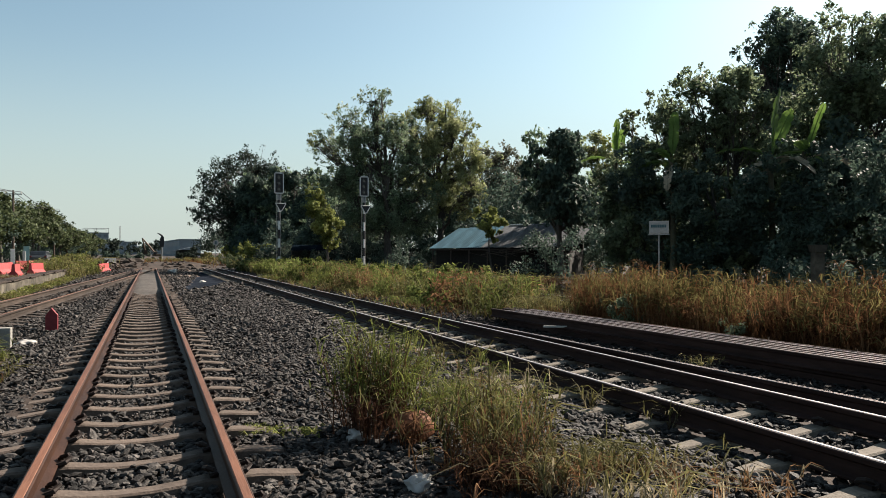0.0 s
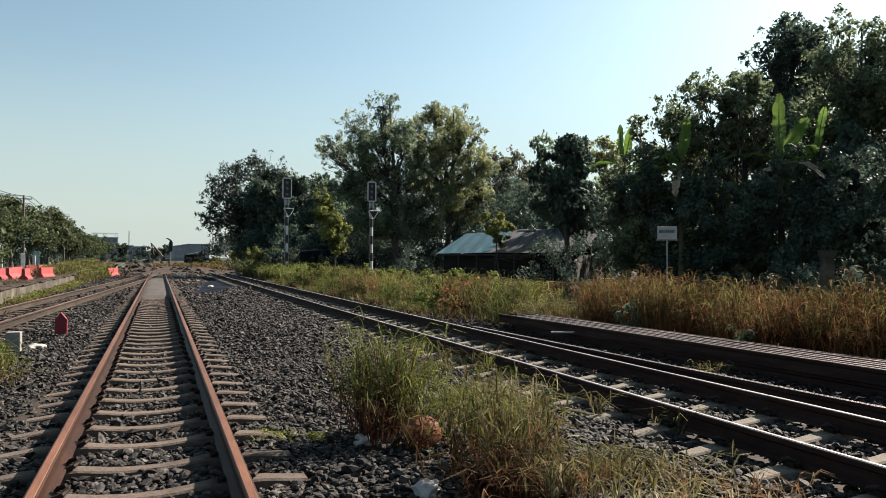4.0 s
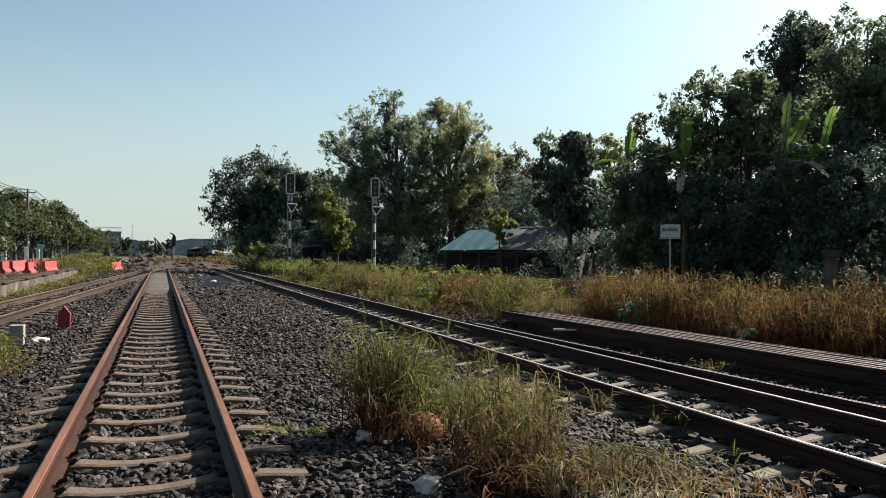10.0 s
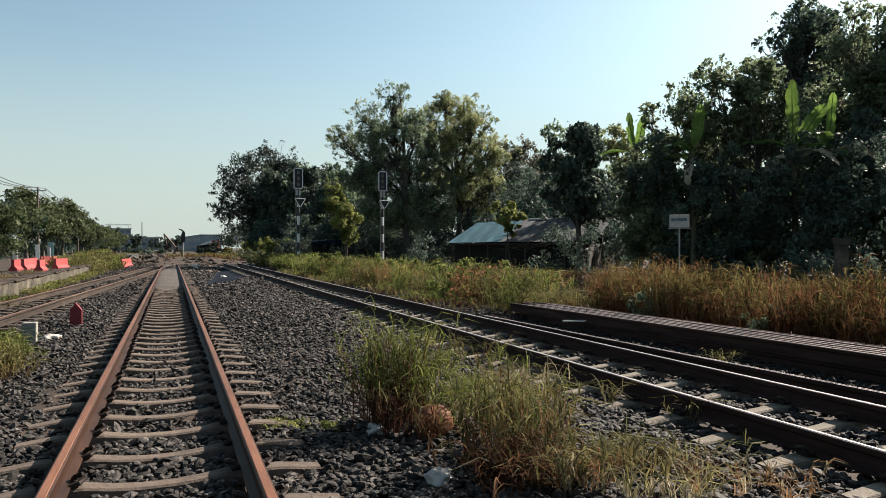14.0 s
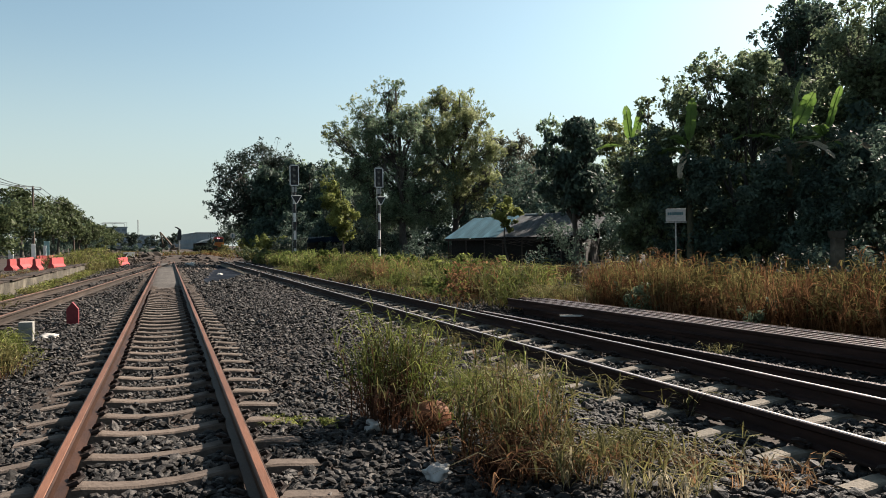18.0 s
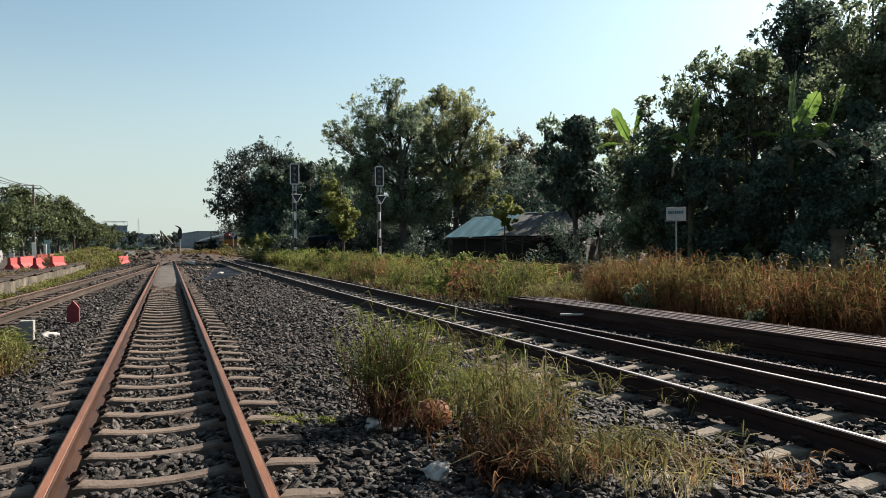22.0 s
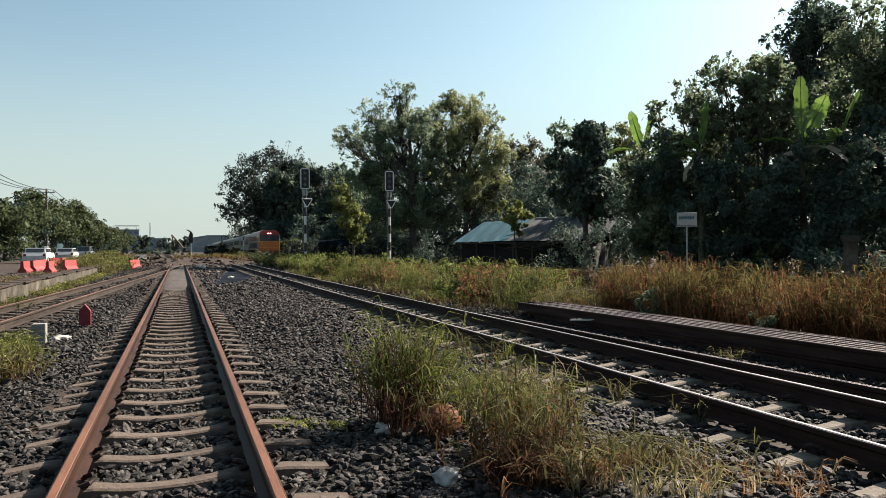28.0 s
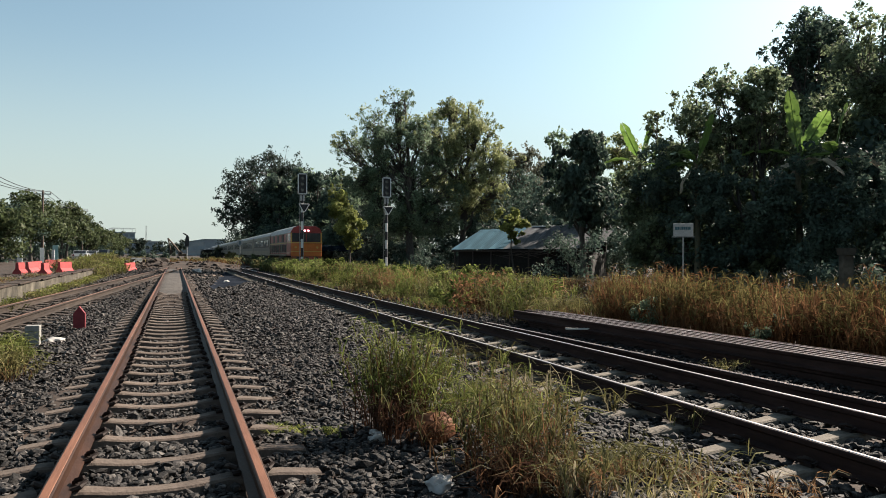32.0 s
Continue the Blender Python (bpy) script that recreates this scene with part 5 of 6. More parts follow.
        tagged(raw(nm, v, f, mat, c), kind="stuff")
    return c


clump("grass_clump", "tall clump of green wild grass, red-brown at its foot", 1.68, 5.42, 0.16, 0.92, 190, 61, dry_to=0.5, mats=("grass_rust", "grass_green"))
clump("grass_clump", "tall thin green wild grass in the ballast", 1.92, 5.55, 0.17, 0.84, 120, 62, dry_to=0.3, mats=("grass_rust", "grass_green"))
clump("grass_clump", "thin red-brown stalks hanging over a round sack", 1.74, 4.8, 0.09, 0.3, 28, 87, dry_to=0.9, mats=("grass_rust", "grass_dry"))
clump("grass_clump", "thin red-brown stalks beside the tall grass", 1.66, 5.1, 0.1, 0.42, 50, 84, dry_to=0.85, mats=("grass_rust", "grass_olive"))
clump("grass_clump", "broad clump of green wild grass, brown at its foot", 2.14, 5.0, 0.2, 0.46, 60, 63, dry_to=0.35, mats=("grass_rust", "grass_green"))
clump("grass_clump", "airy yellow-green grass behind the tall clump", 2.45, 5.75, 0.34, 0.34, 40, 71, dry_to=0.35, mats=("grass_dry", "grass_green"))
clump("grass_clump", "tall bushy olive-green grass, red-brown at its foot", 2.0, 4.02, 0.2, 0.66, 150, 69, dry_to=0.42, mats=("grass_dry", "grass_olive"))
clump("grass_clump", "bushy green grass beside the olive clump", 2.26, 4.34, 0.24, 0.58, 110, 64, dry_to=0.4, mats=("grass_dry", "grass_green"))
clump("grass_clump", "tangled red-brown grass lying over the stones", 1.9, 3.7, 0.18, 0.24, 110, 74, dry_to=0.9, mats=("grass_rust", "grass_dry"))
clump("grass_clump", "tangled brown grass with olive tips", 2.2, 3.54, 0.22, 0.28, 80, 75, dry_to=0.6, mats=("grass_dry", "grass_olive"))
clump("grass_clump", "yellow-green low grass near the siding", 2.6, 3.62, 0.26, 0.28, 60, 76, dry_to=0.5, mats=("grass_dry", "grass_olive"))
clump("grass_clump", "low yellow-green grass at the edge of the ballast", 2.9, 3.9, 0.26, 0.18, 40, 65, mats=("grass_pale", "grass_olive"))
clump("grass_clump", "straw-coloured stalks leaning over the stones", 2.02, 3.46, 0.2, 0.24, 50, 106, blade=0.2, dry_to=0.8, mats=("grass_pale", "grass_olive"))
clump("grass_clump", "straw-coloured stalks beside the low grass", 2.38, 3.38, 0.22, 0.22, 50, 107, blade=0.2, dry_to=0.7, mats=("grass_pale", "grass_olive"))
clump("grass_clump", "brown trampled grass near the siding", 3.0, 3.5, 0.26, 0.14, 60, 77, dry_to=0.8, mats=("grass_dry", "grass_pale"))
clump("grass_clump", "spreading grey-green weed over the loose rail", 6.22, 6.98, 0.24, 0.15, 30, 78, blade=0.09, width=0.009, dry_to=0.3, mats=("grass_pale", "grass_olive"))
clump("grass_clump", "green weeds growing over the end of the rail pile", 6.9, 13.2, 0.3, 0.45, 110, 79, blade=0.2, width=0.01, dry_to=0.2, mats=("grass_dry", "grass_green"))
clump("grass_clump", "thin trailing grass beside the siding", 2.9, 6.0, 0.4, 0.34, 70, 66, blade=0.2, side=4, mats=("grass_dry", "grass_pale"))
clump("grass_clump", "airy grass arching over the siding's rail", 3.35, 6.9, 0.3, 0.36, 28, 101, blade=0.22, dry_to=0.3, mats=("grass_dry", "grass_green"))
clump("grass_clump", "thin grass standing against the siding's rail", 3.5, 8.3, 0.3, 0.34, 28, 102, blade=0.2, dry_to=0.3, mats=("grass_dry", "grass_olive"))
clump("grass_clump", "thin grass standing against the siding's rail", 3.4, 9.8, 0.3, 0.36, 28, 103, blade=0.2, dry_to=0.3, mats=("grass_dry", "grass_green"))
clump("grass_clump", "few pale stalks at the end of a sleeper", 3.75, 5.5, 0.14, 0.3, 12, 104, blade=0.16, dry_to=0.5, mats=("grass_pale", "grass_olive"))
clump("grass_clump", "few pale stalks beside the siding's rail", 4.0, 4.7, 0.12, 0.26, 10, 105, blade=0.14, dry_to=0.5, mats=("grass_pale", "grass_olive"))
clump("grass_clump", "green tuft between the stones near the siding", 2.75, 7.6, 0.2, 0.3, 60, 85, blade=0.14, width=0.006, dry_to=0.2)
clump("grass_clump", "low green weeds in the stones beside the sleepers", 0.92, 5.95, 0.14, 0.06, 60, 72, blade=0.06, dry_to=0.0)
clump("grass_clump", "low green weeds in the stones beside the sleepers", 1.25, 5.6, 0.12, 0.06, 60, 73, blade=0.06, dry_to=0.0)
clump("grass_clump", "green grass round the marker stone", -2.2, 11.7, 0.2, 0.26, 130, 67, width=0.011, dry_to=0.15)
clump("grass_clump", "tall green grass beside the rails", -1.97, 10.0, 0.26, 0.38, 220, 68, width=0.011, dry_to=0.15)
clump("grass_clump", "yellow-green grass beside the rails", -1.85, 9.1, 0.26, 0.46, 220, 86, width=0.011, dry_to=0.2, mats=("grass_dry", "grass_olive"))


# ---- train ----
def train_x(y):
    return 10.2 + 0.0125 * y


def wheelset(parent, y):
    for s in (-1, 1):
        part("wheel", bm_of(lambda bm: rod(bm, (s * 0.47, y, 0.43), (s * 0.6, y, 0.43), 0.43, n=20)), "bogie", parent)


def bogie(parent, y, axles=(-1.1, 1.1)):
    b = part("bogie", bm_of(lambda bm: [box(bm, s * 0.75 - 0.09, s * 0.75 + 0.09, y - 1.9, y + 1.9, 0.38, 0.72, 0.03) for s in (-1, 1)] + [box(bm, -0.7, 0.7, y - 0.3, y + 0.3, 0.45, 0.8)]), "bogie", parent)
    for a in axles:
        wheelset(b, y + a)
    return b


def locomotive():
    """Nose towards -y. The body stands 3.75 m over the rails."""
    t = thing("locomotive", pose(train_x(400), 400, 0.152, 0, 0, -0.716), "orange, red and yellow diesel locomotive with lit headlights", "locomotive")
    L, W = 16.0, 1.38
    prof = [(-W, 1.0), (W, 1.0), (W, 3.05), (W - 0.22, 3.5), (W - 0.6, 3.68), (-W + 0.6, 3.68), (-W + 0.22, 3.5), (-W, 3.05)]
    part("hood", bm_of(lambda bm: prism(bm, [(a * 0.98, b) for a, b in prof[:3]] + [(W * 0.98 - 0.05, 3.1), (-W * 0.98 + 0.05, 3.1), (-W * 0.98, 3.05)], "y", 2.6, L)), "train_red", t)
    part("cab", bm_of(lambda bm: prism(bm, [(-W, 1.0), (W, 1.0), (W, 3.05), (W - 0.1, 3.3), (-W + 0.1, 3.3), (-W, 3.05)], "y", 0.0, 2.6)), "train_red", t)
    part("roof", bm_of(lambda bm: prism(bm, [(-W - 0.02, 3.06), (W + 0.02, 3.06), (W - 0.22, 3.5), (W - 0.6, 3.68), (-W + 0.6, 3.68), (-W + 0.22, 3.5)], "y", 0.12, L)), "train_roof", t, "light grey roof")
    part("brow", bm_of(lambda bm: prism(bm, [(-W, 3.06), (W, 3.06), (W - 0.22, 3.48), (W - 0.6, 3.64), (-W + 0.6, 3.64), (-W + 0.22, 3.48)], "y", -0.05, 0.12)), "train_red", t)
    nose = part("nose", bm_of(lambda bm: box(bm, -W + 0.02, W - 0.02, -0.14, 0.0, 0.95, 2.12, 0.04)), "train_orange", t)
    part("waist_stripe", bm_of(lambda bm: box(bm, -W, W, -0.165, -0.0, 2.13, 2.22)), "train_yellow", t)
    part("bottom_stripe", bm_of(lambda bm: box(bm, -W, W, -0.165, -0.141, 1.35, 1.42)), "train_yellow", t)
    part("skirt", bm_of(lambda bm: box(bm, -W + 0.05, W - 0.05, -0.2, 0.15, 0.35, 0.94, 0.03)), "train_red", t)
    for s in (-1, 1):
        part("windscreen", bm_of(lambda bm: box(bm, s * 0.65 - 0.6, s * 0.65 + 0.6, -0.06, 0.02, 2.26, 3.02, 0.015)), "glass_dark", t)
        part("corner_post", bm_of(lambda bm: box(bm, s * 1.32 - 0.05, s * 1.32 + 0.05, -0.1, -0.001, 2.22, 3.05)), "train_yellow", t)
        part("buffer", bm_of(lambda bm: (rod(bm, (s * 0.8, -0.2, 0.75), (s * 0.8, -0.5, 0.75), 0.07), rod(bm, (s * 0.8, -0.5, 0.75), (s * 0.8, -0.55, 0.75), 0.18, n=16))), "bogie", t)
        part("marker_lamp", bm_of(lambda bm: rod(bm, (s * 0.95, -0.14, 1.75), (s * 0.95, -0.19, 1.75), 0.1, n=14)), "train_yellow", t)
        part("headlight", bm_of(lambda bm: rod(bm, (s * 0.16, -0.07, 3.24), (s * 0.16, -0.16, 3.24), 0.075, n=16)), "lamp_glow", t, "lit pinkish headlight")
        part("side_stripe", bm_of(lambda bm: box(bm, s * W - 0.006, s * W + 0.008, 0.0, L, 2.13, 2.2)), "train_yellow", t)
        part("cab_window", bm_of(lambda bm: box(bm, s * W - 0.01, s * W + 0.012, 0.5, 1.4, 2.3, 2.95)), "glass_dark", t)
        part("cab_door", bm_of(lambda bm: box(bm, s * W - 0.01, s * W + 0.014, 1.6, 2.25, 1.1, 2.98, 0.005)), "train_red", t)
        part("walkway", bm_of(lambda bm: box(bm, s * 1.41 - 0.06, s * 1.41 + 0.06, 2.6, L - 0.4, 1.0, 1.12)), "train_cream", t)
        for k in range(7):
            y = 3.1 + k * 1.75
            g = part("grille", bm_of(lambda bm: box(bm, s * W - 0.02, s * W + 0.012, y, y + 1.15, 1.35, 2.0)), "bogie", t)
            part("grille_top", bm_of(lambda bm: box(bm, s * W - 0.02, s * W + 0.012, y, y + 1.15, 2.3, 2.95)), "black" if k % 2 else "train_red", t)
            part("stanchion", bm_of(lambda bm: rod(bm, (s * 1.46, y + 1.45, 1.1), (s * 1.46, y + 1.45, 2.1), 0.02, n=6)), "train_cream", t)
        for z in (1.24, 2.06, 2.24, 3.0):
            part("side_rib", bm_of(lambda bm: box(bm, s * W - 0.006, s * W + 0.02, 2.7, L - 0.3, z, z + 0.06)), "train_cream", t)
        for k in (0, 2, 4, 6, 7):
            part("side_frame", bm_of(lambda bm: box(bm, s * W - 0.006, s * W + 0.018, 2.72 + k * 1.75, 2.86 + k * 1.75, 1.3, 3.0)), "train_cream", t)
        part("handrail", bm_of(lambda bm: rod(bm, (s * 1.46, 2.7, 2.1), (s * 1.46, L - 0.5, 2.1), 0.018, n=6)), "train_cream", t)
    part("light_box", bm_of(lambda bm: box(bm, -0.36, 0.36, -0.09, 0.05, 3.08, 3.4, 0.03)), "train_red", t)
    part("coupler", bm_of(lambda bm: box(bm, -0.13, 0.13, -0.6, -0.1, 0.6, 0.88, 0.03)), "bogie", t)
    part("exhaust", bm_of(lambda bm: rod(bm, (0, 7.0, 3.66), (0, 7.0, 3.86), 0.2, n=12)), "bogie", t)
    part("fuel_tank", bm_of(lambda bm: box(bm, -1.2, 1.2, 6.2, 9.8, 0.4, 0.99, 0.05)), "bogie", t)
    bogie(t, 3.2, (-1.5, 0.0, 1.5))
    bogie(t, 12.8, (-1.5, 0.0, 1.5))
    return t


def coach():
    t = thing("passenger_coach", pose(train_x(420), 420, 0.152, 0, 0, -0.716), "grey-cream passenger coach with a row of dark windows", "railway coach", "coaches of the train")
    L, W = 20.4, 1.38
    part("body", bm_of(lambda bm: prism(bm, [(-W, 0.95), (W, 0.95), (W, 3.1), (-W, 3.1)], "y", 0.0, L)), "train_side", t)
    part("roof", bm_of(lambda bm: prism(bm, [(-W - 0.02, 3.1), (W + 0.02, 3.1), (W - 0.2, 3.42), (W - 0.6, 3.6), (0, 3.66), (-W + 0.6, 3.6), (-W + 0.2, 3.42)], "y", -0.05, L + 0.05)), "train_roof", t)
    for s in (-1, 1):
        part("lower_band", bm_of(lambda bm: box(bm, s * W - 0.006, s * W + 0.008, 0.0, L, 0.97, 1.5)), "train_cream", t)
        part("window_band", bm_of(lambda bm: box(bm, s * W - 0.006, s * W + 0.01, 1.5, L - 1.5, 1.88, 2.76)), "bogie", t)
        part("eave_stripe", bm_of(lambda bm: box(bm, s * W - 0.006, s * W + 0.012, 0.0, L, 2.98, 3.08)), "train_cream", t)
        for y in (0.45, L - 1.15):
            part("door", bm_of(lambda bm: box(bm, s * W - 0.01, s * W + 0.014, y, y + 0.7, 1.0, 2.95, 0.004)), "train_cream", t)
        for k in range(10):
            y = 1.75 + k * 1.72
            part("window", bm_of(lambda bm: box(bm, s * W - 0.01, s * W + 0.016, y, y + 1.25, 1.95, 2.7, 0.004)), "glass_dark", t)
    part("gangway", bm_of(lambda bm: (box(bm, -0.5, 0.5, -0.3, 0.0, 1.0, 3.0), box(bm, -0.5, 0.5, L, L + 0.3, 1.0, 3.0))), "bogie", t)
    part("underframe", bm_of(lambda bm: box(bm, -1.1, 1.1, 5.5, 14.5, 0.45, 0.949, 0.03)), "bogie", t)
    bogie(t, 2.9)
    bogie(t, L - 2.9)
    return t


LOCO = locomotive()
COACHES = [coach()]
for k in range(8):
    COACHES.append(copy_thing(COACHES[0], pose(train_x(441), 441 + 21 * k, 0.152, 0, 0, -0.716)))

# ---- the yard to the left ----
def platform():
    w = thing("platform_wall", pose(-4.5, 0, 0), "low stained concrete edge wall of an old platform", "wall", kind="structure")
    for k in range(12):
        part("wall_block", bm_of(lambda bm: box(bm, -0.14, 0.12, 16 + k * 3.0, 18.985 + k * 3.0, -0.4, 0.335 + 0.012 * (k * 5 % 4), 0.015)), "dirty_concrete", w)
    for k in range(36):
        part("coping", bm_of(lambda bm: box(bm, -0.35, 0.13 + 0.02 * (k * 7 % 4), 16 + k, 16.985 + k, 0.375, 0.41 + 0.012 * (k * 5 % 4), 0.014)), "soil", w)


platform()


def barrier(x, y, turn, m="barrier_red", label="red plastic water-filled road barrier"):
    b = thing("road_barrier", pose(x, y, float(ground_z(x, y)), 0, 0, turn), label, "barrier", "road barriers")
    part("shell", bm_of(lambda bm: prism(bm, [(-0.2, 0.0), (0.2, 0.0), (0.2, 0.12), (0.08, 0.26), (0.06, 0.58), (-0.06, 0.58), (-0.08, 0.26), (-0.2, 0.12)], "x", -0.45, 0.45)), m, b)
    part("filler_cap", bm_of(lambda bm: rod(bm, (0, 0, 0.58), (0, 0, 0.605), 0.045, n=10)), "black", b)
    for s in (-1, 1):
        part("fork_slot", bm_of(lambda bm: box(bm, s * 0.25 - 0.09, s * 0.25 + 0.09, -0.203, 0.203, 0.012, 0.075)), "black", b)


for x, y, turn in ((-7.05, 40.5, 82), (-6.97, 42.3, 88), (-7.08, 44.3, 80), (-7.2, 46.6, 86), (-5.76, 39.1, 84), (-5.4, 42.9, 60), (-7.5, 53.2, 40), (-6.9, 52.4, 74)):
    barrier(x, y, turn)
for x, y, turn in ((-3.05, 54.4, 78), (-2.85, 56.0, 66)):
    barrier(x, y, turn)
barrier(-2.9, 64.5, 20, "barrier_white", "white plastic water-filled road barrier")


kerb = tagged(part("concrete_block", bm_of(lambda bm: box(bm, -0.55, 0.55, -0.4, 0.4, -0.2, 0.75, 0.04)), "concrete"), "square block of weathered concrete beside the barriers", "concrete block")
kerb.matrix_basis = pose(-3.3, 74.0, float(ground_z(-3.3, 74.0)), 0, 0, 25)
tall_grass("platform_top_grass", "short dry grass along the top of the platform", (-6.4, -4.75, 15.0, 52.0), 110, 8, 0.14, 63, "grass_dry", ("grass_olive", "grass_pale"), 0.012, 4, 0.1, 0.3, 0.5)
stones("platform_grit", "loose stones and dirt on the old platform", 2600, -7.5, -4.7, 14, 54, 0.07, 17, facets=8, mat="debris")


def post_marker():
    t = thing("marker_post", pose(-1.6, 15.1, -0.1), "short dark red fouling-point marker with a pointed head", "marker post")
    part("stone", bm_of(lambda bm: prism(bm, [(-0.1, -0.1), (0.1, -0.1), (0.1, 0.33), (0.0, 0.46), (-0.1, 0.33)], "y", -0.07, 0.07)), "red", t)
    w = thing("survey_stone", pose(-1.98, 12.72, -0.12), "small square white-painted concrete marker stone", "marker stone")
    part("block", bm_of(lambda bm: box(bm, -0.1, 0.1, -0.09, 0.09, -0.1, 0.36, 0.012)), "pale_stone", w)


post_marker()
for k in range(13):
    y = 74 + k * 11 + (k * 7 % 5)
    x = -15.2 - (k * 3 % 4) * 0.6
    rr = 2.7 + (k * 5 % 3) * 0.35
    up = (-1.9, -0.9, 0.5, 0.2, 0.8, 0.4, 0.4, -0.6, -1.0, -1.7, -1.4, -1.8, -1.5)[k]
    tree("roadside_tree", x, y, [(0, 0, 5.0 + up, rr, 2.0), (1.4, -2.4, 4.4 + up, 2.4, 1.9), (-1.4, 2.6, 4.6, 2.6, 1.9), (2.1, 1.6, 4.0, 2.2, 1.6), (-0.4, -1.2, 6.2 + up, 2.0, 1.4), (1.6, -0.6, 3.4, 1.9, 1.0)],
         ("leaf_road", "leaf_deep", "leaf_road", "leaf_road")[k % 4], 7600, 0.3, 0.2, "round-headed roadside tree with a bare whitewashed trunk", clumps=150, fork=0.3, seed=70 + k, group="roadside trees")


def roadside_board(x, y, w, h, mat, label, turn):
    b = thing("roadside_board", pose(x, y, 0.2, 0, 0, turn), label, "board", "boards by the road")
    part("panel", bm_of(lambda bm: box(bm, -w / 2, w / 2, -0.03, 0.03, 0.12, h, 0.01)), mat, b)
    for a in (-w / 2 + 0.06, w / 2 - 0.06):
        part("leg", bm_of(lambda bm: box(bm, a - 0.03, a + 0.03, 0.031, 0.09, 0.0, h - 0.1)), "steel", b)


for x, y, w, h, mat, label, turn in ((-14.6, 83.0, 0.45, 1.7, "board_white", "narrow white board standing by the road", 12), (-14.95, 85.5, 0.35, 1.5, "board_white", "narrow white board leaning by the road", -8),
                                     (-12.9, 85.0, 0.4, 1.6, "board_white", "narrow white board under the roadside trees", 20), (-12.3, 88.0, 0.3, 1.4, "board_white", "slim white board beside a teal panel", -10),
                                     (-12.3, 89.5, 0.55, 1.9, "board_teal", "pale teal panel standing under the roadside trees", 10)):
    roadside_board(x, y, w, h, mat, label, turn)

# ---- far end of the yard ----
def rubble(name, label, spots, seed):
    """Lumps of broken earth and concrete."""
    rng = random.Random(seed)
    for x, y, r, mat in spots:
        bm = bmesh.new()
        bmesh.ops.create_icosphere(bm, subdivisions=2, radius=1.0)
        for v in bm.verts:
            v.co *= 0.75 + 0.4 * noise.noise(v.co * 1.7 + Vector((x, y, 0)))
            v.co.x *= r * rng.uniform(1.0, 1.05) * 1.4
            v.co.y *= r
            v.co.z *= r * 0.6
        ob = part(name, bm, mat)
        ob.matrix_basis = pose(x, y, float(ground_z(x, y)) + r * 0.12, 0, 0, rng.uniform(0, 180))
        tagged(ob, label, "rubble", "rubble lumps")


_r = random.Random(21)
rubble("earth_lump", "lump of dug-up brown earth at the end of the tracks",
       [(_r.uniform(-5, 8), _r.uniform(63, 76), _r.uniform(0.12, 0.34), "soil") for k in range(46)], 5)
rubble("debris_lump", "dark lump of dug-up track debris",
       [(-2.4 + _r.gauss(0, 0.7), 62 + _r.gauss(0, 1.8), _r.uniform(0.14, 0.36), "debris") for k in range(26)] +
       [(-1.9 + 0.22 * k, 65.5 + (k * 3 % 5), 0.5 + 0.09 * (k * 2 % 3), "debris") for k in range(5)] + [(2.6 + _r.gauss(0, 1.0), 64 + _r.gauss(0, 2.0), _r.uniform(0.12, 0.32), "debris") for k in range(24)], 7)
rubble("concrete_lump", "broken piece of pale concrete by the track",
       [(_r.uniform(1.0, 3.2), _r.uniform(42, 60), _r.uniform(0.1, 0.28), "concrete") for k in range(14)], 6)


stones("yard_clods", "dark clods of earth and broken stone strewn over the yard", 3000, -8.5, 9.5, 61, 140, 0.16, 15, lambda x, y: np.sin(x * 0.7 + y * 0.23) + np.sin(x * 1.9 - y * 0.41) > -0.2, facets=8, mat="debris")
stones("spoil_heap", "heap of dark dug-up stone and earth beside the joining rails", 2200, -6.4, -2.0, 57, 70, 0.26, 16, lambda x, y: ((x + 4.2) / 2.2) ** 2 + ((y - 63) / 7) ** 2 < 1, facets=8, lift=0.8, mat="debris")
tall_grass("yard_weeds", "scattered dry weeds among the rubble", (-7.5, 9.0, 64, 140), 110, 9, 0.36, 62, "hedge_dry", ("grass_olive", "hedge_olive"), 0.05, 3, 0.3, 0.6, 0.4)


def litter(x, y, r, label, mat="bag_white", seed=1, squash=0.55):
    bm = bmesh.new()
    bmesh.ops.create_icosphere(bm, subdivisions=3, radius=r)
    wrinkle = 0.75 if mat == "bag_white" else 0.14
    for v in bm.verts:
        v.co *= 1 + wrinkle * noise.noise(v.co * (2.6 / r) * 0.6 + Vector((seed * 3.1, 0, 0)))
        v.co.z *= squash
    ob = part("litter_bag" if mat == "bag_white" else "plastic_sack", bm, mat, smooth=True)
    ob.matrix_basis = pose(x, y, float(ground_z(x, y)) + r * squash * 0.8)
    tagged(ob, label, "litter", "litter")


litter(1.57, 4.05, 0.085, "crumpled white plastic bag at the foot of the grass", seed=2)
litter(1.53, 5.3, 0.085, "crumpled white plastic bag among brown stems", seed=3)
litter(2.1, 4.12, 0.06, "scrap of white plastic in the grass", seed=4)
litter(-1.72, 13.0, 0.15, "crumpled white bag beside the marker stone", seed=5, squash=0.35)
litter(2.6, 39.5, 0.16, "white sack lying on the gravel", seed=6, squash=0.4)
litter(1.6, 55.0, 0.3, "pale sack on the rubble at the track's end", seed=7, squash=0.5)
litter(1.87, 4.98, 0.14, "round orange-brown plastic sack half hidden in grass", "husk", 8, 0.95)
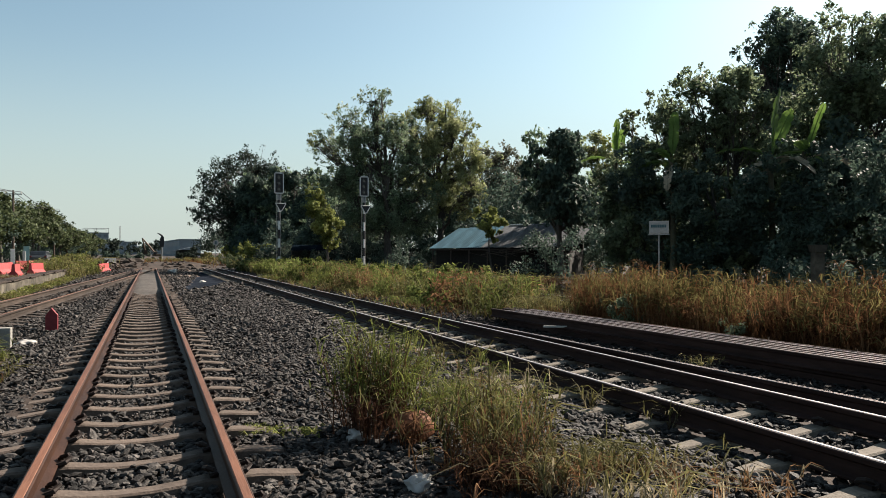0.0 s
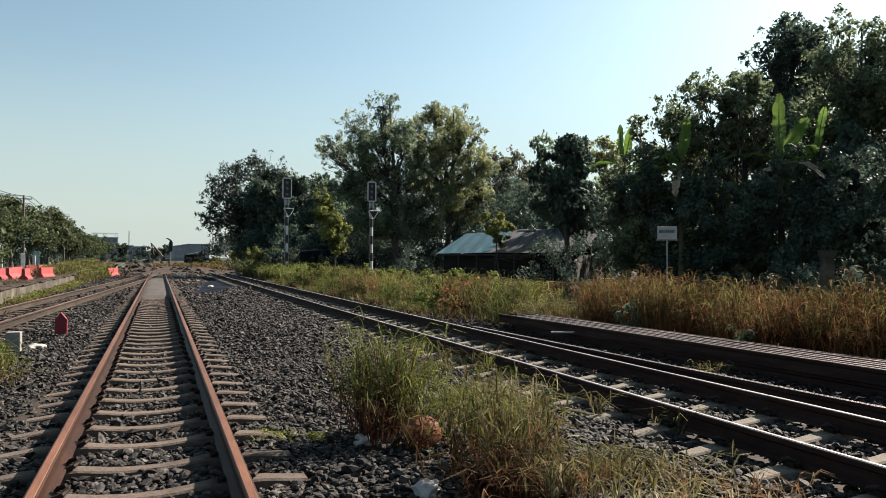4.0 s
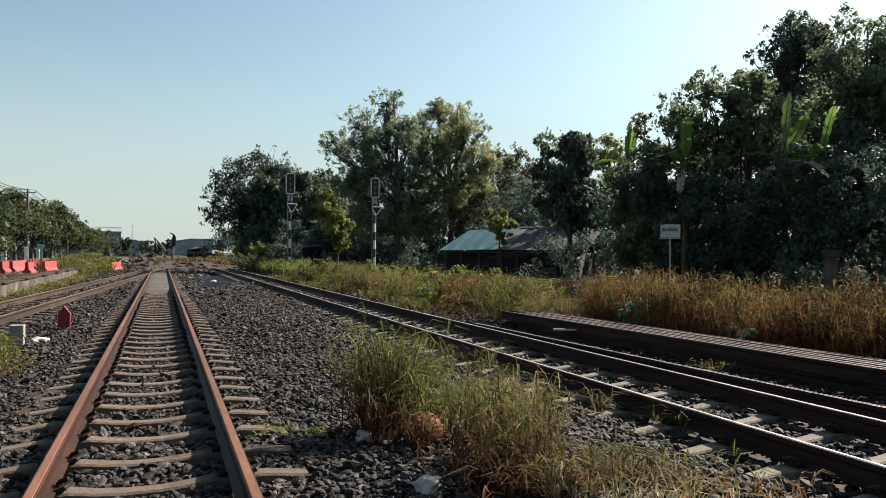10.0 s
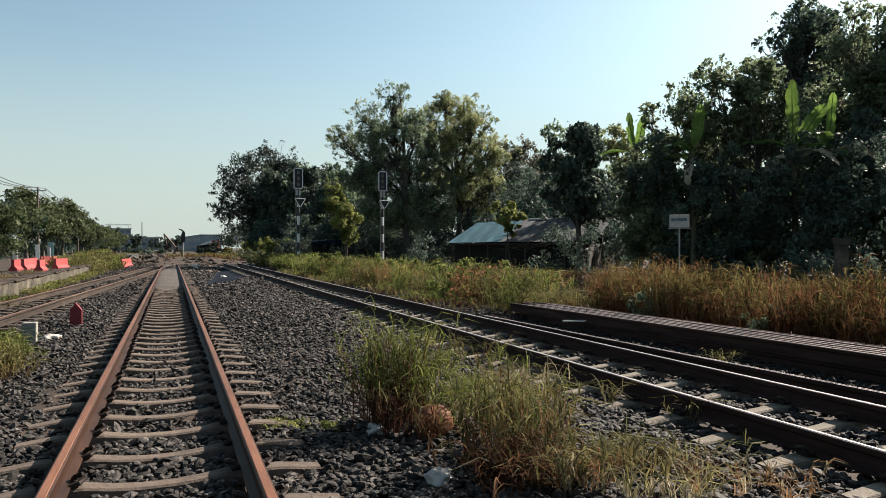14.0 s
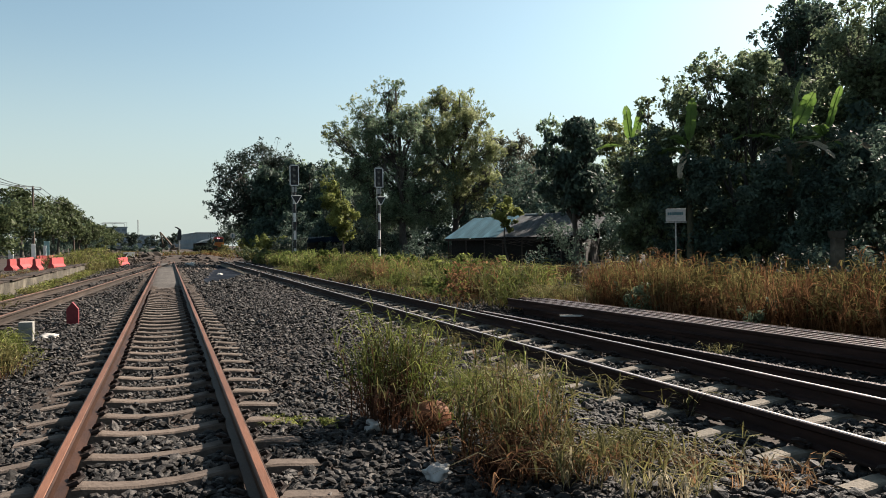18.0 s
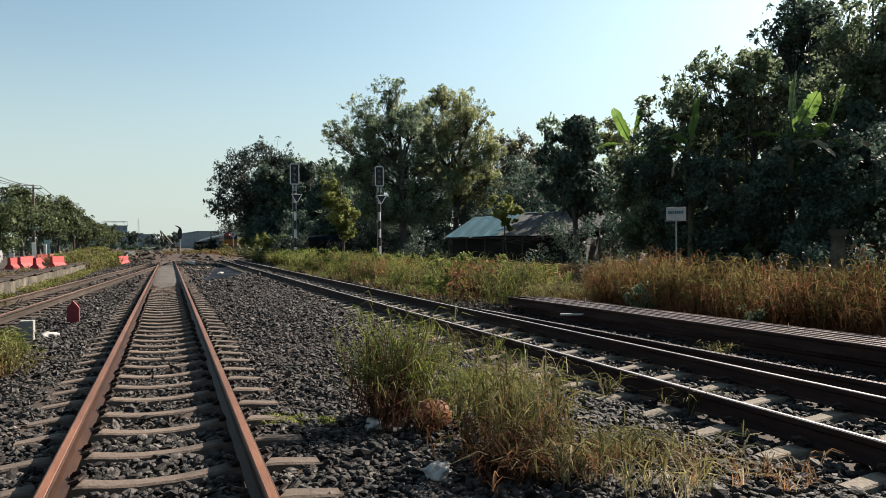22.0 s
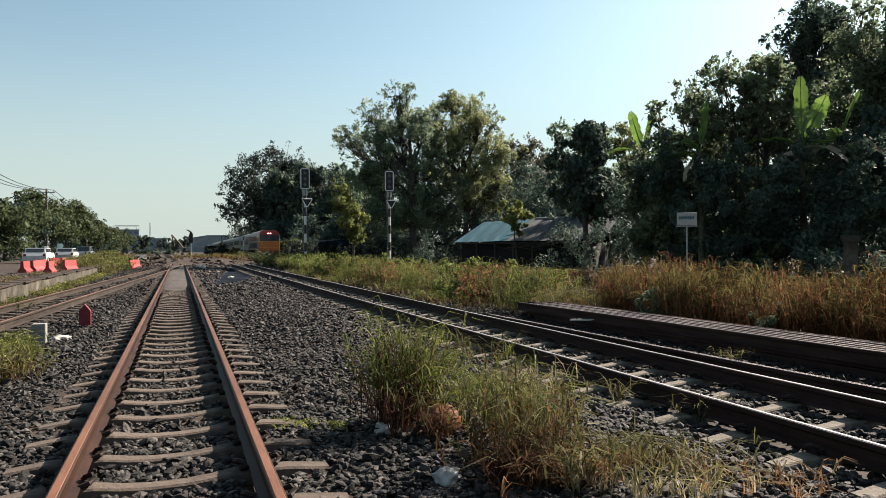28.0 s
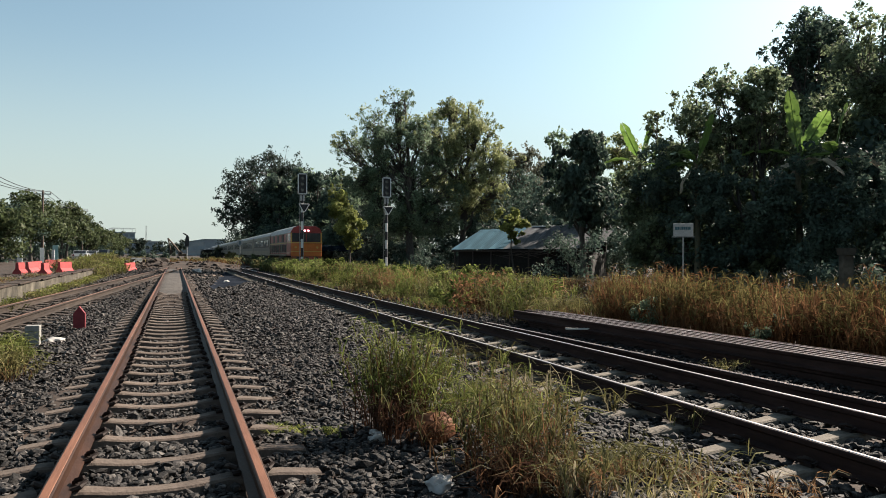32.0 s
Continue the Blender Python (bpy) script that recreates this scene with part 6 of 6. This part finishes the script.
stick = tagged(part("stick", bm_of(lambda bm: box(bm, -0.24, 0.24, -0.02, 0.02, 0.0, 0.03, 0.004)), "white"), "short pale stick lying on the loose rails", "stick")
stick.matrix_basis = pose(6.35, 10.4, 0.14, 0, 0, -25)


def excavator():
    e = thing("excavator", pose(1.6, 178, 0.0, 0, 0, 8), "brown tracked excavator with its boom raised and bent", "excavator")
    for s in (-1, 1):
        part("crawler", bm_of(lambda bm: box(bm, s * 0.8 - 0.22, s * 0.8 + 0.22, -1.4, 1.4, 0.0, 0.55, 0.2)), "bogie", e)
    part("upper_body", bm_of(lambda bm: box(bm, -0.8, 0.9, -0.9, 1.6, 0.6, 1.15, 0.12)), "excavator", e)
    cabn = part("cab", bm_of(lambda bm: box(bm, -0.8, -0.1, -1.0, 0.2, 0.7, 1.75, 0.1)), "excavator", e)
    part("window", bm_of(lambda bm: box(bm, -0.72, -0.18, -1.03, -0.98, 1.1, 1.65, 0.02)), "glass_dark", cabn)
    part("boom", bm_of(lambda bm: (rod(bm, (-0.3, -0.6, 0.9), (-1.6, -1.1, 2.7), 0.27, 0.22, 8), rod(bm, (-1.6, -1.1, 2.7), (-3.25, -1.6, 4.6), 0.22, 0.15, 8))), "excavator", e)
    part("ram", bm_of(lambda bm: rod(bm, (-0.5, -0.8, 1.0), (-1.9, -1.3, 2.5), 0.09, n=8)), "steel", e)
    part("dipper", bm_of(lambda bm: rod(bm, (-3.3, -1.6, 4.7), (-2.75, -1.7, 1.9), 0.17, 0.12, 8)), "excavator", e)
    part("bucket", bm_of(lambda bm: prism(bm, [(-2.2, 2.0), (-1.4, 1.9), (-1.2, 1.3), (-1.7, 1.0)], "x", -3.0, -2.4)), "bogie", e)


excavator()


def far_signal():
    s = thing("hooded_signal", pose(1.75, 118, 0.2), "black signal with a curved hood, seen from the side", "railway signal")
    part("post", bm_of(lambda bm: rod(bm, (0, 0, 0), (0, 0, 2.2), 0.11, n=10)), "steel", s)
    part("signal_head", bm_of(lambda bm: prism(bm, [(-0.3, 2.1), (0.28, 2.1), (0.34, 2.6), (0.34, 3.5), (0.16, 3.85), (-0.1, 3.7), (-0.24, 3.3)], "y", -0.25, 0.25)), "black", s)
    part("hood", bm_of(lambda bm: (rod(bm, (0.1, 0, 3.75), (-0.28, 0, 4.05), 0.13, 0.1, 8), rod(bm, (-0.25, 0, 4.02), (-0.6, 0, 4.15), 0.1, 0.06, 8))), "black", s)
    d = thing("disc_sign", pose(7.46, 91, -0.1, 0, 0, -5), "round white disc sign on a thin post", "sign")
    part("post", bm_of(lambda bm: rod(bm, (0, 0, -0.1), (0, 0, 2.7), 0.05, n=8)), "steel", d)
    disc = part("disc", bm_of(lambda bm: rod(bm, (0, -0.05, 2.7), (0, -0.08, 2.7), 0.33, n=24)), "white", d)
    part("figure_bar", bm_of(lambda bm: box(bm, -0.07, 0.07, -0.09, -0.081, 2.5, 2.9)), "ink", disc)


far_signal()


def block(x, y, w, d, h, label, turn=0, storeys=4, bays=6, wall="facade", frame_top=False):
    b = thing("apartment_block", pose(x, y, 0, 0, 0, turn), label, "building")
    part("wall", bm_of(lambda bm: box(bm, -w / 2, w / 2, 0, d, -1, h)), wall, b)
    part("roof", bm_of(lambda bm: box(bm, -w / 2 - 0.3, w / 2 + 0.3, -0.3, d + 0.3, h, h + 0.4)), "roof_grey", b)
    fl, bw = h / storeys, w / bays
    me = None
    for i in range(storeys):
        for j in range(bays):
            win = part("window", bm_of(lambda bm: box(bm, -bw * 0.3, bw * 0.3, -0.06, 0.02, -fl * 0.22, fl * 0.25)), "hazed_glass", b)
            win.location = (-w / 2 + (j + 0.5) * bw, 0, (i + 0.5) * fl)
    if frame_top:
        def frame_bars(bm):
            for a in (-w / 2, 0, w / 2):
                for c in (0, d):
                    rod(bm, (a, c, h), (a, c, h + 2.6), 0.12, n=6)
            for c in (0, d):
                rod(bm, (-w / 2, c, h + 2.6), (w / 2, c, h + 2.6), 0.12, n=6)
        part("roof_frame", bm_of(frame_bars), "steel", b)
    return b


block(-26.5, 430, 12, 14, 12.0, "pale grey apartment block with an open frame on its roof", 8, 4, 4, frame_top=True)
block(-15.5, 520, 16, 14, 8.5, "low grey building beyond the yard", 0, 3, 5)
block(-5.0, 620, 12, 14, 6.5, "distant low grey building", 0, 2, 4)
block(4.0, 660, 16, 16, 5.5, "distant low building in haze", 0, 2, 5)
block(9.5, 381.5, 77, 9, 7.2, "long low grey building along the running line", -85.5, 2, 14)
block(-32.0, 640, 26, 16, 11.0, "distant row of low grey houses", 0, 3, 7)
block(7.4, 690, 3.4, 12, 10.6, "narrow distant grey tower", 0, 5, 1)


def mast(x, y, h):
    m = thing("lattice_mast", pose(x, y, 0), "thin lattice radio mast", "mast")
    def legs(bm):
        for a in range(3):
            c, s = math.cos(a * 2.094), math.sin(a * 2.094)
            rod(bm, (c * 0.8, s * 0.8, 0), (c * 0.35, s * 0.35, h), 0.1, n=5)
        for k in range(14):
            z = h * k / 14
            r = 0.8 - 0.45 * k / 14
            for a in range(3):
                b = a + 1
                rod(bm, (r * math.cos(a * 2.094), r * math.sin(a * 2.094), z), (r * math.cos(b * 2.094), r * math.sin(b * 2.094), z + h / 14), 0.05, n=4)
    part("lattice", bm_of(legs), "steel", m)


mast(-19.0, 545, 20)


def hut():
    h = thing("far_shed", pose(8.6, 190, 0.1, 0, 0, 0), "long low shed with a pale metal roof", "shed")
    part("wall", bm_of(lambda bm: box(bm, -2.3, 2.3, 0, 9, 0, 2.1)), "shaded_wood", h)
    part("roof", bm_of(lambda bm: prism(bm, [(-2.6, 1.8), (2.5, 2.95), (2.5, 3.05), (-2.6, 1.9)], "y", -0.6, 10.5)), "roof_grey", h)


hut()
thicket("far_trees", "hazy line of trees behind the yard", [(-52 + 4.2 * k, 300 + (k * 53 % 90), 2.2 + (k * 7 % 4) * 0.7, 4.5, 3.4) for k in range(14)], "leaf_grey", 14000, 0.8, 45, 260)
thicket("hut_bushes", "grey-green bushes round the far shed", [(9.5, 178, 1.4, 1.2, 2.0), (8.4, 172, 0.9, 1.3, 1.1), (9.5, 168, 1.0, 1.1, 1.5), (6.6, 182, 0.8, 1.2, 0.9)], "leaf_grey", 5000, 0.32, 92, 80)
thicket("low_bushes", "low olive bushes beside the running line", [(9.1, 128, 0.7, 1.0, 1.1), (8.2, 123, 0.5, 1.0, 0.8), (9.2, 136, 0.7, 0.9, 1.2), (8.6, 112, 0.4, 0.9, 0.6)], "grass_olive", 4500, 0.22, 93, 70)
thicket("far_trees_right", "distant trees beyond the running line", [(24 + 9 * k, 300 + (k * 53 % 80), 5.0 + (k * 7 % 4), 9.0, 6.0) for k in range(8)], "leaf_grey", 12000, 0.9, 46, 160)
thicket("yard_scrub", "low dark scrub and clutter across the far yard", [(-21 + 1.9 * k, 150 + (k * 41 % 50), 0.35 + (k % 3) * 0.2, 2.0, 0.8) for k in range(11)], "leaf_deep", 9000, 0.3, 94, 120)
thicket("roadside_hedge", "dark green hedge behind the roadside trees", [(-17.5 - (k % 3), 66 + 6 * k, 1.2 + (k % 3) * 0.4, 3.0, 1.6) for k in range(26)], "leaf_deep", 15000, 0.36, 47, 400)


def power_pole(x, y):
    p = thing("power_pole", pose(x, y, 0.1), "concrete power pole with cross-arm and wires", "power pole", "power poles")
    part("pole", bm_of(lambda bm: rod(bm, (0, 0, 0), (0, 0, 8.6), 0.16, 0.1, 10)), "concrete", p)
    part("cross_arm", bm_of(lambda bm: box(bm, -0.9, 0.9, -0.05, 0.05, 8.1, 8.22)), "steel", p)
    for a in (-0.8, 0, 0.8):
        part("insulator", bm_of(lambda bm: rod(bm, (a, 0, 8.22), (a, 0, 8.45), 0.05, n=8)), "white", p)


POLES = ((-14.7, 97.0), (-15.5, 62.0), (-14.6, 135.0))
for x, y in POLES:
    power_pole(x, y)
for (xa, ya), (xb, yb) in ((POLES[0], POLES[1]), (POLES[0], POLES[2])):
    for a in (-0.8, 0.0, 0.8):
        k = np.linspace(0, 1, 14)[:, None]
        pts = np.array([xa + a, ya, 8.55]) * (1 - k) + np.array([xb + a, yb, 8.55]) * k
        pts[:, 2] -= 0.7 * np.sin(k[:, 0] * np.pi)
        v, f = tubes([(pts, [0.034] * 14)], 5)
        tagged(raw("overhead_wire", v, f, "black"), "thin black overhead wire between the poles", "wire", "overhead wires")

# ---- road and cars ----
tagged(raw("road", [(-13.6, -260, 0.2), (-9.2, -260, 0.2), (-9.2, 400, 0.2), (-13.6, 400, 0.2)], [(0, 1, 2, 3)], "asphalt"), "grey asphalt road beside the yard", "road", kind="structure")


def car(mat, label, tall=1.38):
    c = thing("car", pose(-9.5, -40, 0.2), label, "car", "cars on the road")
    part("body", bm_of(lambda bm: prism(bm, [(-2.2, 0.3), (2.2, 0.3), (2.25, 0.75), (1.9, 0.95), (-2.1, 0.95), (-2.25, 0.7)], "x", -0.86, 0.86)), mat, c)
    part("cabin", bm_of(lambda bm: prism(bm, [(-2.0, 0.94), (1.1, 0.94), (0.5, tall), (-1.75, tall)], "x", -0.76, 0.76)), mat, c)
    part("rear_window", bm_of(lambda bm: prism(bm, [(-2.0, 1.02), (-1.97, 1.02), (-1.76, tall - 0.06), (-1.83, tall - 0.06)], "x", -0.66, 0.66)), "glass_dark", c)
    for s in (-1, 1):
        part("side_window", bm_of(lambda bm: prism(bm, [(-1.75, 1.0), (0.85, 1.0), (0.42, tall - 0.07), (-1.62, tall - 0.07)], "x", s * 0.765 - 0.008, s * 0.765 + 0.008)), "glass_dark", c)
        part("tail_light", bm_of(lambda bm: box(bm, s * 0.72 - 0.1, s * 0.72 + 0.1, -2.27, -2.2, 0.68, 0.88)), "red", c)
        for y in (-1.35, 1.4):
            w = part("tyre", bm_of(lambda bm: rod(bm, (s * 0.72, y, 0.31), (s * 0.89, y, 0.31), 0.31, n=18)), "rubber", c)
            part("rim", bm_of(lambda bm: rod(bm, (s * 0.88, y, 0.31), (s * 0.9, y, 0.31), 0.19, n=14)), "steel", w)
    return c


CARS = [car("car_dark", "dark grey car driving away along the road"), car("car_dark", "dark saloon car driving away along the road"),
        car("car_silver", "silver sport utility car driving away along the road", 1.6), car("car_white", "white car driving away along the road"),
        car("car_white", "white saloon car following along the road")]


# ---- banana plants ----
def banana_leaf(length, width, arch, seed, mat, parent):
    """A long leaf on a stout midrib, folded along it and torn at its edges, rising along z and arching to -y."""
    rng = random.Random(seed)
    bm = bmesh.new()
    n, rows = 15, []
    for i in range(n + 1):
        f = i / n
        a = arch * f * f
        y, z = -length * arch * 0.45 * f * f, length * f * (1 - 0.3 * arch * f)
        w = width / 2 * min(1.0, 0.35 + (f - 0.14) * 3.5) * (1 - max(0.0, f - 0.75) ** 2 * 12) if f > 0.14 else 0.03
        w = max(0.02, w)
        rows.append((y, z, w))
    for s in (-1, 1):
        i = 0
        while i < n:
            run = rng.choice((2, 3, 4))
            j = min(n, i + run)
            drop = rng.uniform(0.0, 0.5)
            prev = None
            for q in range(i, j + 1):
                y, z, w = rows[q]
                shrink = 0.86 if q in (i, j) else rng.uniform(0.95, 1.05)
                pr = (bm.verts.new((s * 0.012, y, z)), bm.verts.new((s * w * 0.55, y + 0.06 * w - drop * 0.3 * w, z + 0.02)), bm.verts.new((s * w * shrink, y + 0.35 * w * rng.uniform(0.5, 1.2) - drop * w, z + 0.03)))
                if prev:
                    for u in range(2):
                        bm.faces.new((prev[u], prev[u + 1], pr[u + 1], pr[u]))
                prev = pr
            i = j
    leaf = part("leaf", bm, mat, parent, smooth=True)
    v, f = tubes([([(0, y, z) for y, z, w in rows], [0.03 * (1 - 0.8 * i / n) for i in range(n + 1)])], 6)
    raw("midrib", v, f, mat, leaf, smooth=True)
    return leaf


def banana(x, y, height, leaves, seed, label):
    b = thing("banana_plant", pose(x, y, -0.1), label, "banana plant", "banana plants")
    ts = np.linspace(0, 1, 6)
    v, f = tubes([(np.stack([0.05 * np.sin(4 * ts), 0.05 * ts, height * ts], 1), 0.14 - 0.06 * ts)], 10)
    raw("stem", v, f, "banana_stem", b, smooth=True)
    out = []
    for k, (turn, tilt, length, width, arch, mat) in enumerate(leaves):
        lf = banana_leaf(length, width, arch, seed * 10 + k, mat, b)
        lf.matrix_basis = pose(0, 0, height - 0.15 - 0.03 * k) @ pose(0, 0, 0, 0, 0, turn) @ pose(0, 0, 0, tilt, 0, 0)
        out.append((lf, turn, tilt, height - 0.15 - 0.03 * k))
    return out


G, DRY = "banana", "banana_dry"
BANANA_L = banana(18.26, 25.41, 5.52, [(-60, 12, 1.9, 0.42, 0.2, G), (120, 10, 1.7, 0.4, 0.15, G), (30, 50, 1.9, 0.5, 0.7, G), (-140, 60, 1.8, 0.5, 0.8, G), (80, 75, 1.7, 0.5, 1.0, G)], 1, "banana plant with two upright sunlit leaves")
BANANA_M = banana(17.95, 21.53, 5.00, [(60, 8, 1.9, 0.45, 0.2, G), (-70, 55, 2.0, 0.5, 0.9, G), (-160, 70, 1.9, 0.5, 1.0, G), (150, 60, 1.8, 0.5, 0.9, G), (-110, 120, 1.4, 0.3, 0.9, DRY)], 2, "banana plant half buried in creepers")
BANANA_R = banana(19.97, 18.85, 4.99, [(-30, 5, 2.4, 0.46, 0.2, G), (150, 8, 1.9, 0.56, 0.3, G), (-120, 60, 2.2, 0.5, 0.8, G), (70, 65, 2.2, 0.5, 0.9, G), (10, 80, 2.0, 0.5, 1.0, DRY), (-90, 95, 1.8, 0.45, 1.0, DRY)], 3, "tall banana plant with a broad upright leaf")
BANANA_Q = banana(20.79, 18.14, 4.94, [(140, 12, 1.9, 0.36, 0.2, G), (-60, 55, 2.1, 0.5, 0.8, G), (60, 75, 2.0, 0.5, 1.0, DRY), (-150, 80, 2.0, 0.45, 1.0, DRY)], 4, "banana plant with torn dry leaves")


CAR_RUNS = ((0, 92.5, 8.3), (6, 74.7, 10.5), (23, 62.5, 8.2), (24.5, 61.3, 7.5), (27.5, 66.6, 8.4))


def motions():
    stops = ((0, 394.0), (10, 286.0), (20, 177.5), (22, 155.0), (23, 144.3), (24, 134.0), (25, 124.3), (26, 115.4), (27, 107.2), (28, 99.0), (29, 90.8), (30, 82.4), (31, 73.6), (32, 64.5))
    def at(y):
        return pose(train_x(y), y, 0.152, 0, 0, -0.716)
    walk(LOCO, [(t, at(y)) for t, y in stops])
    for k, c in enumerate(COACHES):
        walk(c, [(t, at(y + 16.6 + 21.0 * k)) for t, y in stops])
    # cars: metres ahead of the eye at each time, at an even pace
    for c, (t0, y0, pace) in zip(CARS, CAR_RUNS):
        lo, hi = y0 - pace * t0, y0 + pace * (32 - t0)
        walk(c, [(0, pose(-11.3, lo, 0.205)), (32, pose(-11.3, hi, 0.205))])
    # leaves that turn in the wind: seconds and how far the blade stands edge-on (0 broad, 1 edge-on)
    tall = ((0, 0.75), (1, 0.7), (2, 0.35), (3, 0.1), (4.5, 0.5), (6, 0.85), (7, 0.25), (8, 0.9), (9, 0.8), (10, 0.6), (11, 0.85), (12, 0.85), (13, 0.8), (14, 0.3), (15.5, 0.7),
            (17, 0.85), (19, 0.75), (20, 0.55), (21, 0.85), (22, 0.75), (23, 0.35), (24, 0.1), (25, 0.15), (26.5, 0.3), (28, 0.1), (29, 0.25), (30, 0.4), (31, 0.1), (32, 0.0))
    second = ((0, 0.5), (1, 0.25), (3, 0.3), (6, 0.6), (8, 0.2), (10, 0.4), (12, 0.6), (14, 0.3), (17, 0.4), (20, 0.6), (23, 0.8), (25, 0.7), (28, 0.75), (30, 0.5), (32, 0.8))
    left = ((0, 0.6), (2, 0.4), (3, 0.55), (6, 0.7), (8, 0.5), (10, 0.7), (12, 0.5), (14, 0.6), (17, 0.5), (19, 0.3), (21, 0.15), (24, 0.0), (26, 0.3), (28, 0.2), (30, 0.6), (32, 0.1))
    for plant, i, table, phase, slant in ((BANANA_R, 0, tall, 0.0, -6), (BANANA_Q, 0, second, 1.0, 0), (BANANA_L, 0, left, 2.0, -22), (BANANA_L, 1, second, 3.0, 8), (BANANA_M, 0, second, 4.0, 0), (BANANA_R, 1, left, 5.0, 24), (BANANA_M, 4, left, 6.0, 0)):
        leaf, turn, tilt, z = plant[i]
        base = -46 if i == 0 or slant else turn
        walk(leaf, [(t, pose(0, 0, z) @ pose(0, 0, 0, 0, 0, base + 85 * e) @ pose(0, 0, 0, tilt + 4 * math.sin(1.1 * t + phase), slant + 5 * math.sin(0.7 * t + phase), 0)) for t, e in table])


motions()
